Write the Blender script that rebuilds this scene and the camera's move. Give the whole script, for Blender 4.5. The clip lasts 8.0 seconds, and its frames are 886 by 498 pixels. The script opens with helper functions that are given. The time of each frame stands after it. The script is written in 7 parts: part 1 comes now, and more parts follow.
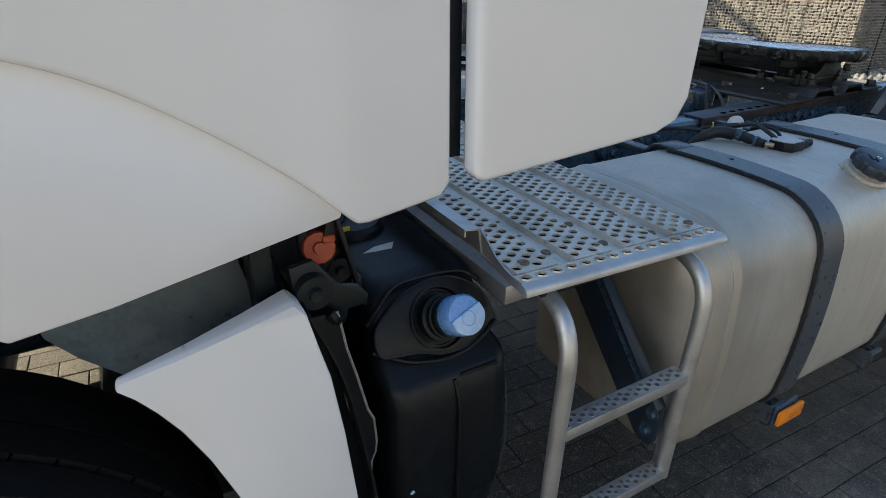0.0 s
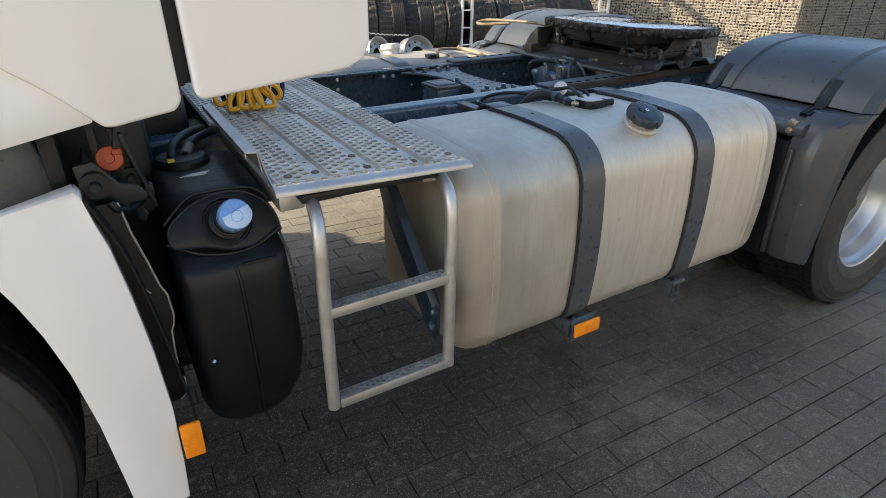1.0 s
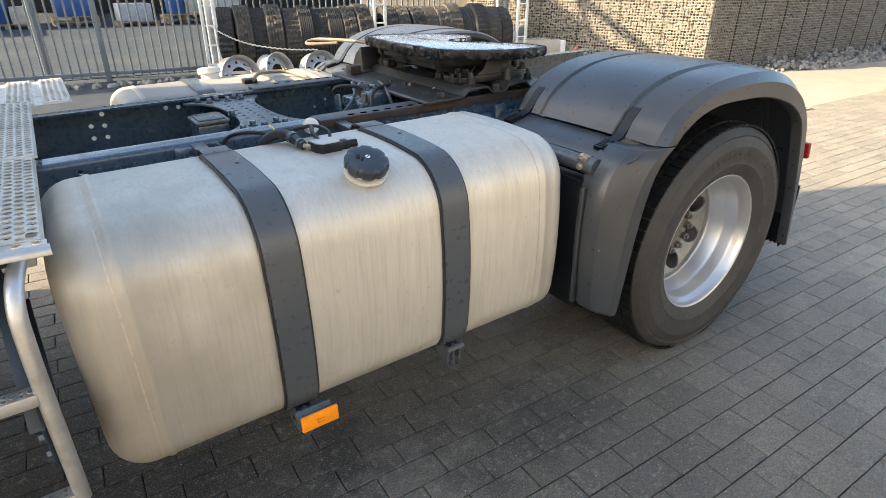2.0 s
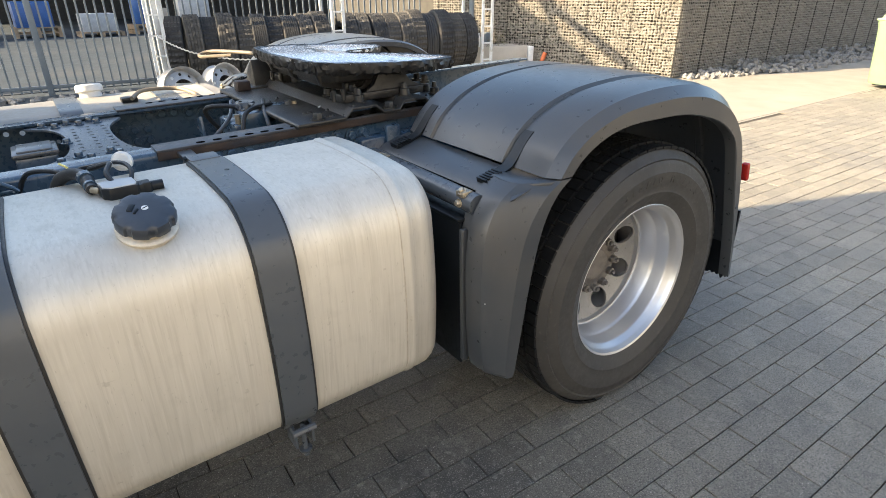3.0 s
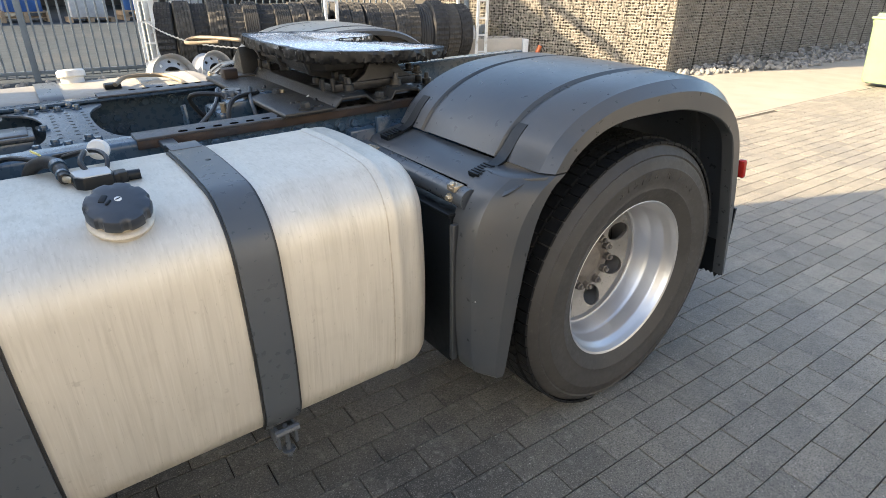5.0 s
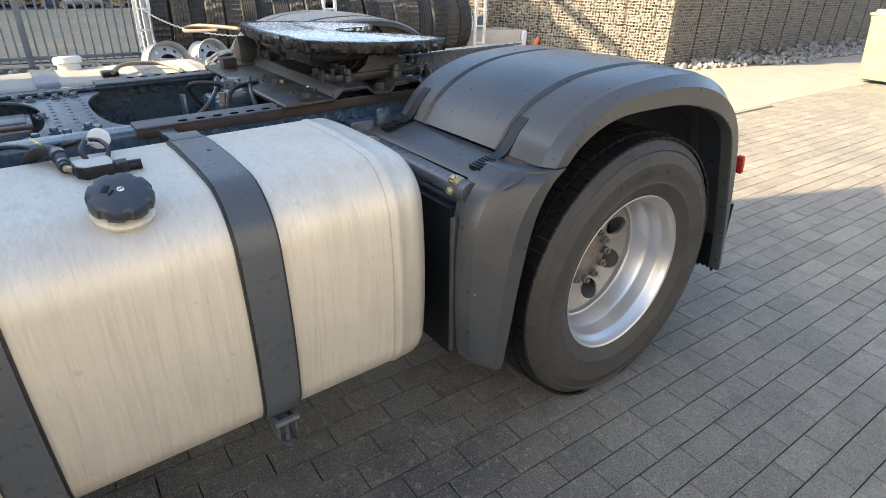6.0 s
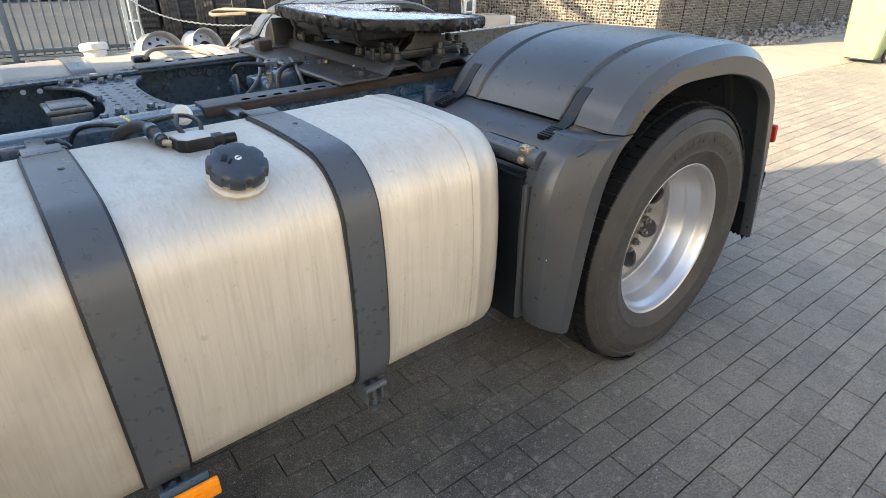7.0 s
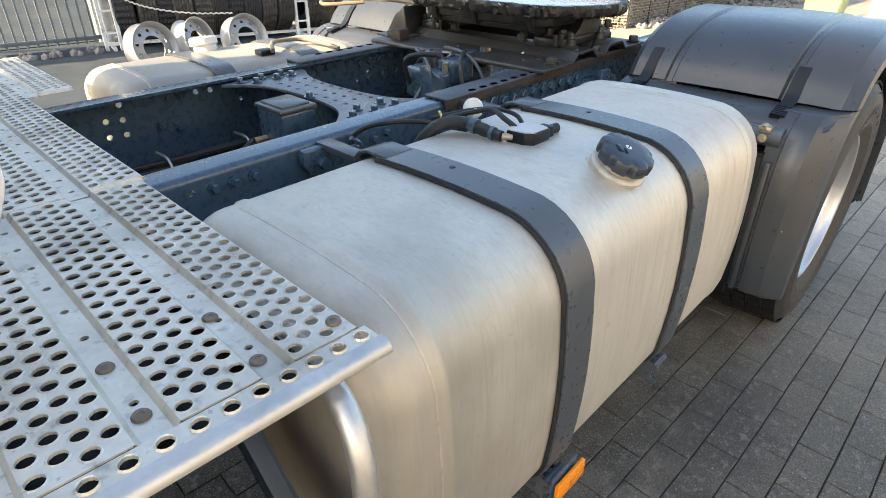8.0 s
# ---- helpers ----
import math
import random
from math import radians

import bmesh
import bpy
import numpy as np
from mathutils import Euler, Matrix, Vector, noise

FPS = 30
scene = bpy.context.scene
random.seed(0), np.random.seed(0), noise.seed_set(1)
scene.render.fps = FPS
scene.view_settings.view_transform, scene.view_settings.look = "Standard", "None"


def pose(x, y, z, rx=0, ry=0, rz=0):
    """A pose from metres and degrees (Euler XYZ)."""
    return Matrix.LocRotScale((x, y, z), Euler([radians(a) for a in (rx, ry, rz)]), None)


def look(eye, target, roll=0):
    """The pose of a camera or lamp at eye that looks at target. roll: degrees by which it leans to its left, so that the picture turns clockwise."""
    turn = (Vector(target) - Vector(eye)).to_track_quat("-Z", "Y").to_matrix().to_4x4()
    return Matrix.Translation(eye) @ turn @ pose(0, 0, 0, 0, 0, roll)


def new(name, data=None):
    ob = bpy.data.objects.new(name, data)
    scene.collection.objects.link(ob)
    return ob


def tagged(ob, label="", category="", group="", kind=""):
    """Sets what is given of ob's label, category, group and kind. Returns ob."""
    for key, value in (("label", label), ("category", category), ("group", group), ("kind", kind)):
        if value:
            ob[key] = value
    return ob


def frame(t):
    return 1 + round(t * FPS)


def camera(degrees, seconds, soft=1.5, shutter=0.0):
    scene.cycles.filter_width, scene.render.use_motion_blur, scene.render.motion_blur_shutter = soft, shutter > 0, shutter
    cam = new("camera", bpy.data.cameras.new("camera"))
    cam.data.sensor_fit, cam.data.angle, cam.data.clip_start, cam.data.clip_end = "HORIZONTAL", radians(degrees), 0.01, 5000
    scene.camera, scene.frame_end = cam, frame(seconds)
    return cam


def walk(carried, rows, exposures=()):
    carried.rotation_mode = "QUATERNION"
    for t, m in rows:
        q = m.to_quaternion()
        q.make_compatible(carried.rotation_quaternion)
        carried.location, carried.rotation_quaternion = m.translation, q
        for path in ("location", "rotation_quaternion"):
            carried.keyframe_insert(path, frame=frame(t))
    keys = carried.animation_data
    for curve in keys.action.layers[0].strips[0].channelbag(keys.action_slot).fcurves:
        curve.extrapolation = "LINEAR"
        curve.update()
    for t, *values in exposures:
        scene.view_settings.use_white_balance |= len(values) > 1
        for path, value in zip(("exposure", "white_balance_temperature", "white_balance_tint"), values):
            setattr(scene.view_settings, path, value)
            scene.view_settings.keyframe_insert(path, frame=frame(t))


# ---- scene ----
cam = camera(76.35, 8.0, 0.85)
PATH = [
    (0, (-3.2236, -0.5018, 1.4645), (-2.3339, 1.0557, 0.5797), 1.376),
    (0.5, (-3.2020, -0.7957, 1.4735), (-2.3256, 0.7601, 0.5727), 1.436),
    (1, (-2.9864, -1.0378, 1.4437), (-2.0676, 0.4960, 0.5475), 1.165),
    (1.5, (-2.6005, -1.1354, 1.4497), (-1.6204, 0.3730, 0.5754), 0.659),
    (2, (-2.1501, -1.1128, 1.4736), (-1.1247, 0.3683, 0.6048), 0.617),
    (2.2, (-1.9553, -1.1044, 1.4639), (-0.9123, 0.3737, 0.6111), 0.493),
    (3.3, (-1.6043, -1.0239, 1.4545), (-0.5403, 0.4401, 0.6034), -0.149),
    (3.5, (-1.5902, -1.0227, 1.4422), (-0.5237, 0.4402, 0.5923), -0.216),
    (4, (-1.5768, -1.0218, 1.4390), (-0.5037, 0.4321, 0.5818), 0.172),
    (4.5, (-1.5829, -1.0127, 1.4411), (-0.5057, 0.4332, 0.5756), 0.699),
    (6, (-1.6062, -0.9986, 1.4508), (-0.5239, 0.4218, 0.5502), 1.838),
    (6.5, (-1.6260, -1.0055, 1.4424), (-0.5191, 0.3825, 0.5213), 2.239),
    (7, (-1.8546, -0.8965, 1.4118), (-0.7296, 0.4710, 0.4821), 1.109),
    (7.5, (-2.2614, -0.5880, 1.4152), (-1.0913, 0.7358, 0.4779), 0.477),
    (8, (-2.5559, -0.2954, 1.4204), (-1.2924, 0.9096, 0.4450), 0.692),
]
EXPOSURES = [(0.0, 1.48, 5480, 2), (1.0, 2.01, 6000, 4), (2.0, 2.58, 6420, 5), (3.5, 2.61, 6280, 5), (6.5, 2.65, 6280, 6), (8.0, 2.74, 6530, 5)]
SKY, SUN = 0.09, 3.6
walk(cam, [(t, look(eye, target, roll)) for t, eye, target, roll in PATH], EXPOSURES)

# ---- light ----
SUN_FROM = Vector((-1.0, 0.36, 0.60)).normalized()
world = bpy.data.worlds.new("sky")
scene.world = world
world.use_nodes = True
wn = world.node_tree.nodes
sky = wn.new("ShaderNodeTexSky")
sky.sky_type, sky.sun_disc = "NISHITA", False
sky.sun_elevation = math.asin(SUN_FROM.z)
sky.sun_rotation = math.atan2(SUN_FROM.x, SUN_FROM.y)
sky.air_density, sky.dust_density, sky.ozone_density = 1.0, 3.5, 0.7
world.node_tree.links.new(sky.outputs[0], wn["Background"].inputs[0])
wn["Background"].inputs[1].default_value = SKY
sun = new("sun", bpy.data.lights.new("sun", "SUN"))
sun.data.energy, sun.data.angle, sun.data.color = SUN, radians(0.53), (1.0, 0.75, 0.48)
sun.matrix_world = look(SUN_FROM * 30, (0, 0, 0))


# ---- mesh tools ----
def link(name, bm, material, parent=None, label="", smooth=38, recalc=True):
    me = bpy.data.meshes.new(name)
    if recalc:
        bmesh.ops.recalc_face_normals(bm, faces=bm.faces)
    bm.to_mesh(me)
    bm.free()
    me.materials.append(material)
    if smooth:
        for poly in me.polygons:
            poly.use_smooth = True
        me.set_sharp_from_angle(angle=radians(smooth))
    ob = new(name, me)
    if parent is not None:
        ob.parent = parent
    if label:
        ob["label"] = label
    return ob


def part(name, bm, material, parent, label="", smooth=38, recalc=True):
    return link(name, bm, material, parent, label, smooth, recalc)


def thing(name, label, category, at=(0, 0, 0), group="", kind=""):
    ob = new(name)
    ob.empty_display_size = 0.1
    ob.location = at
    return tagged(ob, label, category, group, kind)


def put(name, bm, material, label, category, group="", kind="", smooth=38):
    return tagged(link(name, bm, material, None, "", smooth), label, category, group, kind)


def add(bm, other):
    me = bpy.data.meshes.new("t")
    other.to_mesh(me)
    other.free()
    bm.from_mesh(me)
    bpy.data.meshes.remove(me)
    return bm


def move(bm, m):
    bmesh.ops.transform(bm, matrix=m, verts=bm.verts)
    return bm


def box(x0, x1, y0, y1, z0, z1, bevel=0.0, segs=2):
    bm = bmesh.new()
    bmesh.ops.create_cube(bm, size=1)
    bmesh.ops.scale(bm, vec=(x1 - x0, y1 - y0, z1 - z0), verts=bm.verts)
    bmesh.ops.translate(bm, vec=((x0 + x1) / 2, (y0 + y1) / 2, (z0 + z1) / 2), verts=bm.verts)
    if bevel:
        bmesh.ops.bevel(bm, geom=bm.edges[:], offset=bevel, segments=segs, profile=0.5, affect="EDGES")
    return bm


def prism(points, axis, a, b, bevel=0.0, segs=2):
    """A polygon in the plane across axis, pushed from a to b. Points are the two other coordinates in order."""
    bm = bmesh.new()

    def place(p, v):
        return {"x": (v, p[0], p[1]), "y": (p[0], v, p[1]), "z": (p[0], p[1], v)}[axis]
    lo = [bm.verts.new(place(p, a)) for p in points]
    hi = [bm.verts.new(place(p, b)) for p in points]
    n = len(points)
    bm.faces.new(lo)
    bm.faces.new(hi[::-1])
    for i in range(n):
        bm.faces.new((lo[i], hi[i], hi[(i + 1) % n], lo[(i + 1) % n]))
    bmesh.ops.recalc_face_normals(bm, faces=bm.faces)
    if bevel:
        bmesh.ops.bevel(bm, geom=bm.edges[:], offset=bevel, segments=segs, profile=0.5, affect="EDGES", clamp_overlap=True)
    return bm


def smooth_path(points, steps=6):
    """A Catmull-Rom curve through the points."""
    pts = [Vector(p) for p in points]
    ext = [2 * pts[0] - pts[1]] + pts + [2 * pts[-1] - pts[-2]]
    out = []
    for i in range(1, len(ext) - 2):
        a, b, c, d = ext[i - 1:i + 3]
        for k in range(steps):
            t = k / steps
            out.append(0.5 * (2 * b + (c - a) * t + (2 * a - 5 * b + 4 * c - d) * t * t + (3 * b - a - 3 * c + d) * t ** 3))
    return out + [pts[-1]]


def tube(points, r, n=10, steps=0, caps=True):
    pts = smooth_path(points, steps) if steps else [Vector(p) for p in points]
    bm = bmesh.new()
    rings, side = [], None
    for i, p in enumerate(pts):
        way = (pts[min(i + 1, len(pts) - 1)] - pts[max(i - 1, 0)]).normalized()
        if side is None:
            side = way.orthogonal().normalized()
        side = (side - way * side.dot(way)).normalized()
        up = way.cross(side)
        rad = r(i / (len(pts) - 1)) if callable(r) else r
        rings.append([bm.verts.new(p + rad * (math.cos(a) * side + math.sin(a) * up)) for a in (2 * math.pi * k / n for k in range(n))])
    for a, b in zip(rings, rings[1:]):
        for k in range(n):
            bm.faces.new((a[k], a[(k + 1) % n], b[(k + 1) % n], b[k]))
    if caps:
        bm.faces.new(rings[0][::-1])
        bm.faces.new(rings[-1])
    return bm


def lathe(profile, m=None, n=48, close=False):
    """Turns (radius, height) pairs round the z axis; m places it."""
    bm = bmesh.new()
    rings = []
    for r, h in profile:
        if r < 1e-6:
            rings.append([bm.verts.new((0, 0, h))])
        else:
            rings.append([bm.verts.new((r * math.cos(2 * math.pi * k / n), r * math.sin(2 * math.pi * k / n), h)) for k in range(n)])
    pairs = list(zip(rings, rings[1:])) + ([(rings[-1], rings[0])] if close else [])
    for a, b in pairs:
        for k in range(n):
            q = (k + 1) % n
            if len(a) == 1 and len(b) == 1:
                continue
            if len(a) == 1:
                bm.faces.new((a[0], b[q], b[k]))
            elif len(b) == 1:
                bm.faces.new((a[k], a[q], b[0]))
            else:
                bm.faces.new((a[k], a[q], b[q], b[k]))
    if m is not None:
        move(bm, m)
    return bm


def bolt(at, axis=(0, 0, 1), r=0.012, h=0.012, washer=True):
    """A hexagonal bolt head on a washer."""
    bm = bmesh.new()
    m = Matrix.Translation(at) @ Vector(axis).to_track_quat("Z", "Y").to_matrix().to_4x4()
    if washer:
        add(bm, lathe([(0, 0), (r * 1.45, 0), (r * 1.45, h * 0.25), (0, h * 0.25)], m, 14))
    add(bm, lathe([(0, 0), (r, h * 0.2), (r, h * 0.85), (r * 0.85, h), (0, h)], m, 6))
    return bm


def shell(grid, thick, direction=None):
    """A sheet from a grid of points, thickened along its normals."""
    bm = bmesh.new()
    vs = [[bm.verts.new(p) for p in row] for row in grid]
    for a, b in zip(vs, vs[1:]):
        for k in range(len(a) - 1):
            bm.faces.new((a[k], a[k + 1], b[k + 1], b[k]))
    bmesh.ops.recalc_face_normals(bm, faces=bm.faces)
    bm.normal_update()
    faces = bm.faces[:]
    bmesh.ops.solidify(bm, geom=faces, thickness=thick)
    return bm


def arc(cx, cy, r, a0, a1, n):
    return [(cx + r * math.cos(radians(a0 + (a1 - a0) * k / n)), cy + r * math.sin(radians(a0 + (a1 - a0) * k / n))) for k in range(n + 1)]


# ---- materials ----
def mat(name, color, rough=0.5, metal=0.0, vary=0.15, scale=8.0, bump=0.0, bump_scale=200.0, second=None, mask_scale=3.0, mask_lo=0.5, mask_hi=0.65,
        stretch=(1, 1, 1), rough_vary=0.1, per_object=0.0, coat=0.0, spec=0.5, layers=()):
    """A principled material: colour varied by noise at two scales, a second colour in patches (dirt, wear), fine relief."""
    m = bpy.data.materials.new(name)
    m.use_nodes = True
    nt = m.node_tree
    nodes, links = nt.nodes, nt.links
    b = nodes["Principled BSDF"]
    b.inputs["Metallic"].default_value = metal
    b.inputs["Coat Weight"].default_value = coat
    b.inputs["Coat Roughness"].default_value = 0.08
    b.inputs["Specular IOR Level"].default_value = spec
    mp = nodes.new("ShaderNodeMapping")
    mp.inputs["Scale"].default_value = stretch
    geo = nodes.new("ShaderNodeNewGeometry")
    links.new(geo.outputs["Position"], mp.inputs[0])

    def noisy(sc, detail=5.0, vec=mp):
        n = nodes.new("ShaderNodeTexNoise")
        n.inputs["Scale"].default_value, n.inputs["Detail"].default_value = sc, detail
        links.new(vec.outputs[0], n.inputs["Vector"])
        return n

    def ramp(src, lo, hi, a, c):
        r = nodes.new("ShaderNodeMapRange")
        r.inputs[1].default_value, r.inputs[2].default_value, r.inputs[3].default_value, r.inputs[4].default_value = lo, hi, a, c
        links.new(src, r.inputs[0])
        return r.outputs[0]

    def mix(kind, fac, a, c):
        x = nodes.new("ShaderNodeMix")
        x.data_type, x.blend_type = "RGBA", kind
        for sock, val in ((x.inputs[0], fac), (x.inputs[6], a), (x.inputs[7], c)):
            if isinstance(val, (int, float)):
                sock.default_value = val
            elif isinstance(val, tuple):
                sock.default_value = (*val, 1)
            else:
                links.new(val, sock)
        return x.outputs[2]

    def gray(src):
        x = nodes.new("ShaderNodeCombineColor")
        for k in range(3):
            links.new(src, x.inputs[k])
        return x.outputs[0]
    big, fine = noisy(scale), noisy(scale * 9)
    v1 = ramp(big.outputs[0], 0.3, 0.7, 1 - vary, 1 + vary)
    v2 = ramp(fine.outputs[0], 0.3, 0.7, 1 - vary * 0.6, 1 + vary * 0.6)
    mul = nodes.new("ShaderNodeMath")
    mul.operation = "MULTIPLY"
    links.new(v1, mul.inputs[0])
    links.new(v2, mul.inputs[1])
    shade = mul.outputs[0]
    if per_object:
        oi = nodes.new("ShaderNodeObjectInfo")
        po = ramp(oi.outputs["Random"], 0, 1, 1 - per_object, 1 + per_object)
        m2 = nodes.new("ShaderNodeMath")
        m2.operation = "MULTIPLY"
        links.new(shade, m2.inputs[0])
        links.new(po, m2.inputs[1])
        shade = m2.outputs[0]
    base = mix("MULTIPLY", 1.0, color, gray(shade))
    rsrc = ramp(fine.outputs[0], 0.3, 0.7, max(rough - rough_vary, 0.02), min(rough + rough_vary, 1))
    if second is not None:
        mk = noisy(mask_scale, 8.0)
        fac = ramp(mk.outputs[0], mask_lo, mask_hi, 0, 1)
        base = mix("MIX", fac, base, second)
    for col, sc, lo, hi, amount, st in layers:
        own = nodes.new("ShaderNodeMapping")
        own.inputs["Scale"].default_value = st
        own.inputs["Location"].default_value = (sc * 0.37, sc * 0.11, 1.7)
        links.new(geo.outputs["Position"], own.inputs[0])
        base = mix("MIX", ramp(noisy(sc, 6.0, own).outputs[0], lo, hi, 0, amount), base, col)
    links.new(base, b.inputs["Base Color"])
    links.new(rsrc, b.inputs["Roughness"])
    if bump:
        bn = noisy(bump_scale, 4.0)
        bp = nodes.new("ShaderNodeBump")
        bp.inputs["Strength"].default_value, bp.inputs["Distance"].default_value = bump, 0.002
        links.new(bn.outputs[0], bp.inputs["Height"])
        links.new(bp.outputs[0], b.inputs["Normal"])
    return m


WHITE = mat("white_paint", (0.785, 0.785, 0.80), 0.26, vary=0.006, scale=2, coat=0.4, rough_vary=0.01)
ONE = (1, 1, 1)
ALU = mat("brushed_aluminium", (0.580, 0.548, 0.480), 0.50, 0.5, vary=0.025, scale=9, stretch=(2.6, 1.6, 0.14), rough_vary=0.06, bump=0.05, bump_scale=420, layers=(
    ((0.42, 0.39, 0.33), 150, 0.50, 0.70, 0.42, (1, 0.3, 0.030)),
    ((0.68, 0.65, 0.59), 190, 0.52, 0.68, 0.36, (1, 0.3, 0.032)),
    ((0.38, 0.355, 0.295), 26, 0.54, 0.72, 0.30, (1, 0.6, 0.10)),
    ((0.70, 0.68, 0.62), 95, 0.63, 0.72, 0.22, (1, 0.4, 0.05)),
    ((0.30, 0.28, 0.235), 210, 0.66, 0.72, 0.38, (1, 1, 0.25)),
    ((0.40, 0.38, 0.335), 3.2, 0.48, 0.74, 0.36, ONE),
    ((0.34, 0.31, 0.26), 14, 0.58, 0.72, 0.16, ONE),
    ((0.26, 0.235, 0.19), 70, 0.68, 0.73, 0.30, (0.5, 1.0, 0.6))))
GALV = mat("galvanised_steel", (0.52, 0.515, 0.50), 0.45, 0.8, vary=0.12, scale=14, second=(0.30, 0.27, 0.23), mask_scale=9, mask_lo=0.60, mask_hi=0.80)
PLATE = mat("aluminium_tread_plate", (0.60, 0.57, 0.505), 0.44, 0.5, vary=0.12, scale=9, layers=(
    ((0.24, 0.21, 0.165), 6, 0.50, 0.76, 0.60, ONE), ((0.12, 0.104, 0.082), 44, 0.58, 0.72, 0.50, ONE), ((0.68, 0.67, 0.63), 60, 0.58, 0.68, 0.5, (1, 0.4, 1)), ((0.06, 0.052, 0.045), 130, 0.64, 0.72, 0.35, ONE)))
STRAP = mat("strap_steel", (0.062, 0.070, 0.080), 0.29, 0.0, vary=0.05, scale=5, rough_vary=0.025, layers=(((0.090, 0.094, 0.098), 4, 0.50, 0.75, 0.30, ONE),))
PLASTIC = mat("dark_grey_plastic", (0.036, 0.041, 0.048), 0.30, vary=0.05, scale=4, bump=0.04, bump_scale=1100, rough_vary=0.03, layers=(
    ((0.088, 0.081, 0.069), 3, 0.46, 0.78, 0.45, ONE), ((0.085, 0.082, 0.076), 22, 0.64, 0.78, 0.30, (1, 1, 0.3))))
BLACK = mat("black_plastic", (0.0050, 0.0068, 0.0088), 0.40, vary=0.15, scale=6, bump=0.08, bump_scale=700, spec=0.32, layers=(((0.013, 0.0155, 0.0170), 5, 0.58, 0.85, 0.35, ONE), ((0.05, 0.048, 0.044), 150, 0.72, 0.78, 0.6, ONE)))
RUBBER = mat("tyre_rubber", (0.032, 0.0312, 0.030), 0.62, vary=0.18, scale=6, bump=0.2, bump_scale=400, layers=(((0.055, 0.050, 0.044), 3, 0.44, 0.80, 0.5, ONE), ((0.012, 0.012, 0.012), 9, 0.52, 0.72, 0.6, ONE), ((0.085, 0.078, 0.068), 60, 0.62, 0.72, 0.35, ONE)))
CHASSIS = mat("chassis_blue_black", (0.038, 0.070, 0.110), 0.30, coat=0.4, vary=0.12, scale=5, bump=0.04, bump_scale=300, layers=(((0.070, 0.072, 0.070), 3.5, 0.58, 0.82, 0.35, ONE), ((0.014, 0.020, 0.030), 24, 0.62, 0.74, 0.30, ONE), ((0.12, 0.115, 0.105), 110, 0.72, 0.78, 0.35, ONE)))
RUST = mat("rusty_steel", (0.052, 0.036, 0.029), 0.7, 0.2, vary=0.3, scale=14, bump=0.4, bump_scale=250, second=(0.03, 0.03, 0.035), mask_scale=9)
GREASE = mat("greasy_black_steel", (0.017, 0.0165, 0.016), 0.42, 0.2, vary=0.35, scale=16, bump=0.5, bump_scale=150, layers=(((0.075, 0.066, 0.054), 6, 0.54, 0.74, 0.6, ONE), ((0.006, 0.006, 0.006), 22, 0.55, 0.65, 0.7, ONE)))
SLOTDARK = mat("slot_shadow", (0.004, 0.004, 0.004), 0.95, vary=0.1, spec=0.0)
# dust on the disc, plus the shade inside the rim put into the grey
RIMDISC = mat("dusty_shaded_rim_disc", (0.30, 0.30, 0.30), 0.42, 0.6, vary=0.10, scale=14, layers=(((0.13, 0.12, 0.105), 16, 0.50, 0.74, 0.5, ONE), ((0.07, 0.062, 0.055), 60, 0.62, 0.70, 0.5, ONE)))
RIM = mat("silver_rim", (0.50, 0.505, 0.515), 0.33, 0.72, vary=0.02, scale=8, rough_vary=0.012)
ORANGE = mat("orange_reflector", (0.85, 0.27, 0.01), 0.25, vary=0.06, scale=60)
RED = mat("red_lens", (0.30, 0.016, 0.012), 0.2, vary=0.06, scale=40)
CAPBLUE = mat("blue_cap_plastic", (0.17, 0.33, 0.66), 0.28, vary=0.06, scale=20)
CAPRED = mat("red_cap_plastic", (0.42, 0.075, 0.028), 0.45, vary=0.15, scale=25)
YELLOW = mat("yellow_hose", (0.70, 0.35, 0.010), 0.35, vary=0.08, scale=20)
HOSE = mat("black_hose", (0.014, 0.015, 0.017), 0.5, vary=0.2, scale=20)
LIGHTGREY = mat("pale_plastic", (0.62, 0.63, 0.62), 0.45, vary=0.06, scale=20)
SLAT = mat("sensor_top", (0.45, 0.46, 0.46), 0.4, vary=0.06, scale=20)
TOPGREASE = mat("worn_coupling_steel", (0.66, 0.66, 0.67), 0.22, 0.4, vary=0.12, scale=14, bump=0.2, bump_scale=60, stretch=(1, 0.5, 1), layers=(((0.03, 0.03, 0.03), 7, 0.58, 0.66, 0.85, (1, 0.5, 1)), ((0.04, 0.04, 0.04), 30, 0.60, 0.66, 0.7, ONE)))
BRASS = mat("zinc_plated_bolt", (0.40, 0.34, 0.25), 0.45, 0.8, vary=0.2, scale=40)

HUB = mat("dusty_hub_steel", (0.17, 0.155, 0.14), 0.55, 0.4, vary=0.2, scale=18, second=(0.07, 0.065, 0.06), mask_scale=12)
NUT = mat("dusty_wheel_nut", (0.16, 0.15, 0.14), 0.5, 0.5, vary=0.2, scale=40)

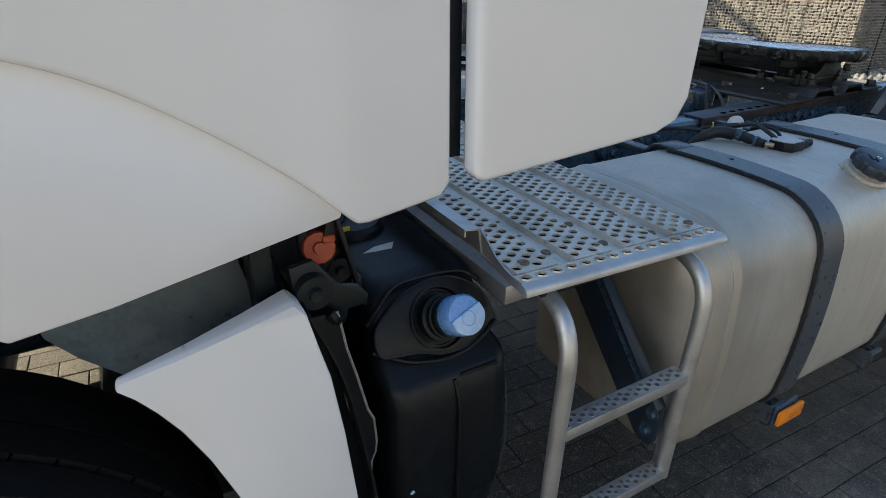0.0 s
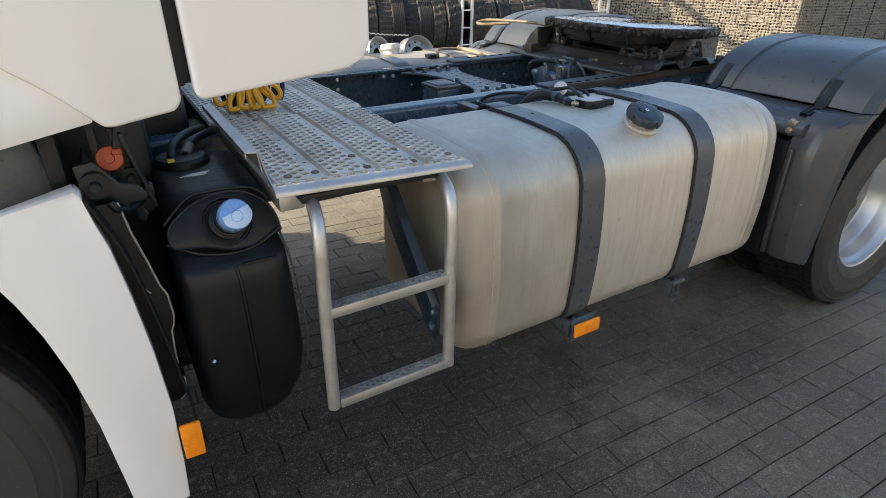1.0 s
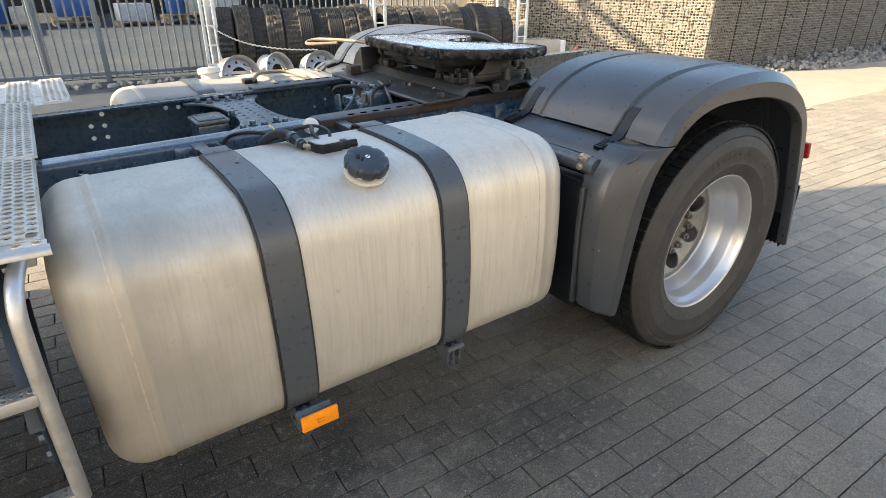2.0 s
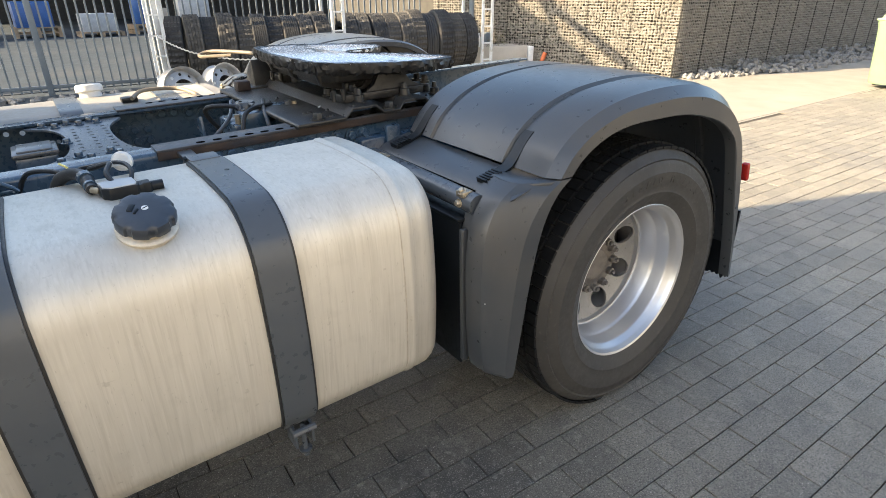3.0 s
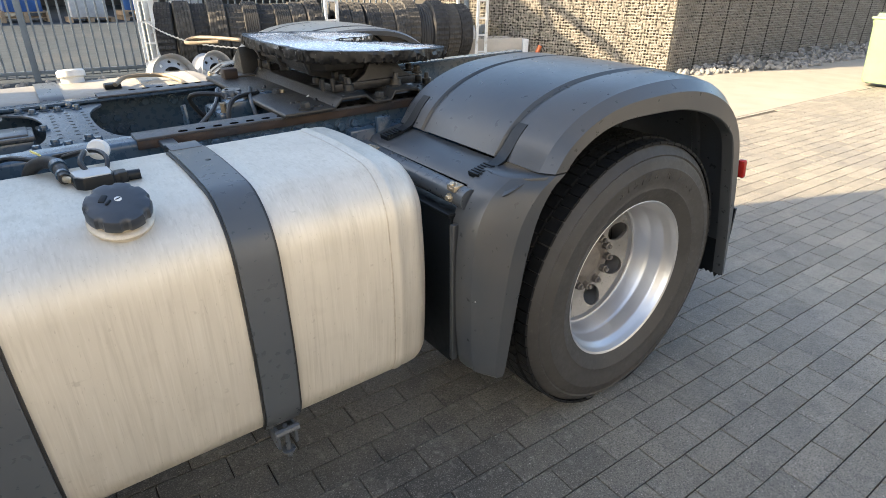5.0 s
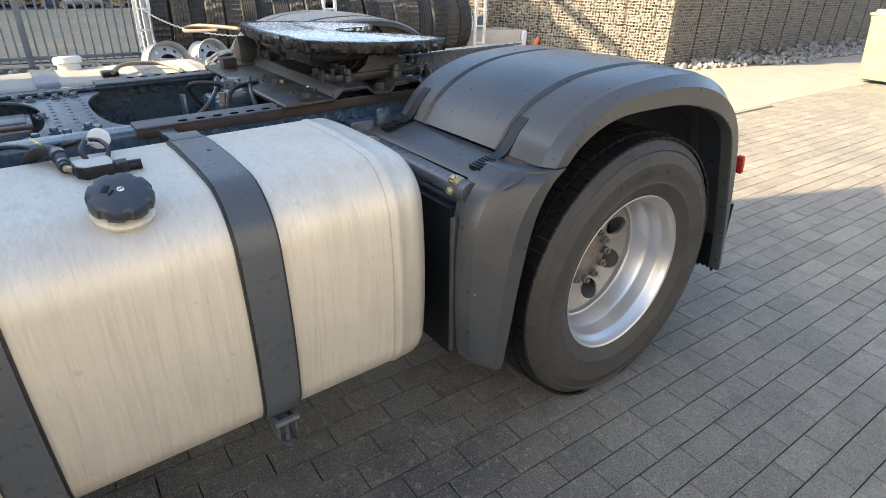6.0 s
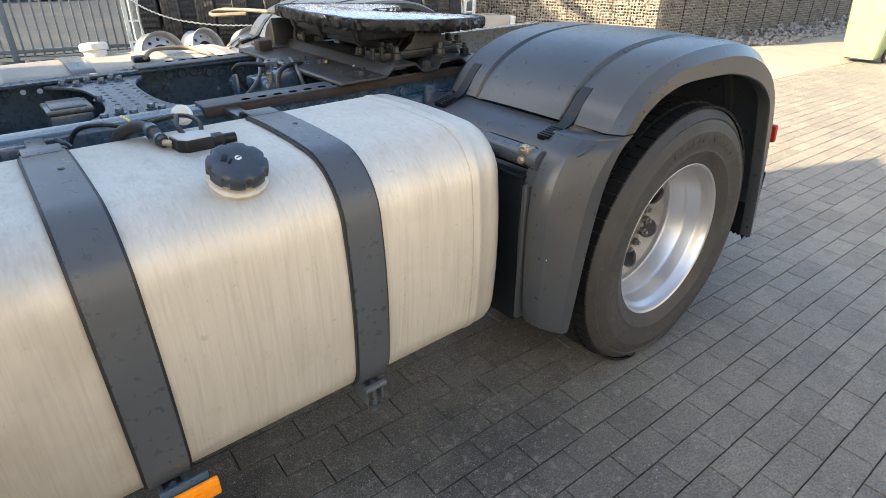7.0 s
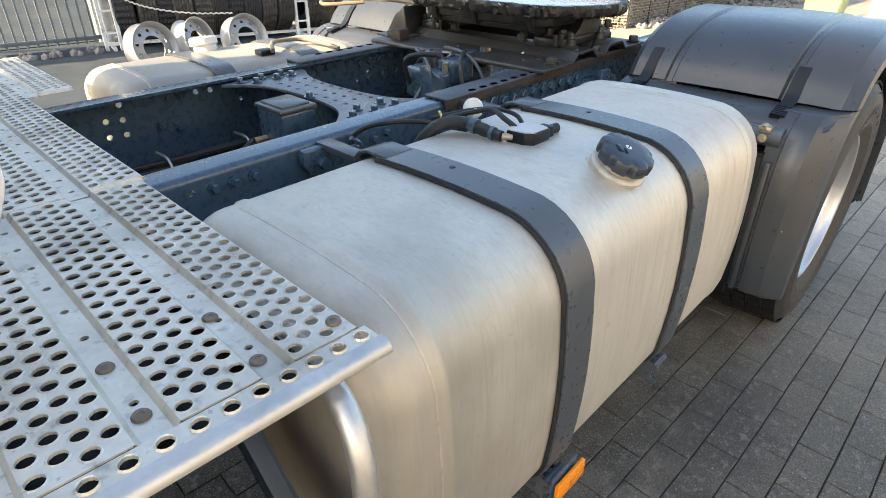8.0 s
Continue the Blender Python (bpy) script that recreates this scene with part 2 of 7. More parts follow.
WELD = mat("weld_bead", (0.50, 0.455, 0.38), 0.52, 0.55, vary=0.15, scale=60, bump=0.3, bump_scale=300)
# chassis blue darkened so that the colour carries the shade on the arm
CONSOLE = mat("shaded_console_steel", (0.012, 0.021, 0.034), 0.42, vary=0.25, scale=12, bump=0.1, bump_scale=250, layers=(((0.03, 0.03, 0.028), 9, 0.6, 0.8, 0.4, ONE),))
PALEEDGE = mat("pale_worn_edge", (0.30, 0.28, 0.26), 0.5, vary=0.25, scale=60)
# tyre rubber made darker: the mudguard's shade on the tread is in the colour
TREAD = mat("shaded_tread_rubber", (0.0058, 0.0064, 0.0074), 0.75, spec=0.25, vary=0.2, scale=9, bump=0.2, bump_scale=300)
ARMS = mat("oily_black_steel", (0.0065, 0.0105, 0.0135), 0.40, spec=0.38, vary=0.3, scale=14, bump=0.2, bump_scale=250, layers=(((0.024, 0.030, 0.033), 8, 0.56, 0.78, 0.4, ONE),))

WORNTOP = mat("worn_flange_steel", (0.058, 0.062, 0.070), 0.42, 0.2, vary=0.2, scale=12, layers=(((0.085, 0.050, 0.034), 7, 0.54, 0.70, 0.45, ONE), ((0.02, 0.02, 0.022), 20, 0.56, 0.68, 0.6, ONE)))

# ---- truck ----
truck = thing("truck_tractor", "white two-axle truck tractor with aluminium fuel tanks and bare chassis", "truck", (0, 0, 0))
YC = 1.28
# the air suspension lifts the chassis at the rear; it turns about the front axle, and the wheels stay on the ground
AXLE = Matrix.Translation((-3.7, 0, 0.49))
RAISED = AXLE @ Matrix.Rotation(radians(-1.45), 4, "Y") @ AXLE.inverted()
truck.matrix_basis = RAISED


def mirrored(bm):
    """The same form on the other side of the truck."""
    bmesh.ops.scale(bm, vec=(1, -1, 1), verts=bm.verts)
    bmesh.ops.translate(bm, vec=(0, 2 * YC, 0), verts=bm.verts)
    bmesh.ops.reverse_faces(bm, faces=bm.faces)
    return bm


def holed_ring(r0, r1, rh, hr, count, depth, height, n=80):
    """A flat ring with round holes, thickened; z is its axis, height gives z by radius."""
    bm = bmesh.new()

    def loop(cx, cy, r, k):
        vs = [bm.verts.new((cx + r * math.cos(2 * math.pi * i / k), cy + r * math.sin(2 * math.pi * i / k), 0)) for i in range(k)]
        return [bm.edges.new((vs[i], vs[(i + 1) % k])) for i in range(k)]
    edges = loop(0, 0, r0, n) + loop(0, 0, r1, n)
    for i in range(count):
        a = 2 * math.pi * (i + 0.5) / count
        edges += loop(rh * math.cos(a), rh * math.sin(a), hr, 18)
    bmesh.ops.triangle_fill(bm, use_beauty=True, use_dissolve=False, edges=edges)
    got = bmesh.ops.extrude_face_region(bm, geom=bm.faces[:])
    bmesh.ops.translate(bm, vec=(0, 0, -depth), verts=[g for g in got["geom"] if isinstance(g, bmesh.types.BMVert)])
    for v in bm.verts:
        v.co.z += height(math.hypot(v.co.x, v.co.y))
    return bm


def tread(m, r=0.488, top=0.503, w0=-0.02, w1=-0.285, count=72, ribs=5, fill=0.87):
    """Blocks of the tread, in ribs round the tyre."""
    bm = bmesh.new()
    for k in range(ribs):
        a0 = w0 + (w1 - w0) * (k + 0.06) / ribs
        a1 = w0 + (w1 - w0) * (k + 0.94) / ribs
        for i in range(count):
            t0 = 2 * math.pi * (i + 0.08 + 0.5 * (k % 2)) / count
            t1 = t0 + 2 * math.pi * fill / count
            edge = 0.006 if k in (0, ribs - 1) else 0
            vs = []
            for rr in (r, top - edge):
                for t, a in ((t0, a0), (t1, a0), (t1, a1), (t0, a1)):
                    vs.append(bm.verts.new((rr * math.cos(t), rr * math.sin(t), a)))
            for f in ((4, 5, 6, 7), (0, 1, 5, 4), (1, 2, 6, 5), (2, 3, 7, 6), (3, 0, 4, 7)):
                bm.faces.new([vs[j] for j in f])
    return move(bm, m)


TYRE = [(0.284, -0.040), (0.292, -0.026), (0.305, -0.022), (0.318, -0.014), (0.345, -0.003), (0.352, -0.005), (0.372, 0.0), (0.415, 0.003), (0.419, 0.0), (0.44, -0.002), (0.452, -0.010), (0.458, -0.007),
        (0.470, -0.018), (0.486, -0.030), (0.490, -0.05), (0.490, -0.255), (0.486, -0.275), (0.458, -0.298), (0.40, -0.305), (0.32, -0.29), (0.284, -0.265)]
RIMP = [(0.284, -0.045), (0.2985, -0.034), (0.2985, -0.027), (0.294, -0.024), (0.287, -0.028), (0.283, -0.040), (0.279, -0.052), (0.268, -0.062), (0.264, -0.072), (0.262, -0.115), (0.258, -0.125), (0.253, -0.132), (0.250, -0.180),
        (0.246, -0.187), (0.240, -0.189), (0.2385, -0.200), (0.237, -0.206)]


def disc_height(r):
    return -0.204 - 0.028 * min(max((0.231 - r) / 0.07, 0), 1) ** 0.7


def letters(text, radius, a0, step, size, m, h):
    """Raised letters round a side wall; m places the wheel, h is the height of the wall."""
    bm = bmesh.new()
    for i, ch in enumerate(text):
        if ch == " ":
            continue
        cu = bpy.data.curves.new("letter", "FONT")
        cu.body, cu.size, cu.extrude, cu.align_x, cu.align_y = ch, size, 0.0012, "CENTER", "CENTER"
        ob = new("letter", cu)
        bpy.context.view_layer.update()
        me = bpy.data.meshes.new_from_object(ob.evaluated_get(bpy.context.evaluated_depsgraph_get()))
        bpy.data.objects.remove(ob)
        piece = bmesh.new()
        piece.from_mesh(me)
        bpy.data.meshes.remove(me)
        a = radians(a0 - i * step)
        move(piece, m @ Matrix.Translation((radius * math.cos(a), radius * math.sin(a), h)) @ Matrix.Rotation(a - math.pi / 2, 4, "Z"))
        add(bm, piece)
    return bm


def wheel(name, x, z, flip, label, dual=True):
    m = pose(x, -0.015 if dual else 0.115, z, 90, 0, 0)  # the wheel's own z points out of the near side

    def side(bm):
        return mirrored(bm) if flip else bm
    hub = part(name, side(lathe([(0, -0.198), (0.060, -0.198), (0.066, -0.203), (0.112, -0.205), (0.117, -0.210), (0.117, -0.27), (0, -0.27)], m, 36)), HUB, truck, label)
    hub.matrix_basis = RAISED.inverted()
    part("tyre", side(lathe(TYRE, m, 96)), RUBBER, hub, "worn black tyre with dusty side wall" if dual else "black front tyre")
    part("tread", side(tread(m) if dual else tread(m, count=60, ribs=4, fill=1.06)), TREAD, hub)
    if not flip and dual:
        size = part("size_marking", letters("315/70 R 22.5", 0.392, 113, 5.2, 0.042, m, 0.0015), RUBBER, hub)
        size["kind"] = "stuff"
    part("rim", side(lathe(RIMP, m, 96)), RIM, hub, "silver painted steel rim")
    part("disc", side(move(holed_ring(0.112, 0.2415, 0.192, 0.0405, 8, 0.012, disc_height), m)), RIMDISC, hub, "dusty grey rim disc darkened for shade, with round hand holes")
    for i in range(12):
        a = 2 * math.pi * i / 12
        at = m @ Vector((0.098 * math.cos(a), 0.098 * math.sin(a), -0.206))
        part("wheel_nut", side(lathe([(0, 0.034), (0.0075, 0.034), (0.009, 0.031), (0.009, 0.024), (0.0150, 0.022), (0.0155, 0.004), (0.019, 0.003), (0.019, -0.002)], Matrix.Translation(at) @ pose(0, 0, 0, 90, 0, 0), 10)), NUT, hub)
    part("brake_drum", side(lathe([(0.0, -0.275), (0.225, -0.275), (0.228, -0.285), (0.228, -0.42), (0, -0.42)], m, 40)), GREASE, hub)
    if dual:
        inner = m @ Matrix.Translation((0, 0, -0.35))
        part("inner_tyre", side(lathe(TYRE, inner, 64)), TREAD, hub)
        part("inner_tread", side(tread(inner)), TREAD, hub)
        part("inner_rim", side(lathe([(0.284, -0.39), (0.262, -0.37), (0.25, -0.30), (0.24, -0.25), (0.236, -0.215)], m, 64)), RIM, hub)
    return hub


wheel("rear_wheel", -0.018, 0.482, False, "twin rear wheel with silver steel rim standing on the paving")
wheel("rear_wheel", -0.018, 0.482, True, "twin rear wheel on the far side")
wheel("front_wheel", -3.70, 0.49, False, "steered front wheel under the white wing", dual=False)
wheel("front_wheel", -3.70, 0.49, True, "steered front wheel on the far side", dual=False)
part("rear_axle", tube([(0, 0.4, 0.482), (0, 0.9, 0.482), (0, 1.0, 0.49), (0, 1.56, 0.49), (0, 1.66, 0.482), (0, 2.16, 0.482)], 0.075, 14), GREASE, truck).matrix_basis = RAISED.inverted()


part("front_axle", tube([(-3.72, 0.40, 0.46), (-3.72, 0.70, 0.43), (-3.72, 0.85, 0.38), (-3.72, 1.70, 0.38), (-3.72, 1.86, 0.43), (-3.72, 2.16, 0.46)], 0.06, 10), GREASE, truck).matrix_basis = RAISED.inverted()


def rounded(y0, y1, z0, z1, rs, d=0.0, n=9):
    """Section of the tank: corners bottom front, top front, top back, bottom back."""
    a, b, c, e = [max(r - d, 0.012) for r in rs]
    y0, y1, z0, z1 = y0 + d, y1 - d, z0 + d, z1 - d
    face = [(y0 - FACE_BULGE * 4 * k * (1 - k), z0 + a + (z1 - b - z0 - a) * k) for k in (0.14, 0.3, 0.5, 0.7, 0.86)]
    top = [(y0 + b + (y1 - c - y0 - b) * k, z1 + TOP_BULGE * 4 * k * (1 - k)) for k in (0.14, 0.3, 0.5, 0.7, 0.86)]
    return arc(y0 + a, z0 + a, a, 270, 180, n) + face + arc(y0 + b, z1 - b, b, 180, 90, n) + top + arc(y1 - c, z1 - c, c, 90, 0, n) + arc(y1 - e, z0 + e, e, 360, 270, n)


TANK = (0.112, 0.690, 0.300, 0.944)
RADII = (0.12, 0.150, 0.075, 0.09)
FACE_BULGE, TOP_BULGE = 0.010, 0.006


def tank_shell(x0, x1, sec, radii, r0=0.095, r1=0.068):
    bm = bmesh.new()
    stations = [(x0 + r0 * (1 - math.cos(a)), r0 * (1 - math.sin(a))) for a in (math.pi / 2 * k / 8 for k in range(9))]
    stations += [(x0 + 0.118, 0), (x0 + 0.123, -0.0035), (x0 + 0.134, -0.0035), (x0 + 0.139, 0), (x1 - 0.118, 0), (x1 - 0.113, -0.003), (x1 - 0.103, -0.003), (x1 - 0.098, 0)]
    stations += [(x1 - r1 * (1 - math.cos(a)), r1 * (1 - math.sin(a))) for a in (math.pi / 2 * k / 6 for k in range(6, -1, -1))]
    rings = [[bm.verts.new((x, y, z)) for y, z in rounded(*sec, radii, d)] for x, d in stations]
    n = len(rings[0])
    for a, b in zip(rings, rings[1:]):
        for k in range(n):
            bm.faces.new((a[k], a[(k + 1) % n], b[(k + 1) % n], b[k]))
    bm.faces.new(rings[0])
    bm.faces.new(rings[-1][::-1])
    return bm


def strap_path(sec, radii, off, back):
    """From under the front edge, up the face and over the top to y = back."""
    full = rounded(*sec, radii, -off)[5:30]
    return [p for p in full if p[0] < back] + [(back, sec[3] + off)]


def strap(x0, x1, off, thick, sec, radii, back):
    a, b = strap_path(sec, radii, off, back), strap_path(sec, radii, off + thick, back)
    bm = bmesh.new()
    rows = [[bm.verts.new(p) for p in ((x0, *q), (x0, *r), (x1, *r), (x1, *q))] for q, r in zip(a, b)]
    for p, q in zip(rows, rows[1:]):
        for k in range(4):
            bm.faces.new((p[k], p[(k + 1) % 4], q[(k + 1) % 4], q[k]))
    bm.faces.new(rows[0])
    bm.faces.new(rows[-1][::-1])
    return bm


def hold_bracket(x, sec):
    """The bracket under a strap's lower end, with its tightening bolt."""
    y, z = sec[0], sec[2]
    bm = box(x - 0.024, x + 0.024, y + 0.06, y + 0.55, z - 0.03, z - 0.004, 0.004)
    add(bm, box(x - 0.028, x - 0.020, y + 0.004, y + 0.065, z - 0.036, z + 0.028, 0.002))
    add(bm, box(x + 0.020, x + 0.028, y + 0.004, y + 0.065, z - 0.036, z + 0.028, 0.002))
    add(bm, tube([(x, y + 0.012, z + 0.03), (x, y + 0.012, z - 0.075)], 0.007, 8))
    add(bm, tube([(x - 0.032, y, z + 0.022), (x + 0.032, y, z + 0.022)], 0.01, 8))
    add(bm, bolt((x, y + 0.012, z - 0.05), (0, 0, -1), 0.012, 0.016))
    return bm


def fuel_tank():
    tank = part("fuel_tank", tank_shell(-2.236, -0.79, TANK, RADII), ALU, truck, "brushed aluminium fuel tank with vertical dirt streaks")
    for x in (-1.814, -1.300):
        part("tank_strap", strap(x, x + 0.087, 0.008, 0.004, TANK, RADII, 0.60), STRAP, tank, "dark steel strap over the tank")
        part("strap_rubber", strap(x - 0.006, x + 0.093, 0.001, 0.007, TANK, RADII, 0.60), HOSE, tank, "black rubber strip under the strap")
        part("strap_bracket", add(prism([(0.575, 0.9600), (0.640, 0.9600), (0.668, 0.952), (0.690, 0.930), (0.690, 0.921), (0.663, 0.945), (0.638, 0.9535), (0.575, 0.9535)], "x", x + 0.004, x + 0.083, 0.002), box(x + 0.022, x + 0.066, 0.684, 0.864, 0.905, 0.922, 0.004)), STRAP, tank, "dark steel strap end bolted to the rail")
        part("strap_hole", lathe([(0.0, 0.0), (0.0065, 0.0), (0.0065, 0.0015), (0.0, 0.0015)], Matrix.Translation((x + 0.058, 0.432, 0.9615)), 10), BLACK, tank)
        part("hold_bracket", hold_bracket(x + 0.046, TANK), STRAP, tank, "dark steel bracket with a tightening bolt")
    cm = Matrix.Translation((-1.478, 0.222, 0.925)) @ pose(0, 0, 0, 24, 0, 0)
    part("filler_neck", lathe([(0.074, -0.04), (0.073, -0.014), (0.068, -0.007), (0.061, -0.003), (0.0585, 0.003), (0.0585, 0.011), (0.0615, 0.014), (0.0615, 0.019), (0.057, 0.023), (0.049, 0.026), (0.049, 0.052)], cm, 40), WELD, tank, "dirty aluminium filler neck")
    cm = cm @ Matrix.Translation((0, 0, 0.012))
    cap = bmesh.new()
    rings = []
    for r, h, wob in ((0.050, 0.022, 0), (0.058, 0.0225, 1), (0.0605, 0.026, 1), (0.0605, 0.042, 1), (0.0575, 0.049, 1), (0.050, 0.0525, 0.4), (0.03, 0.0535, 0), (0.001, 0.054, 0)):
        rings.append([cap.verts.new(cm @ Vector(((r - wob * 0.0045 * (math.cos(8 * a) > 0.80)) * math.cos(a), (r - wob * 0.0045 * (math.cos(8 * a) > 0.80)) * math.sin(a), h))) for a in (2 * math.pi * k / 80 for k in range(80))])
    for a, b in zip(rings, rings[1:]):
        for k in range(80):
            cap.faces.new((a[k], a[(k + 1) % 80], b[(k + 1) % 80], b[k]))
    part("filler_cap", cap, mat("cap_plastic", (0.028, 0.036, 0.050), 0.38, vary=0.12, scale=20), tank, "blue-black ribbed filler cap with a key lock")
    part("key_lock", lathe([(0, 0.0548), (0.0055, 0.0548), (0.0068, 0.0542), (0.0068, 0.050)], cm @ Matrix.Translation((0.003, 0.004, 0)), 16), LIGHTGREY, tank, "pale metal key lock")
    part("lock_slot", move(box(-0.005, 0.005, -0.0012, 0.0012, 0.0548, 0.0552), cm @ Matrix.Translation((0.003, 0.004, 0)) @ pose(0, 0, 0, 0, 0, 20)), BLACK, tank)
    part("lock_flap", add(move(box(-0.011, 0.011, -0.006, 0.006, 0.049, 0.0555, 0.002), cm @ Matrix.Translation((-0.022, 0.012, 0)) @ pose(0, 0, 0, 0, 0, 60)), move(box(-0.004, 0.012, -0.003, 0.003, 0.050, 0.0565, 0.002), cm @ Matrix.Translation((-0.018, -0.004, 0)) @ pose(0, 0, 0, 0, 0, 50))), BLACK, tank)
    # level sensor with its hoses
    sen = add(prism([(-1.535, 0.47), (-1.53, 0.425), (-1.515, 0.405), (-1.455, 0.405), (-1.45, 0.425), (-1.455, 0.47), (-1.50, 0.485)], "z", 0.940, 0.976, 0.003), box(-1.458, -1.44, 0.412, 0.45, 0.948, 0.972, 0.003))
    part("level_sensor", sen, BLACK, tank, "black level sensor with a pale flat top")
    part("sensor_top", prism([(-1.531, 0.468), (-1.526, 0.426), (-1.513, 0.409), (-1.459, 0.409), (-1.455, 0.425), (-1.458, 0.467), (-1.50, 0.481)], "z", 0.9755, 0.9785), SLAT, tank)
    part("sensor_plug", add(box(-1.446, -1.425, 0.412, 0.446, 0.946, 0.974, 0.004), tube([(-1.43, 0.428, 0.96), (-1.398, 0.425, 0.96)], 0.012, 10)), BLACK, tank)
    part("breather_pipe", tube([(-1.53, 0.455, 0.962), (-1.545, 0.475, 0.963)], 0.008, 10), BRASS, tank)
    part("hose", tube([(-1.545, 0.475, 0.963), (-1.546, 0.52, 0.966), (-1.550, 0.574, 0.972), (-1.572, 0.615, 0.972), (-1.600, 0.645, 0.955), (-1.616, 0.675, 0.915), (-1.616, 0.70, 0.86), (-1.60, 0.74, 0.78)], lambda s: 0.0125 if s < 0.12 else 0.0155, 12, 5), HOSE, tank, "black rubber hose")
    part("hose_clamp", tube([(-1.548, 0.548, 0.970), (-1.550, 0.565, 0.973)], 0.0185, 12), CHASSIS, tank)
    part("hose_clamp", tube([(-1.545, 0.497, 0.964), (-1.546, 0.507, 0.965)], 0.0155, 12), CHASSIS, tank)
    part("thin_line", tube([(-1.545, 0.58, 0.955), (-1.575, 0.64, 0.960), (-1.601, 0.682, 0.966), (-1.636, 0.737, 0.962), (-1.665, 0.80, 0.945), (-1.683, 0.84, 0.92), (-1.70, 0.850, 0.885)], 0.0065, 8, 5), HOSE, tank)
    part("vent_hose", tube([(-1.50, 0.47, 0.974), (-1.505, 0.50, 0.990), (-1.49, 0.55, 0.998), (-1.50, 0.60, 0.985), (-1.53, 0.66, 0.965)], 0.0065, 8, 5), HOSE, tank)
    part("vent_hose", tube([(-1.46, 0.475, 0.965), (-1.45, 0.51, 0.985), (-1.46, 0.57, 0.99), (-1.49, 0.63, 0.98), (-1.55, 0.70, 0.96)], 0.0055, 8, 5), HOSE, tank)
    part("round_vent", add(lathe([(0, 0.012), (0.02, 0.012), (0.026, 0.006), (0.026, -0.006), (0.02, -0.012), (0, -0.012)], Matrix.Translation((-1.452, 0.644, 0.975)) @ pose(0, 0, 0, 70, 0, -25), 24), tube([(-1.46, 0.63, 0.975), (-1.485, 0.605, 0.982)], 0.008, 8)), LIGHTGREY, tank, "pale round plastic vent")
    part("cable_tie", add(tube([(-1.590, 0.650, 0.945), (-1.575, 0.640, 0.978), (-1.592, 0.628, 1.000)], 0.003, 6, 4), tube([(-1.580, 0.655, 0.958), (-1.600, 0.63, 0.955)], 0.0035, 6)), mat("yellow_tie", (0.75, 0.70, 0.30), 0.5), tank, "pale yellow cable tie")
    part("side_reflector", box(-1.795, -1.685, 0.078, 0.090, 0.278, 0.328, 0.004), ORANGE, tank, "orange side reflector")
    part("reflector_holder", add(box(-1.80, -1.70, 0.094, 0.10, 0.275, 0.345, 0.002), tube([(-1.78, 0.10, 0.32), (-1.775, 0.13, 0.315)], 0.01, 8)), CHASSIS, tank)
    part("reflector_mark", add(box(-1.750, -1.728, 0.0770, 0.0785, 0.2945, 0.297), add(box(-1.750, -1.728, 0.0770, 0.0785, 0.307, 0.3095), box(-1.750, -1.747, 0.0770, 0.0785, 0.2945, 0.3095))), mat("dark_orange", (0.55, 0.15, 0.005), 0.4), tank)
    for x in (-2.131, -0.924):
        part("weld_seam", strap(x, x + 0.004, -0.001, 0.0017, TANK, RADII, 0.61), WELD, tank, "thin weld seam round the tank")
    # console that carries the tank's front end
    arm = prism([(0.47, 0.93), (0.37, 0.93), (0.332, 0.860), (0.081, 0.587), (0.088, 0.481), (0.100, 0.462), (0.135, 0.454), (0.40, 0.735), (0.44, 0.82)], "x", -2.325, -2.316, 0.003)
    add(arm, prism([(0.332, 0.860), (0.345, 0.858), (0.095, 0.582), (0.081, 0.587)], "x", -2.345, -2.316, 0.002))
    add(arm, prism([(0.135, 0.454), (0.128, 0.462), (0.392, 0.742), (0.40, 0.735)], "x", -2.316, -2.296, 0.002))
    add(arm, box(-2.318, -2.232, 0.36, 0.46, 0.88, 0.925, 0.004))
    part("tank_console", arm, CONSOLE, tank, "blue-black steel console arm")
    part("console_rib", prism([(0.335, 0.825), (0.348, 0.815), (0.155, 0.600), (0.142, 0.610)], "x", -2.329, -2.324, 0.001), CHASSIS, tank)
    for q in ((0.105, 0.555), (0.115, 0.500)):
        part("console_bolt", bolt((-2.325, *q), (-1, 0, 0), 0.011, 0.012), CHASSIS, tank)
    return tank


fuel_tank()


def web_plate(x0, x1, z0, z1, y0, y1, holes):
    """The web of a rail, with round holes punched through it."""
    bm = bmesh.new()

    def ring(pts):
        vs = [bm.verts.new((x, y0, z)) for x, z in pts]
        return [bm.edges.new((vs[i], vs[(i + 1) % len(vs)])) for i in range(len(vs))]
    edges = ring([(x0, z0), (x1, z0), (x1, z1), (x0, z1)])
    for x, z, r in holes:
        edges += ring(arc(x, z, r, 0, 337.5, 15))
    bmesh.ops.triangle_fill(bm, use_beauty=True, use_dissolve=False, edges=edges)
    got = bmesh.ops.extrude_face_region(bm, geom=bm.faces[:])
    bmesh.ops.translate(bm, vec=(0, y1 - y0, 0), verts=[g for g in got["geom"] if isinstance(g, bmesh.types.BMVert)])
    return bm


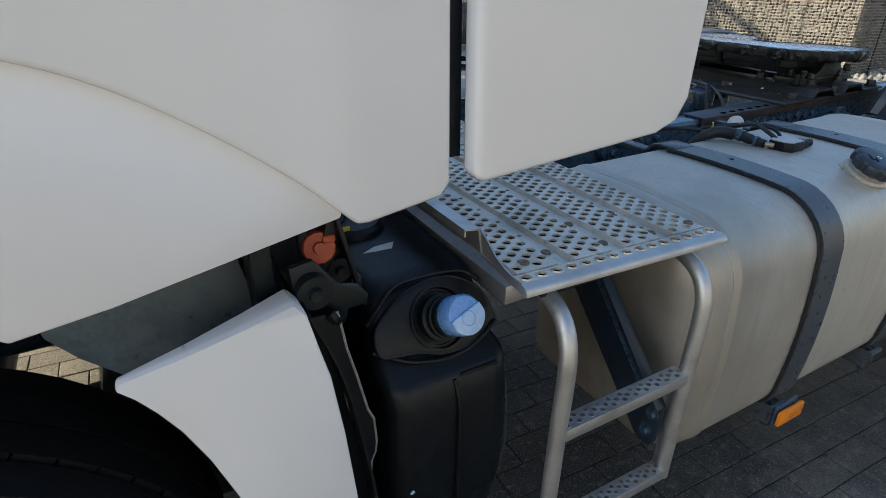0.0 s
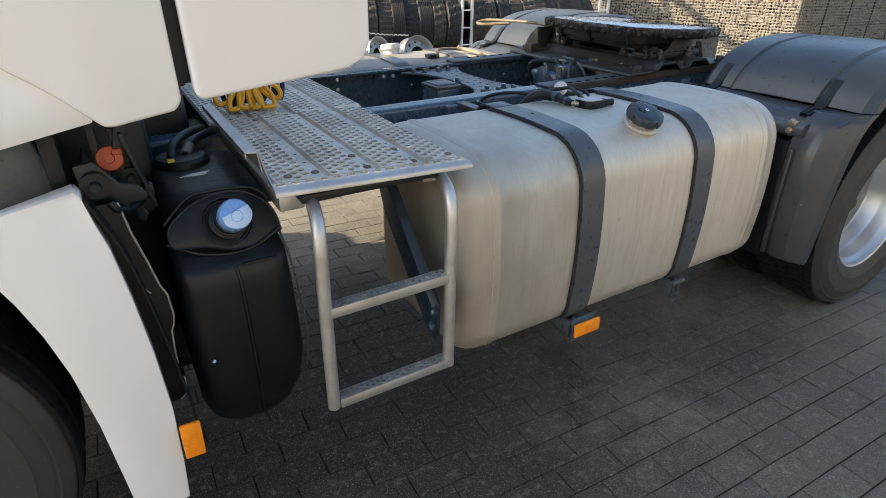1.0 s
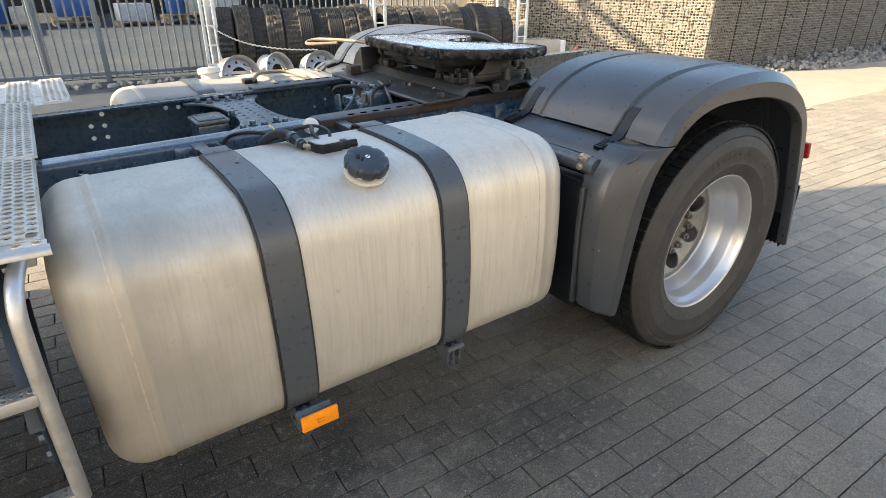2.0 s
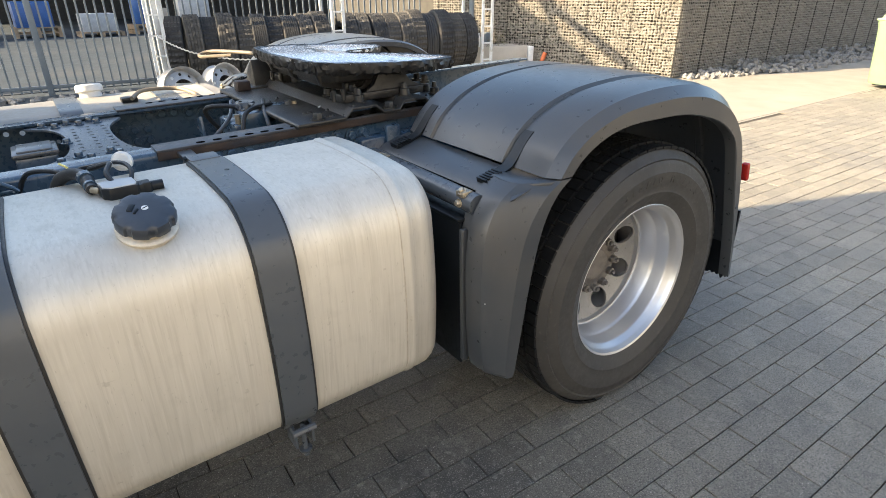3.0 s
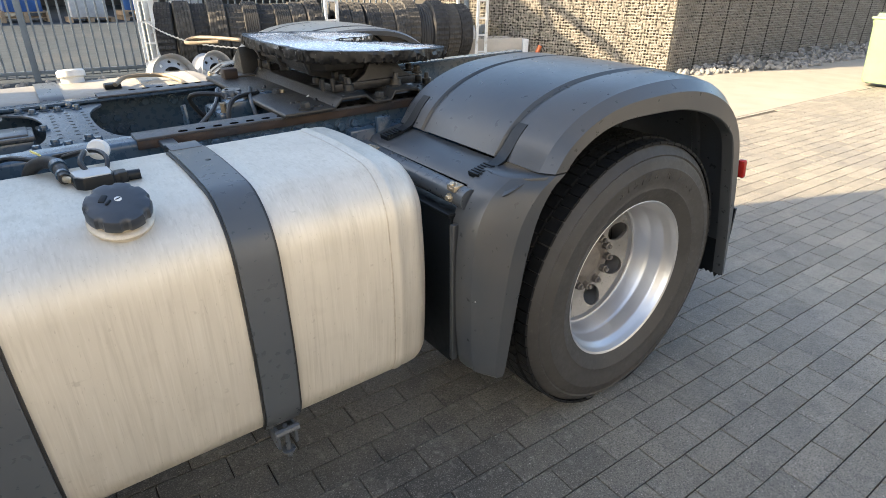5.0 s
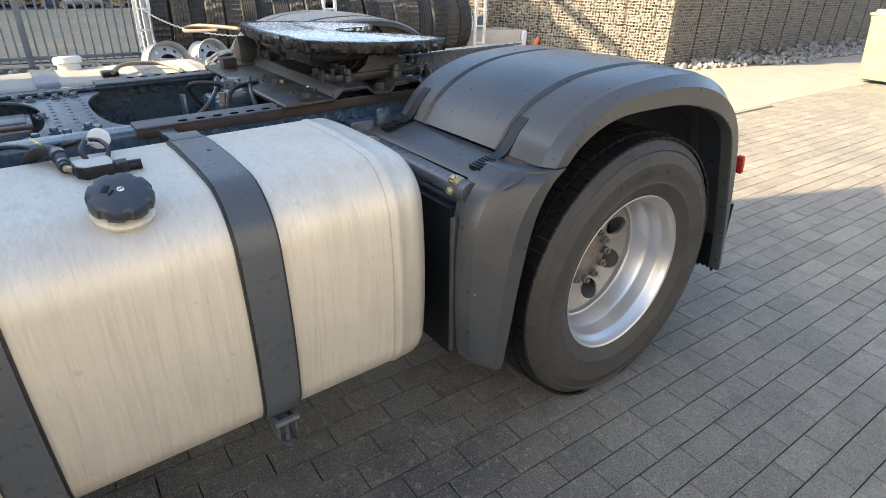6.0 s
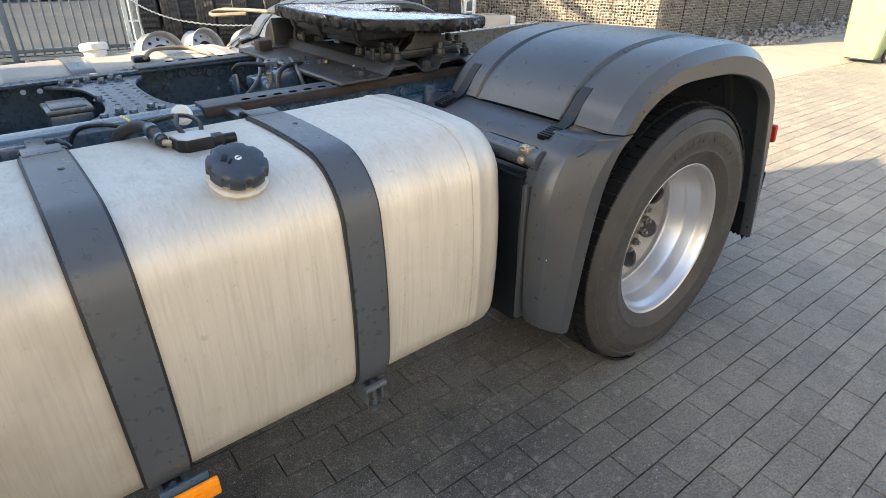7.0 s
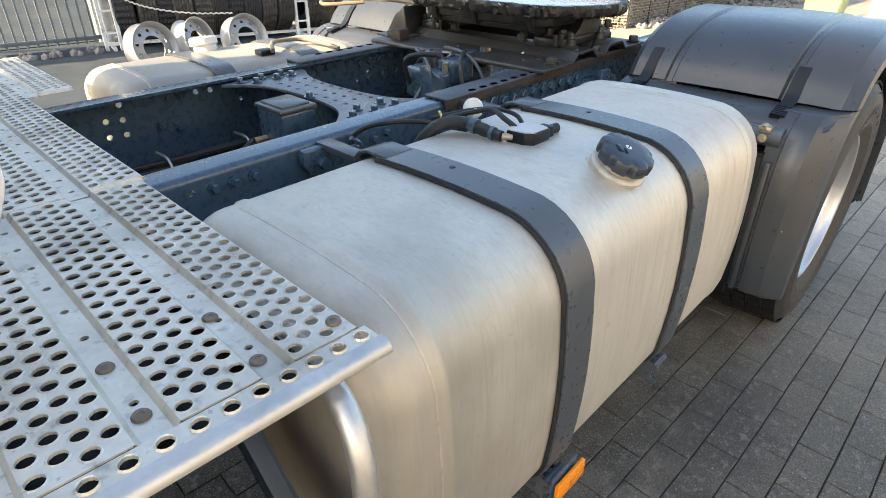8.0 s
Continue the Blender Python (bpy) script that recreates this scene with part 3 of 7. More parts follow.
def rails():
    for near in (True, False):
        def side(bm):
            return bm if near else mirrored(bm)
        open_holes = [(-1.971, 0.892), (-1.972, 0.843), (-1.972, 0.794), (-2.024, 0.796), (-2.022, 0.847), (-1.719, 0.885), (-1.667, 0.882)] if not near else []
        small = [(-1.56, 0.83), (-1.02, 0.80), (-0.96, 0.83)] if not near else [(-2.115, 0.888), (-1.30, 0.85), (-0.90, 0.83), (-0.82, 0.84), (-0.74, 0.82)]
        holes = [(x, z, 0.0095) for x, z in open_holes] + [(x, z, 0.0075) for x, z in small]
        bm = web_plate(-3.6, 0.95, 0.668, 0.905, 0.865, 0.874, holes)
        for z, s in ((0.925, -1), (0.655, 1)):
            sec = [(0.865, z + s * 0.02)] + [(0.881 + dy, z + s * 0.016 + dz * -s) for dy, dz in [(-0.016 * math.cos(a), 0.016 * math.sin(a)) for a in (math.pi / 8 * k for k in range(5))]] + [(0.945, z), (0.945, z + s * 0.009), (0.885, z + s * 0.009), (0.874, z + s * 0.02)]
            add(bm, prism(sec, "x", -3.6, 0.95))
        rail = part("chassis_rail", side(bm), CHASSIS, truck, "blue-black steel chassis rail with rows of bolts")
        pts = [(-2.064, 0.885), (-2.015, 0.884), (-1.965, 0.885), (-1.608, 0.882), (-1.563, 0.889)] if near else [(-1.816, 0.885), (-1.771, 0.888), (-1.86, 0.80), (-1.80, 0.78)]
        pts += [(-1.212 + 0.05 * k, 0.882) for k in range(3)] + [(-1.05 + 0.055 * k, 0.872 - 0.004 * (k % 2)) for k in range(9)] + [(-0.95 + 0.08 * k, 0.80) for k in range(7)] + [(-1.33 + 0.05 * (k % 3), 0.83 - 0.05 * (k // 3)) for k in range(6)]
        for x, z in pts:
            r = 0.0175 if x > -1.36 else 0.0105 if near else 0.0145
            part("bolt", side(bolt((x, 0.865, z), (0, -1, 0), r, 0.016)), CHASSIS, rail)
            part("nut", side(bolt((x, 0.874, z), (0, 1, 0), r, 0.014)), CHASSIS, rail)
        # perforated angle iron on the rail
        x0, x1 = (-1.335, -0.12)
        iron = part("angle_iron", side(box(x0, x1, 0.852, 0.862, 0.900, 0.930, 0.002)), RUST, rail, "rusty perforated angle iron")
        part("angle_flange", side(box(x0, x1, 0.851, 0.945, 0.926, 0.934, 0.002)), WORNTOP, iron, "worn grey flange with slots")
        for k in range(20):
            x = -1.199 + 0.053 * k
            part("slot", side(prism([(x + dx, 0.8705 + dy) for dx, dy in arc(0.005, 0, 0.0095, -90, 90, 6) + arc(-0.005, 0, 0.0095, 90, 270, 6)], "z", 0.9335, 0.9352)), SLOTDARK, iron)


rails()


def strip(x0, x1, y0, y1, z, cols, pitch, r, seg, lip, drop, shift=True):
    """A band of a tread plate: columns of collared holes, each second column shifted by half a pitch."""
    verts, faces = [], []
    wx = (x1 - x0) / cols
    for c in range(cols):
        xa, xb = x0 + c * wx, x0 + (c + 1) * wx
        n = int((y1 - y0) / pitch)
        lead = (y1 - y0 - n * pitch) / 2
        if c % 2 and shift:
            n, lead = n - 1, lead + pitch / 2

        def quad(ya, yb):
            i = len(verts)
            verts.extend([(xa, ya, z), (xb, ya, z), (xb, yb, z), (xa, yb, z)])
            faces.append((i, i + 1, i + 2, i + 3))
        quad(y0, y0 + lead)
        quad(y1 - (y1 - y0 - lead - n * pitch), y1)
        for k in range(n):
            ya = y0 + lead + k * pitch
            cx, cy = (xa + xb) / 2, ya + pitch / 2
            i = len(verts)
            for q in range(seg):
                a = 2 * math.pi * (q + 0.5) / seg
                ca, sa = math.cos(a), math.sin(a)
                s = 1 / max(abs(ca), abs(sa))
                verts.append((cx + ca * s * wx / 2, cy + sa * s * pitch / 2, z))
                verts.append((cx + ca * r * 1.28, cy + sa * r * 1.28, z))
                verts.append((cx + ca * r * 1.1, cy + sa * r * 1.1, z + lip))
                verts.append((cx + ca * r, cy + sa * r, z + lip * 0.6))
                verts.append((cx + ca * r, cy + sa * r, z - drop))
            for q in range(seg):
                u, v = i + 5 * q, i + 5 * ((q + 1) % seg)
                for e in range(4):
                    faces.append((u + e, v + e, v + e + 1, u + e + 1))
            corners = len(verts)
            verts.extend([(xb, ya + pitch, z), (xa, ya + pitch, z), (xa, ya, z), (xb, ya, z)])
            for q in range(4):
                e = seg * q // 4 + seg // 8
                faces.append((i + 5 * (e - 1) if seg % 8 else i + 5 * (e - 1), corners + q, i + 5 * (e % seg)))
    return verts, faces


def tread_plate(name, x0, x1, y0, y1, z, seg, parent, label, bands=4, groove=0.03, cols=4, pitch=0.031, r=0.0088, flush=False):
    verts, faces = [], []

    def take(vf):
        n = len(verts)
        verts.extend(vf[0])
        faces.extend(tuple(i + n for i in f) for f in vf[1])
    w = (x1 - x0 - groove * (bands - 1)) / bands
    for b in range(bands):
        xa = x0 + b * (w + groove)
        take(strip(xa + 0.006, xa + w - 0.006, y0 if flush else y0 + 0.004, y1 - 0.004, z, cols, pitch, r, seg, 0.0013, 0.003))
        d = 0.009
        for u, v in ((xa + 0.006, xa), (xa + w - 0.006, xa + w)):
            take(([(u, y0, z), (u, y1, z), (v, y1, z - d), (v, y0, z - d)], [(0, 1, 2, 3)]))
        for u, v in ((y1 - 0.004, y1),) if flush else ((y0 + 0.004, y0), (y1 - 0.004, y1)):
            take(([(xa + 0.006, u, z), (xa + w - 0.006, u, z), (xa + w, v, z - d), (xa, v, z - d)], [(0, 1, 2, 3)]))
        if b < bands - 1:
            take(strip(xa + w, xa + w + groove, y0, y1, z - d, 1, 0.075, 0.005, 8, 0.0005, 0.004))
    bm = bmesh.new()
    vs = [bm.verts.new(v) for v in verts]
    for f in faces:
        p = [Vector(verts[i]) for i in f]
        if (p[1] - p[0]).cross(p[-1] - p[0]).z < -1e-9:
            f = f[::-1]
        try:
            bm.faces.new([vs[i] for i in f])
        except ValueError:
            pass
    ob = part(name, bm, PLATE, parent, label, 0, False)
    solid = ob.modifiers.new("thickness", "SOLIDIFY")
    solid.thickness, solid.offset = 0.0025, -1
    return ob


def catwalk():
    walk_ob = part("catwalk", add(box(-2.68, -2.62, 0.20, 2.40, 0.895, 0.935, 0.004), box(-2.30, -2.24, 0.20, 2.40, 0.895, 0.935, 0.004)), GALV, truck, "catwalk of perforated aluminium tread plates behind the cab")
    tread_plate("tread_plate", -2.695, -2.212, 0.158, 0.815, 0.962, 12, walk_ob, "worn perforated aluminium tread plate", r=0.0085, flush=True)
    tread_plate("tread_plate", -2.715, -2.205, 0.824, 1.735, 0.970, 8, walk_ob, "worn perforated aluminium tread plate")
    tread_plate("tread_plate", -2.70, -2.06, 1.75, 2.42, 0.955, 8, walk_ob, "worn perforated aluminium tread plate", bands=5)
    # front edge: a strip with one row of collared holes and a rolled nose
    v, f = strip(-2.70, -2.208, 0.126, 0.156, 0.9605, 15, 0.03, 0.0085, 12, 0.0028, 0.003, False)
    bm = bmesh.new()
    vs = [bm.verts.new(p) for p in v]
    for q in f:
        try:
            bm.faces.new([vs[i] for i in q])
        except ValueError:
            pass
    part("edge_strip", bm, PLATE, walk_ob, "", 0)
    nose = prism([(0.128, 0.9610), (0.119, 0.9595), (0.113, 0.9560), (0.109, 0.950), (0.109, 0.944), (0.113, 0.942), (0.1145, 0.948), (0.119, 0.9525), (0.128, 0.9535)], "x", -2.704, -2.204)
    part("rolled_edge", nose, GALV, walk_ob, "smooth bright rolled plate edge")
    side = shell([[(-2.692, 0.262, 0.980), (-2.692, 0.55, 0.980), (-2.692, 0.82, 0.980)], [(-2.697, 0.265, 1.028), (-2.697, 0.55, 1.029), (-2.697, 0.82, 1.030)], [(-2.724, 0.272, 1.028), (-2.724, 0.55, 1.029), (-2.724, 0.82, 1.030)], [(-2.725, 0.272, 1.014), (-2.725, 0.55, 1.015), (-2.725, 0.82, 1.016)]], 0.003)
    part("side_flange", side, GALV, walk_ob, "bent metal flange along the plate")
    gus = shell([[(-2.697, 0.266, 1.028), (-2.692, 0.266, 0.972)], [(-2.697, 0.240, 1.014), (-2.693, 0.240, 0.970)], [(-2.698, 0.212, 0.996), (-2.694, 0.212, 0.968)], [(-2.699, 0.180, 0.986), (-2.696, 0.180, 0.966)], [(-2.702, 0.118, 0.979), (-2.702, 0.118, 0.964)]], 0.003)
    part("flange_gusset", gus, GALV, walk_ob, "bent triangular end of the flange")
    screw = mat("rusty_screw_head", (0.17, 0.14, 0.11), 0.7, 0.2, vary=0.3, scale=60)
    for x, y, z in ((-2.232, 0.185, 0.9635), (-2.655, 0.185, 0.9635), (-2.582, 0.215, 0.9545), (-2.455, 0.20, 0.9545), (-2.33, 0.195, 0.9545), (-2.582, 0.78, 0.9545), (-2.33, 0.31, 0.9545), (-2.455, 0.30, 0.9545)):
        part("rusty_screw", lathe([(0, 0.0012), (0.0035, 0.0012), (0.004, 0.0026), (0.0085, 0.0022), (0.0100, 0.0002), (0.0100, -0.004), (0, -0.004)], Matrix.Translation((x, y, z)), 14), screw, walk_ob, "rusty screw head")
    part("plate_bearer", add(box(-2.64, -2.28, 0.15, 0.80, 0.925, 0.945, 0.004), box(-2.60, -2.50, 0.25, 0.40, 0.88, 0.93, 0.01)), ARMS, walk_ob)
    # the near plate lies a little higher towards the cab
    for ob in walk_ob.children:
        if ob.name.startswith(("side_flange", "flange_gusset", "plate_bearer")):
            continue
        for v in ob.data.vertices:
            if v.co.y < 0.8225:
                v.co.z += 0.005 + 0.019 * (-2.21 - v.co.x) / 0.49


catwalk()


def perforated_tread(x0, x1, y0, y1, z):
    v, f = strip(x0, x1, y0, y1, z, 22, 0.0165, 0.0052, 8, 0.0007, 0.008)
    bm = bmesh.new()
    vs = [bm.verts.new(p) for p in v]
    for q in f:
        try:
            bm.faces.new([vs[i] for i in q])
        except ValueError:
            pass
    bmesh.ops.recalc_face_normals(bm, faces=bm.faces)
    return bm


def ladder():
    def post(x):
        return tube([(x + 0.03, 0.26, 0.925), (x + 0.022, 0.17, 0.922), (x + 0.012, 0.11, 0.905), (x + 0.004, 0.078, 0.865), (x, 0.07, 0.80), (x - 0.004, 0.07, 0.68), (x - 0.010, 0.07, 0.386)], 0.0165, 14, 5)
    lad = part("step_ladder", post(-2.635), GALV, truck, "galvanised tubular step ladder under the catwalk")
    part("ladder_post", post(-2.290), GALV, lad)
    for z in (0.686, 0.408):
        part("rung", add(box(-2.63, -2.305, 0.056, 0.060, z - 0.024, z + 0.004, 0.0015), add(box(-2.63, -2.305, 0.090, 0.094, z - 0.024, z + 0.004, 0.0015), box(-2.63, -2.305, 0.060, 0.090, z - 0.012, z - 0.010))), GALV, lad)
        part("rung_tread", perforated_tread(-2.628, -2.307, 0.057, 0.093, z + 0.004), GALV, lad, "perforated anti-slip tread", 0)
    part("post_gusset", box(-2.297, -2.291, 0.06, 0.10, 0.40, 0.66, 0.002), GALV, lad)


ladder()


def loft(rows):
    """A closed skin over rings of points."""
    bm = bmesh.new()
    rings = [[bm.verts.new(p) for p in r] for r in rows]
    n = len(rings[0])
    for a, b in zip(rings, rings[1:]):
        for k in range(n):
            bm.faces.new((a[k], a[(k + 1) % n], b[(k + 1) % n], b[k]))
    bm.faces.new(rings[0][::-1])
    bm.faces.new(rings[-1])
    return bm


def fluid_tank():
    rows = []
    for z, xa, xb, ya, yb, r in ((0.292, -2.84, -2.79, 0.27, 0.52, 0.02), (0.305, -2.885, -2.745, 0.235, 0.58, 0.05), (0.345, -2.920, -2.703, 0.202, 0.63, 0.07), (0.41, -2.936, -2.678, 0.178, 0.65, 0.07), (0.50, -2.938, -2.668, 0.166, 0.66, 0.06), (0.62, -2.934, -2.672, 0.160, 0.66, 0.05), (0.735, -2.928, -2.677, 0.158, 0.66, 0.045), (0.765, -2.928, -2.679, 0.160, 0.66, 0.045), (0.795, -2.928, -2.680, 0.166, 0.66, 0.04), (0.812, -2.928, -2.681, 0.180, 0.66, 0.035), (0.824, -2.928, -2.682, 0.217, 0.66, 0.035), (0.880, -2.924, -2.686, 0.252, 0.655, 0.035), (0.922, -2.918, -2.692, 0.279, 0.65, 0.035), (0.936, -2.910, -2.698, 0.296, 0.645, 0.04), (0.943, -2.89, -2.72, 0.33, 0.63, 0.05)):
        ring = []
        for cx, cy, a0 in ((xa + r, ya + r, 180), (xb - r, ya + r, 270), (xb - r, yb - r, 0), (xa + r, yb - r, 90)):
            ring += [(x, y, z) for x, y in arc(cx, cy, r, a0, a0 + 90, 6)]
        rows.append(ring)
    body = part("fluid_tank", loft(rows), BLACK, truck, "black moulded plastic fluid tank with a blue cap", 50)
    part("moulded_seam", tube([(-2.803, 0.168, 0.80), (-2.80, 0.154, 0.74), (-2.80, 0.156, 0.60), (-2.80, 0.164, 0.46), (-2.80, 0.20, 0.345)], 0.004, 6, 4), BLACK, body)
    for x0, x1, dz in ((-2.895, -2.815, -0.004), (-2.79, -2.71, 0.004)):
        part("moulded_rib", move(box(x0, x1, 0.1685, 0.195, -0.004, 0.004, 0.0035), pose(0, 0, 0.797 + dz, 0, 0, 0)), BLACK, body)
    axis = Vector((0.075, -0.85, 0.52)).normalized()
    at = Vector((-2.794, 0.240, 0.884))
    e1 = Vector((0, 0, 1)).cross(axis).normalized()
    cm = Matrix((e1, axis.cross(e1), axis)).transposed().to_4x4()
    cm.translation = at
    # an arched face between two moulded seams, with the round filler well in it
    arch = smooth_path([(p[0], p[1], 0) for p in ((0.114, -0.047), (0.112, -0.008), (0.097, 0.028), (0.058, 0.060), (0.012, 0.070), (-0.050, 0.061), (-0.098, 0.037), (-0.126, 0.010), (-0.127, -0.028), (-0.095, -0.038), (-0.055, -0.046), (-0.012, -0.063), (0.036, -0.066), (0.080, -0.056), (0.114, -0.047))], 5)[:-1]
    hump = [[tuple(cm @ Vector((p.x * f, p.y * f, h))) for p in arch] for f, h in ((0.97, -0.03), (1.0, -0.016), (1.0, -0.006), (0.985, -0.001), (0.95, 0.0))]
    for h, r in ((0.0, 0.0575), (-0.003, 0.0545), (-0.006, 0.053), (-0.006, 0.049), (-0.010, 0.048), (-0.0105, 0.030)):
        hump.append([tuple(cm @ Vector((r * p.x / p.length, r * p.y / p.length, h))) for p in arch])
    part("filler_collar", loft(hump), BLACK, body, "moulded arched face round the filler well", 40)
    part("moulded_seam", tube([cm @ Vector((p.x * 1.0, p.y * 1.0, -0.003)) for p in arch] + [cm @ Vector((arch[0].x, arch[0].y, -0.003))], 0.0032, 6), BLACK, body)
    ridge = [(-2.928, 0.232, 0.860), (-2.900, 0.222, 0.846), (-2.86, 0.212, 0.829), (-2.803, 0.206, 0.819), (-2.76, 0.207, 0.821), (-2.72, 0.214, 0.832), (-2.680, 0.226, 0.850)]
    part("moulded_seam", tube(ridge, 0.0045, 8, 5), BLACK, body, "wavy moulded seam under the filler")
    part("moulded_seam", tube([(-2.925, 0.262, 0.895), (-2.90, 0.270, 0.918), (-2.865, 0.286, 0.940), (-2.83, 0.292, 0.945), (-2.76, 0.290, 0.944), (-2.72, 0.284, 0.938), (-2.695, 0.27, 0.92)], 0.0045, 8, 5), BLACK, body)
    part("collar_ring", lathe([(0.0575, 0.0), (0.0585, 0.004), (0.055, 0.004), (0.0535, -0.004)], cm, 40), BLACK, body)
    part("filler_neck", lathe([(0.044, -0.045), (0.044, -0.012), (0.040, -0.010), (0.040, 0.008), (0.043, 0.010), (0.043, 0.018), (0.037, 0.020), (0.037, 0.030), (0.039, 0.031), (0.039, 0.036), (0.036, 0.037), (0.036, 0.050), (0, 0.050)], cm, 32), BLACK, body)
    cm = cm @ Matrix.Translation((0.004, 0, 0.015))
    part("blue_cap", lathe([(0.034, 0.030), (0.0355, 0.034), (0.0355, 0.066), (0.032, 0.072), (0.02, 0.073), (0, 0.073)], cm, 36), CAPBLUE, body, "pale blue plastic fluid cap")
    grip = prism(arc(0, 0, 0.0345, 200, 340, 12) + [(0.032, 0.006), (-0.032, 0.006)], "z", 0.072, 0.0785, 0.002)
    part("cap_grip", move(grip, cm @ pose(0, 0, 0, 0, 0, 16)), mat("pale_cap_grip", (0.42, 0.56, 0.78), 0.3, vary=0.05), body, "raised paler half of the cap")
    part("cap_badge", lathe([(0.0135, 0.0780), (0.0125, 0.0792), (0.0115, 0.0780)], cm @ Matrix.Translation((0, -0.006, 0)), 24), CAPBLUE, body)
    part("pump_flange", lathe([(0, 0.016), (0.06, 0.016), (0.07, 0.008), (0.072, -0.004)], Matrix.Translation((-2.835, 0.56, 0.945)), 32), BLACK, body)
    part("pipe", tube([(-2.86, 0.56, 0.955), (-2.845, 0.60, 0.980), (-2.80, 0.68, 0.985), (-2.74, 0.80, 0.965)], 0.012, 10, 5), HOSE, body)
    part("pipe", tube([(-2.82, 0.57, 0.955), (-2.80, 0.61, 0.978), (-2.75, 0.69, 0.975), (-2.70, 0.80, 0.955)], 0.011, 10, 5), HOSE, body)
    part("pipe_collar", tube([(-2.822, 0.572, 0.958), (-2.805, 0.60, 0.974)], 0.015, 10), HUB, body)
    part("tag", box(-2.872, -2.855, 0.508, 0.512, 0.960, 0.970, 0.001), mat("yellow_tag", (0.6, 0.5, 0.05), 0.5), body)
    part("torn_label", prism([(-2.86, 0.43), (-2.80, 0.425), (-2.785, 0.45), (-2.83, 0.447)], "z", 0.9425, 0.944), LIGHTGREY, body)
    part("splash", lathe([(0, 0.0015), (0.006, 0.0012), (0.007, 0)], Matrix.Translation((-2.895, 0.1655, 0.571)) @ pose(0, 0, 0, 90, 0, -25), 5), mat("blue_white_drip", (0.45, 0.55, 0.85), 0.5), body)
    part("tank_band", tube([(-2.684, 0.30, 0.87), (-2.672, 0.24, 0.80), (-2.662, 0.21, 0.70), (-2.655, 0.21, 0.52), (-2.665, 0.24, 0.40)], 0.003, 6, 4), STRAP, body)


fluid_tank()


def catmull2(points, steps=5):
    return [(p.x, p.z) for p in smooth_path([(x, 0, z) for x, z in points], steps)]


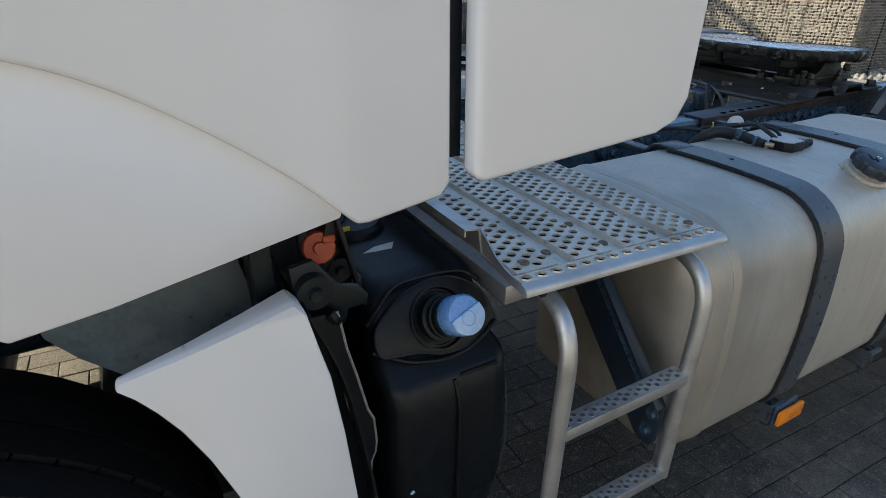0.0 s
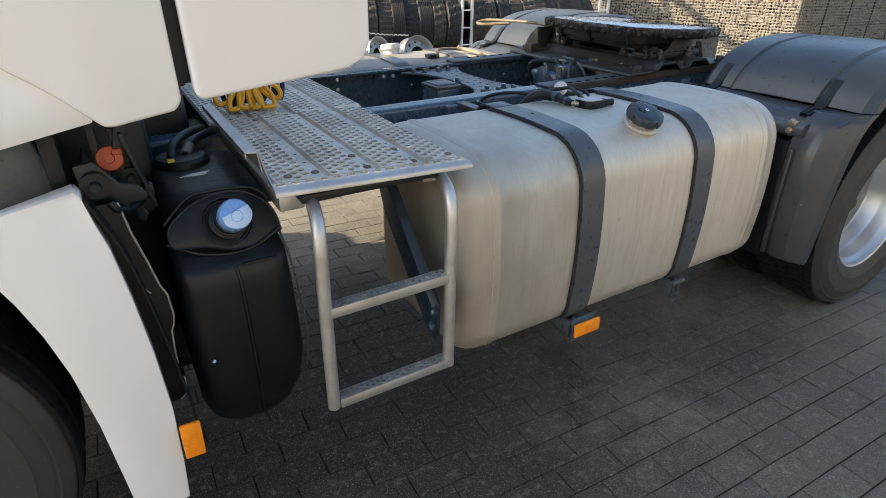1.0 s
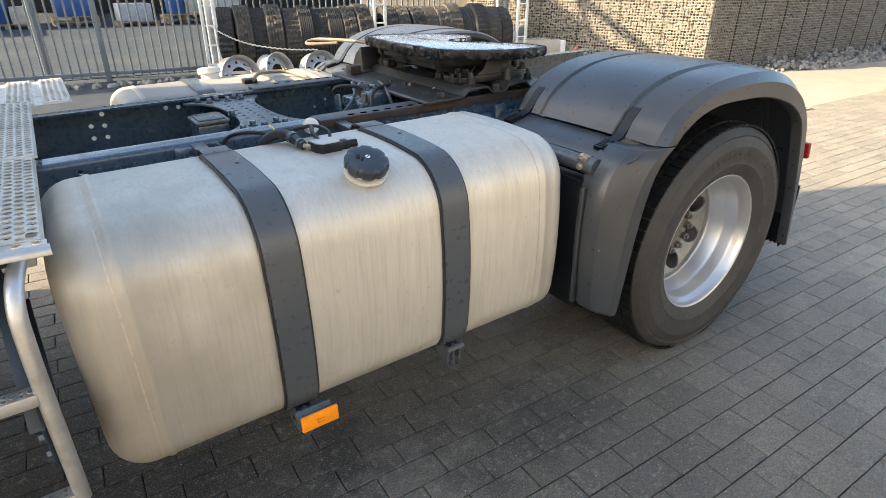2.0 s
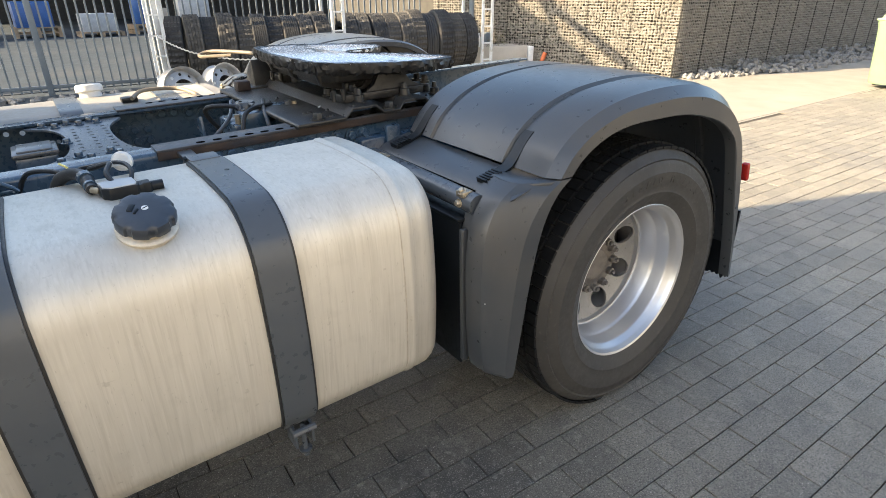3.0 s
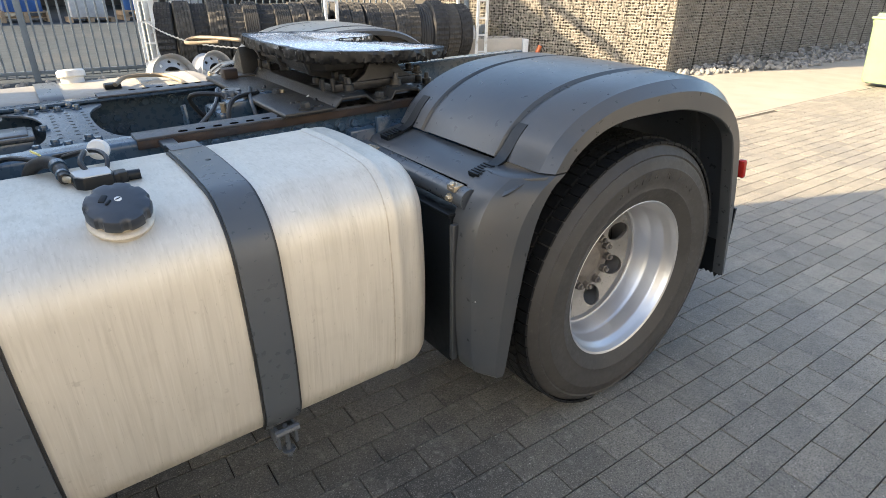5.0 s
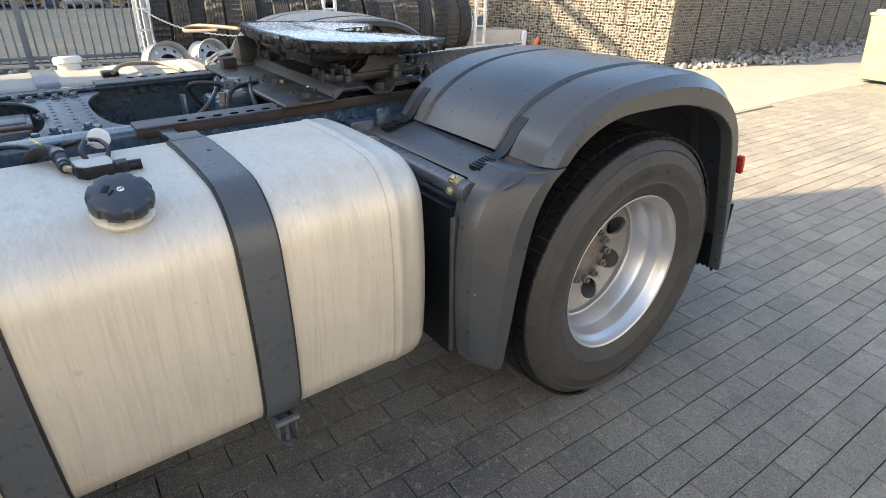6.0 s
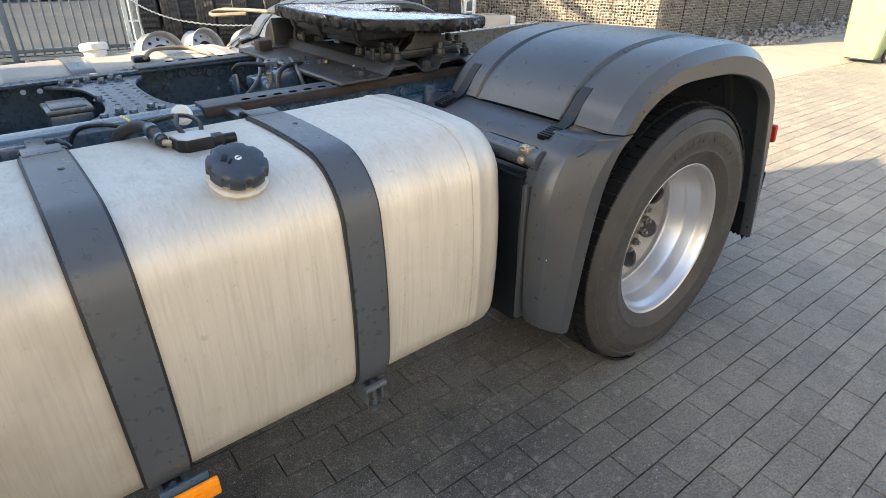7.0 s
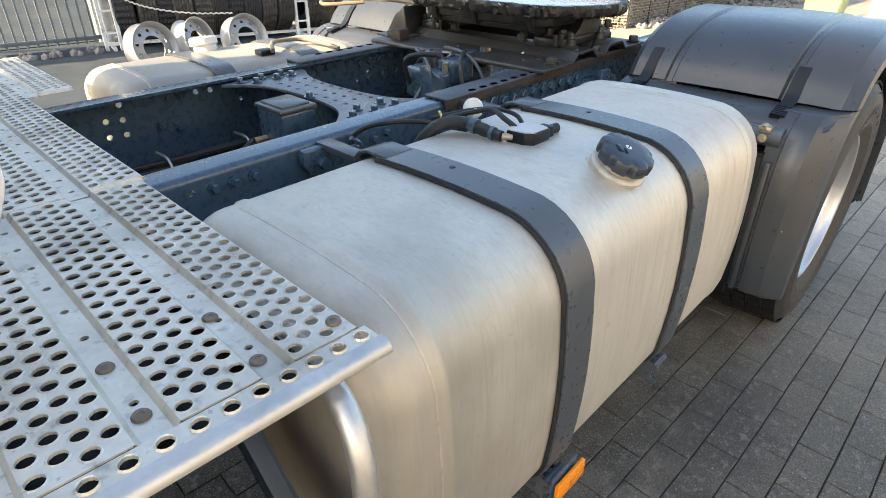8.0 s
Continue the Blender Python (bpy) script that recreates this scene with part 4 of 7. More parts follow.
def cab():
    crease = catmull2([(-3.70, 1.42), (-3.44, 1.415), (-3.281, 1.377), (-3.179, 1.327), (-3.060, 1.238), (-2.981, 1.160)], 6)
    body = part("cab", prism(crease + [(-2.966, 1.159), (-2.862, 1.175), (-2.848, 1.192), (-2.846, 3.78), (-2.95, 3.85), (-5.1, 3.7), (-5.3, 3.0), (-5.3, 1.42)], "y", 0.106, 2.454, 0.009, 3), WHITE, truck, "white painted cab")
    for near in (True, False):
        def side(bm):
            return bm if near else mirrored(bm)
        low = crease[:-1] + [(-2.998, 1.169), (-3.14, 1.142), (-3.261, 1.119), (-3.358, 1.106), (-3.374, 1.12), (-3.44, 1.135), (-3.70, 1.16)]
        part("wheel_arch_panel", side(prism([(x, z + (0.012 if k < len(crease) - 1 else 0)) for k, (x, z) in enumerate(low)], "y", 0.118, 0.15, 0.004)), WHITE, body)
        fair = prism([(-2.826, 1.205), (-2.815, 1.194), (-2.545, 1.232), (-2.512, 1.248), (-2.497, 1.280), (-2.44, 3.7), (-2.826, 3.78)], "y", 0.0, 0.035, 0.009, 3)
        for v in fair.verts:
            v.co.y += 0.082 - (v.co.x + 2.826) * 0.14
        part("side_fairing", side(fair), WHITE, body, "white side fairing behind the cab")
        wing = [(-3.286, 1.004), (-3.283, 1.010), (-3.205, 1.020), (-3.130, 1.031), (-3.062, 1.0415), (-3.052, 1.036), (-3.043, 0.985), (-3.030, 0.925), (-3.018, 0.81), (-3.008, 0.66), (-3.004, 0.50), (-3.012, 0.34), (-3.022, 0.22), (-3.135, 0.22), (-3.138, 0.32), (-3.148, 0.52), (-3.164, 0.67), (-3.183, 0.771), (-3.206, 0.853), (-3.230, 0.917), (-3.251, 0.958), (-3.270, 0.988)]
        wbm = prism(wing, "y", 0.0, 0.05, 0.003, 3)
        for v in wbm.verts:
            # the upper edge is folded back, wider towards the truck's rear
            along = (v.co.x + 3.286) / 0.23
            fold = 1.000 + 0.031 * along
            back = v.co.y > 0.025
            depth = 0.010 + 0.03 * min(max(along, 0), 1) if v.co.z > fold - 0.03 else 0.05
            v.co.y = 0.128 + max(v.co.z - fold, 0) * (1.5 + 2.2 * along) + (depth + v.co.y - 0.05 if back else v.co.y)
        bmesh.ops.recalc_face_normals(wbm, faces=wbm.faces)
        if not near:  # the far wing is never in view
            wbm.free()
            continue
        part("front_wing", side(wbm), WHITE, body, "white plastic wing behind the front wheel")
        part("wing_reflector", side(move(box(-0.023, 0.023, -0.006, 0.006, -0.05, 0.05, 0.004), pose(-2.982, 0.118, 0.404, 0, 2, 0))), ORANGE, body, "orange reflector on the wing")
        part("wing_liner", side(shell([[(x, y, z) for y in (0.13, 0.30, 0.50)] for x, z in catmull2([(-3.05, 1.03), (-3.01, 0.90), (-2.985, 0.72), (-2.97, 0.55), (-2.965, 0.42)], 4)], 0.004)), BLACK, body)
        part("wheel_housing", side(shell([[(x, y, z) for y in (0.33, 0.62)] for x, z in catmull2([(-4.2, 1.02), (-3.9, 1.10), (-3.55, 1.11), (-3.32, 1.03), (-3.19, 0.86), (-3.11, 0.6), (-3.08, 0.3)], 4)], 0.005)), BLACK, body)
    part("panel_gap_hose", tube([(-2.838, 0.16, 3.5), (-2.836, 0.15, 1.9), (-2.838, 0.16, 1.35), (-2.842, 0.18, 1.21)], 0.014, 10, 5), HOSE, body)
    part("gap_seal", box(-2.85, -2.822, 0.128, 0.14, 1.22, 3.7), BLACK, body)
    part("red_label", box(-2.842, -2.822, 0.178, 0.182, 1.29, 1.365), mat("red_sticker", (0.55, 0.05, 0.03), 0.5), body)
    part("rear_wall", box(-2.90, -2.86, 0.2, 2.36, 1.32, 3.7, 0.01), mat("cab_rear_white", (0.72, 0.72, 0.71), 0.4, vary=0.05), body)
    part("frame_panel", prism([(-3.375, 1.13), (-3.365, 1.006), (-3.335, 0.962), (-3.29, 0.915), (-3.265, 0.900), (-3.18, 0.905), (-3.112, 0.915), (-3.098, 0.95), (-3.092, 0.985), (-3.12, 1.13)], "y", 0.29, 0.31, 0.004), mat("dusty_frame_blue", (0.085, 0.115, 0.140), 0.45, vary=0.3, scale=14, layers=(((0.14, 0.16, 0.17), 9, 0.5, 0.62, 0.6, ONE), ((0.045, 0.028, 0.018), 42, 0.66, 0.72, 0.7, ONE))), body, "dusty blue-grey steel panel with rust spots")
    part("underbody", box(-3.3, -2.9, 0.55, 2.1, 0.55, 1.15, 0.03), ARMS, body, "blue-black steel under the cab")
    part("front_bumper", box(-5.25, -4.40, 0.13, 1.62, 0.32, 1.40, 0.03), WHITE, body, "white lower front of the cab")
    part("front_spring", add(box(-4.6, -2.95, 0.70, 0.80, 0.52, 0.58, 0.01), box(-3.02, -2.90, 0.62, 0.86, 0.40, 0.95, 0.02)), ARMS, body)
    part("oil_sump", box(-3.40, -2.72, 0.62, 1.0, 0.24, 0.62, 0.05), GREASE, body)
    for x in (-3.10, -3.02, -2.97):
        part("stay", box(x, x + 0.015, 0.27, 0.285, 0.92, 1.16, 0.003), ARMS, body)
    part("gearbox", add(box(-3.40, -2.75, 0.98, 1.58, 0.35, 1.12, 0.06), box(-2.75, -2.56, 1.08, 1.48, 0.58, 0.86, 0.06)), GREASE, body, "dirty gearbox between the rails")
    part("tilt_strut", box(-3.10, -3.07, 0.22, 0.25, 0.95, 1.2, 0.004), ARMS, body)
    part("tilt_strut", move(box(-0.012, 0.012, 0, 0.03, -0.15, 0.15, 0.003), pose(-2.985, 0.26, 1.02, 0, 14, 0)), ARMS, body)


cab()


def linkage():
    """The levers and the red cap between the wing and the fluid tank."""
    arm = add(prism([(-2.985, 1.12), (-2.960, 1.115), (-2.925, 0.95), (-2.935, 0.925), (-2.965, 0.93), (-2.968, 0.99)], "y", 0.285, 0.30, 0.003), prism([(-2.960, 1.115), (-2.925, 0.95), (-2.932, 0.948), (-2.967, 1.113)], "y", 0.245, 0.285, 0.002))
    link_ob = part("cab_bearing", arm, ARMS, truck, "dark steel bearing arm with a red cap")
    for c, r in ((Vector((-3.026, 0.180, 1.037)), 0.026), (Vector((-2.962, 0.262, 1.018)), 0.021)):
        part("bush", lathe([(0, 0.010), (r * 0.35, 0.012), (r * 0.42, 0.004), (r, 0.004), (r, -0.03), (0, -0.03)], Matrix.Translation(c) @ pose(0, 0, 0, 90, 0, 0), 20), ARMS, link_ob)
    cap = Matrix.Translation((-2.99, 0.268, 1.061)) @ pose(0, 0, 0, 72, 0, -6)
    part("red_cap", lathe([(0, 0.018), (0.009, 0.018), (0.010, 0.010), (0.024, 0.009), (0.0265, 0.004), (0.0265, -0.012), (0, -0.012)], cap, 14), CAPRED, link_ob, "faded red plastic cap")
    part("cap_tab", move(box(0.006, 0.026, 0.006, 0.018, 0.006, 0.014, 0.003), cap), CAPRED, link_ob)
    part("cap_neck", move(lathe([(0.018, -0.012), (0.018, -0.06)], None, 16), cap), ARMS, link_ob)
    part("bracket", prism([(-3.055, 1.075), (-3.02, 1.08), (-2.985, 1.03), (-2.955, 1.02), (-2.94, 1.0), (-2.945, 0.985), (-2.975, 0.985), (-2.985, 0.965), (-3.01, 0.985), (-3.05, 1.0)], "y", 0.195, 0.207, 0.003), ARMS, link_ob)
    hook = [(-3.01, 0.178, 1.000), (-3.002, 0.178, 0.985), (-2.985, 0.20, 0.972), (-2.965, 0.25, 0.962), (-2.950, 0.27, 0.965)]
    part("lever", tube(hook, 0.0085, 8, 5), ARMS, link_ob)
    part("latch", box(-2.945, -2.925, 0.262, 0.285, 0.965, 0.995, 0.004), ARMS, link_ob)
    part("plate_hook", prism([(-2.978, 0.948), (-2.955, 0.945), (-2.945, 0.925), (-2.955, 0.905), (-2.975, 0.915)], "y", 0.282, 0.292, 0.003), ARMS, link_ob)
    edge = [(-2.998, 0.998), (-2.995, 0.979), (-2.993, 0.928), (-2.987, 0.867), (-2.980, 0.796), (-2.972, 0.772), (-2.970, 0.72), (-2.973, 0.698), (-2.982, 0.678), (-2.986, 0.633), (-2.990, 0.552), (-2.982, 0.544), (-2.985, 0.498), (-3.0, 0.487)]
    edge = [(x + 0.010 * min(1, max(0, (0.97 - z) / 0.1)) + 0.008 * min(1, max(0, (0.88 - z) / 0.1)), z) for x, z in edge]
    part("splash_plate", prism(edge + [(-3.03, 0.48), (-3.05, 0.75), (-3.06, 1.0)], "y", 0.176, 0.182, 0.002), BLACK, link_ob, "black plastic splash plate with a wavy edge")
    part("plate_edge", tube([(x, 0.1775, z) for x, z in edge], 0.0024, 6), PALEEDGE, link_ob, "pale worn edge of the plate")
    part("plate_edge", tube([(-3.0, 0.174, 0.86), (-2.998, 0.172, 0.83), (-2.992, 0.172, 0.80), (-2.984, 0.174, 0.785)], 0.0018, 6, 4), PALEEDGE, link_ob)


linkage()


def air_lines():
    """Yellow, black and red coiled lines hanging over the catwalk."""
    coil = part("line_holder", add(box(-2.66, -2.45, 0.955, 1.02, 1.13, 1.16, 0.008), tube([(-2.60, 0.99, 0.96), (-2.60, 0.99, 1.14)], 0.015, 8)), CHASSIS, truck, "holder with coiled yellow and black air lines")
    for k, f in enumerate((-74, -52, -30, -10, 6, 24, 48)):
        f = radians(f)
        hub = Vector((-2.590 + 0.009 * k, 0.955 - 0.006 * k, 1.072 + 0.004 * (k % 2)))
        size = 0.118 if k not in (0, 6) else 0.095
        out = Vector((math.sin(f), -0.30 - 0.05 * (k % 3), -math.cos(f))).normalized() * size
        side = Vector((math.cos(f), 0.25, math.sin(f))).normalized() * (0.020 + 0.004 * (k % 2))
        loop = [hub + out * (0.5 - 0.5 * math.cos(a)) + side * math.sin(a) * (1.0 - 0.35 * math.cos(a)) + Vector((0.008 * a / 6, 0.004 * a, 0)) for a in (2 * math.pi * i / 14 for i in range(15))]
        for p in loop:
            p.z = max(p.z, 0.984)
        part("yellow_loop", tube(loop, 0.0085, 8, 3), YELLOW, coil, "yellow coiled air line")
    part("yellow_end", tube([(-2.57, 0.94, 1.075), (-2.54, 0.95, 1.105), (-2.50, 0.97, 1.10), (-2.485, 1.0, 1.07)], 0.0085, 8, 4), YELLOW, coil)
    for k in range(7):
        x = -2.62 + 0.03 * k
        part("black_line", tube([(x + 0.02 * math.sin(a), 0.985 + 0.03 * math.sin(a), 1.05 + 0.06 * math.cos(a)) for a in (2 * math.pi * i / 12 for i in range(13))], 0.0085, 8), HOSE, coil)
    part("red_line", tube([(-2.55, 0.94, 1.125), (-2.52, 0.925, 1.10), (-2.50, 0.94, 1.11), (-2.48, 0.97, 1.14)], 0.009, 8, 4), RED, coil)


air_lines()


UP = [(-0.515, 0.893), (-0.46, 0.965), (-0.37, 1.025), (-0.24, 1.065), (-0.085, 1.080), (0.08, 1.078), (0.23, 1.055), (0.36, 0.995), (0.45, 0.91), (0.515, 0.79), (0.56, 0.62), (0.59, 0.42), (0.615, 0.225)]
LIP = [(-0.445, 0.893), (-0.40, 0.935), (-0.32, 0.975), (-0.22, 0.995), (-0.085, 0.995), (0.05, 0.988), (0.17, 0.965), (0.28, 0.93), (0.36, 0.885), (0.42, 0.82), (0.48, 0.65), (0.54, 0.44), (0.585, 0.225)]


def fenders():
    up, lip = catmull2(UP, 6), catmull2(LIP, 6)
    cross = [(0.030, -0.0005), (0.045, 0.003), (0.148, 0.006), (0.154, -0.003), (0.172, -0.003), (0.180, 0.008), (0.355, 0.012), (0.525, 0.008), (0.533, -0.003), (0.551, -0.003), (0.557, 0.006), (0.68, 0.004), (0.70, -0.006), (0.70, -0.03)]
    for near in (True, False):
        def side(bm):
            return bm if near else mirrored(bm)
        grid = []
        for i, (x, z) in enumerate(up):
            a, b = up[max(i - 1, 0)], up[min(i + 1, len(up) - 1)]
            n = Vector((-(b[1] - a[1]), b[0] - a[0])).normalized()
            lx, lz = lip[i]
            fade = 1.0 if z > 0.75 else max((z - 0.45) / 0.3, 0)
            row = [(lx + 0.002 * n.x, 0.010, lz + 0.002 * n.y), (lx, -0.030, lz), (lx * 0.96 + x * 0.04, -0.0345, lz * 0.96 + z * 0.04), (lx * 0.39 + x * 0.61, -0.031, lz * 0.39 + z * 0.61), (lx * 0.04 + x * 0.96, 0.006, lz * 0.04 + z * 0.96)]
            row += [(x + n.x * d * fade, y, z + n.y * d * fade) for y, d in cross]
            grid.append(row)
        guard = part("rear_mudguard", side(shell(grid, 0.005)), PLASTIC, truck, "dark grey plastic rear mudguard with two pressed grooves", 20)
        part("mud_flap", side(prism([(-0.02, 0.52), (0.66, 0.52), (0.66, 0.215)] + [(0.66 - 0.01 * k, 0.212 + 0.009 * (k % 2) - (0.012 if k % 7 == 3 else 0)) for k in range(1, 68)] + [(-0.02, 0.215)], "x", 0.592, 0.602)), BLACK, guard, "black rubber mud flap with a ragged lower edge")
        part("flap_screw", side(lathe([(0, 0.004), (0.008, 0.004), (0.01, 0)], Matrix.Translation((0.604, 0.02, 0.26)) @ pose(0, 0, 0, 0, -90, 0), 10)), LIGHTGREY, guard)
        part("tail_light", side(move(box(-0.012, 0.010, -0.014, 0.014, -0.036, 0.036, 0.006), pose(0.588, -0.008, 0.685, 0, -11, 0))), RED, guard, "red side lamp")
        # front part, below the seam
        zs = [0.292, 0.315, 0.42, 0.55, 0.68, 0.78, 0.85, 0.888]
        xf = [-0.690, -0.712, -0.724, -0.728, -0.726, -0.710, -0.668, -0.606]
        xr = [-0.640, -0.632, -0.615, -0.595, -0.570, -0.540, -0.496, -0.447]
        crease = [0.42, 0.42, 0.42, 0.40, 0.37, 0.32, 0.26, 0.21]
        fine = [(f, r, r + k * (f - r), z) for (f, z), (r, _), (k, _) in zip(*(catmull2(list(zip(q, zs)), 5) for q in (xf, xr, crease)))]
        rows = [[(r + 0.012, 0.0, z), (r, -0.029, z), (r * 0.96 + c * 0.04, -0.033, z), (c, -0.0295, z), (c + (f - c) * 0.42, -0.005, z), (c + (f - c) * 0.72, 0.012, z), (c + (f - c) * 0.90, 0.027, z), (f + 0.004, 0.044, z), (f, 0.060, z), (f, 0.088, z), (f + 0.012, 0.092, z), (f + 0.014, 0.135, z), (f + 0.04, 0.14, z)] for f, r, c, z in fine]
        part("front_mudguard_panel", side(shell(rows, 0.005)), PLASTIC, guard, "dirty grey plastic panel before the wheel", 17)
        part("inner_panel", side(add(box(-0.715, -0.705, 0.13, 0.70, 0.28, 0.775, 0.004), box(-0.72, -0.66, 0.13, 0.70, 0.768, 0.780, 0.003))), BLACK, guard)
        part("panel_rib", side(box(-0.728, -0.708, 0.100, 0.118, 0.31, 0.76, 0.004)), PLASTIC, guard)
        part("sloping_panel", side(shell([[(-0.513, y, 0.887) for y in (0.0, 0.13, 0.35, 0.70)], [(-0.56, y, 0.878) for y in (0.0, 0.13, 0.35, 0.70)], [(-0.625, y, 0.862) for y in (0.0, 0.13, 0.35, 0.70)], [(-0.64, y, 0.845) for y in (0.02, 0.13, 0.35, 0.70)]], 0.005)), PLASTIC, guard)
        part("top_corner", side(prism([(-0.446, 0.0), (-0.457, -0.0205), (-0.512, -0.022), (-0.55, -0.004), (-0.586, 0.020), (-0.600, 0.042), (-0.603, 0.060), (-0.603, 0.088), (-0.595, 0.137), (-0.50, 0.14)], "z", 0.874, 0.8885, 0.005)), PLASTIC, guard)
        pipe = part("cross_pipe", side(tube([(-0.672, 0.10, 0.822), (-0.660, 0.70, 0.822)], 0.030, 18)), STRAP, guard, "grey steel tube before the mudguard")
        for y in (0.15, 0.60):
            part("pipe_bracket", side(add(box(-0.70, -0.665, y - 0.018, y + 0.018, 0.838, 0.856, 0.003), bolt((-0.69, y, 0.852), (-0.5, 0, 0.86), 0.009, 0.012))), BRASS, pipe)
        part("bracket_bolt", side(bolt((-0.703, 0.149, 0.822), (-1, 0, 0.1), 0.009, 0.012)), BRASS, pipe)
        for y in (0.145, 0.625):
            clip = [[(-0.445, y - 0.018, 0.988), (-0.445, y + 0.018, 0.988)], [(-0.47, y - 0.019, 0.966), (-0.47, y + 0.019, 0.966)], [(-0.505, y - 0.02, 0.922), (-0.505, y + 0.02, 0.922)], [(-0.526, y - 0.02, 0.900), (-0.526, y + 0.02, 0.900)], [(-0.57, y - 0.021, 0.884), (-0.57, y + 0.021, 0.884)], [(-0.625, y - 0.022, 0.872), (-0.625, y + 0.022, 0.872)]]
            part("rubber_latch", side(shell(clip, 0.008)), BLACK, guard, "black rubber latch across the seam")
            for k in range(6):
                part("latch_rib", side(move(box(-0.0035, 0.0035, -0.021, 0.021, -0.004, 0.004, 0.001), pose(-0.568 - 0.011 * k, y, 0.889 - 0.0026 * k, 0, -14, 0))), BLACK, guard)
    # splashes of dried paint and mud on the near mudguard
    rng = random.Random(11)
    for _ in range(20):
        z = rng.choice((rng.uniform(0.30, 0.42), rng.uniform(0.30, 0.40), rng.uniform(0.46, 0.80)))
        k = sum(q < z for q in zs) - 1
        t = (z - zs[k]) / (zs[k + 1] - zs[k])
        f, r = xf[k] + t * (xf[k + 1] - xf[k]), xr[k] + t * (xr[k + 1] - xr[k])
        s = rng.uniform(0.42, 0.88)
        x = r + (f - r) * s
        y = -0.0235 + (s - 0.40) * 0.088
        part("dried_splash", lathe([(0, 0.0008), (rng.uniform(0.0008, 0.0022), 0.0005), (0.0024, -0.001)], Matrix.Translation((x, y, z)) @ pose(0, 0, 0, 90, 0, -40), 7), LIGHTGREY, guard)


fenders()


DUSTPLATE = mat("dusty_greased_steel", (0.026, 0.026, 0.025), 0.42, 0.1, vary=0.3, scale=16, bump=0.4, bump_scale=160, layers=(((0.075, 0.068, 0.056), 7, 0.52, 0.72, 0.55, ONE), ((0.012, 0.012, 0.012), 18, 0.58, 0.68, 0.8, ONE), ((0.26, 0.25, 0.23), 40, 0.70, 0.75, 0.6, ONE)))


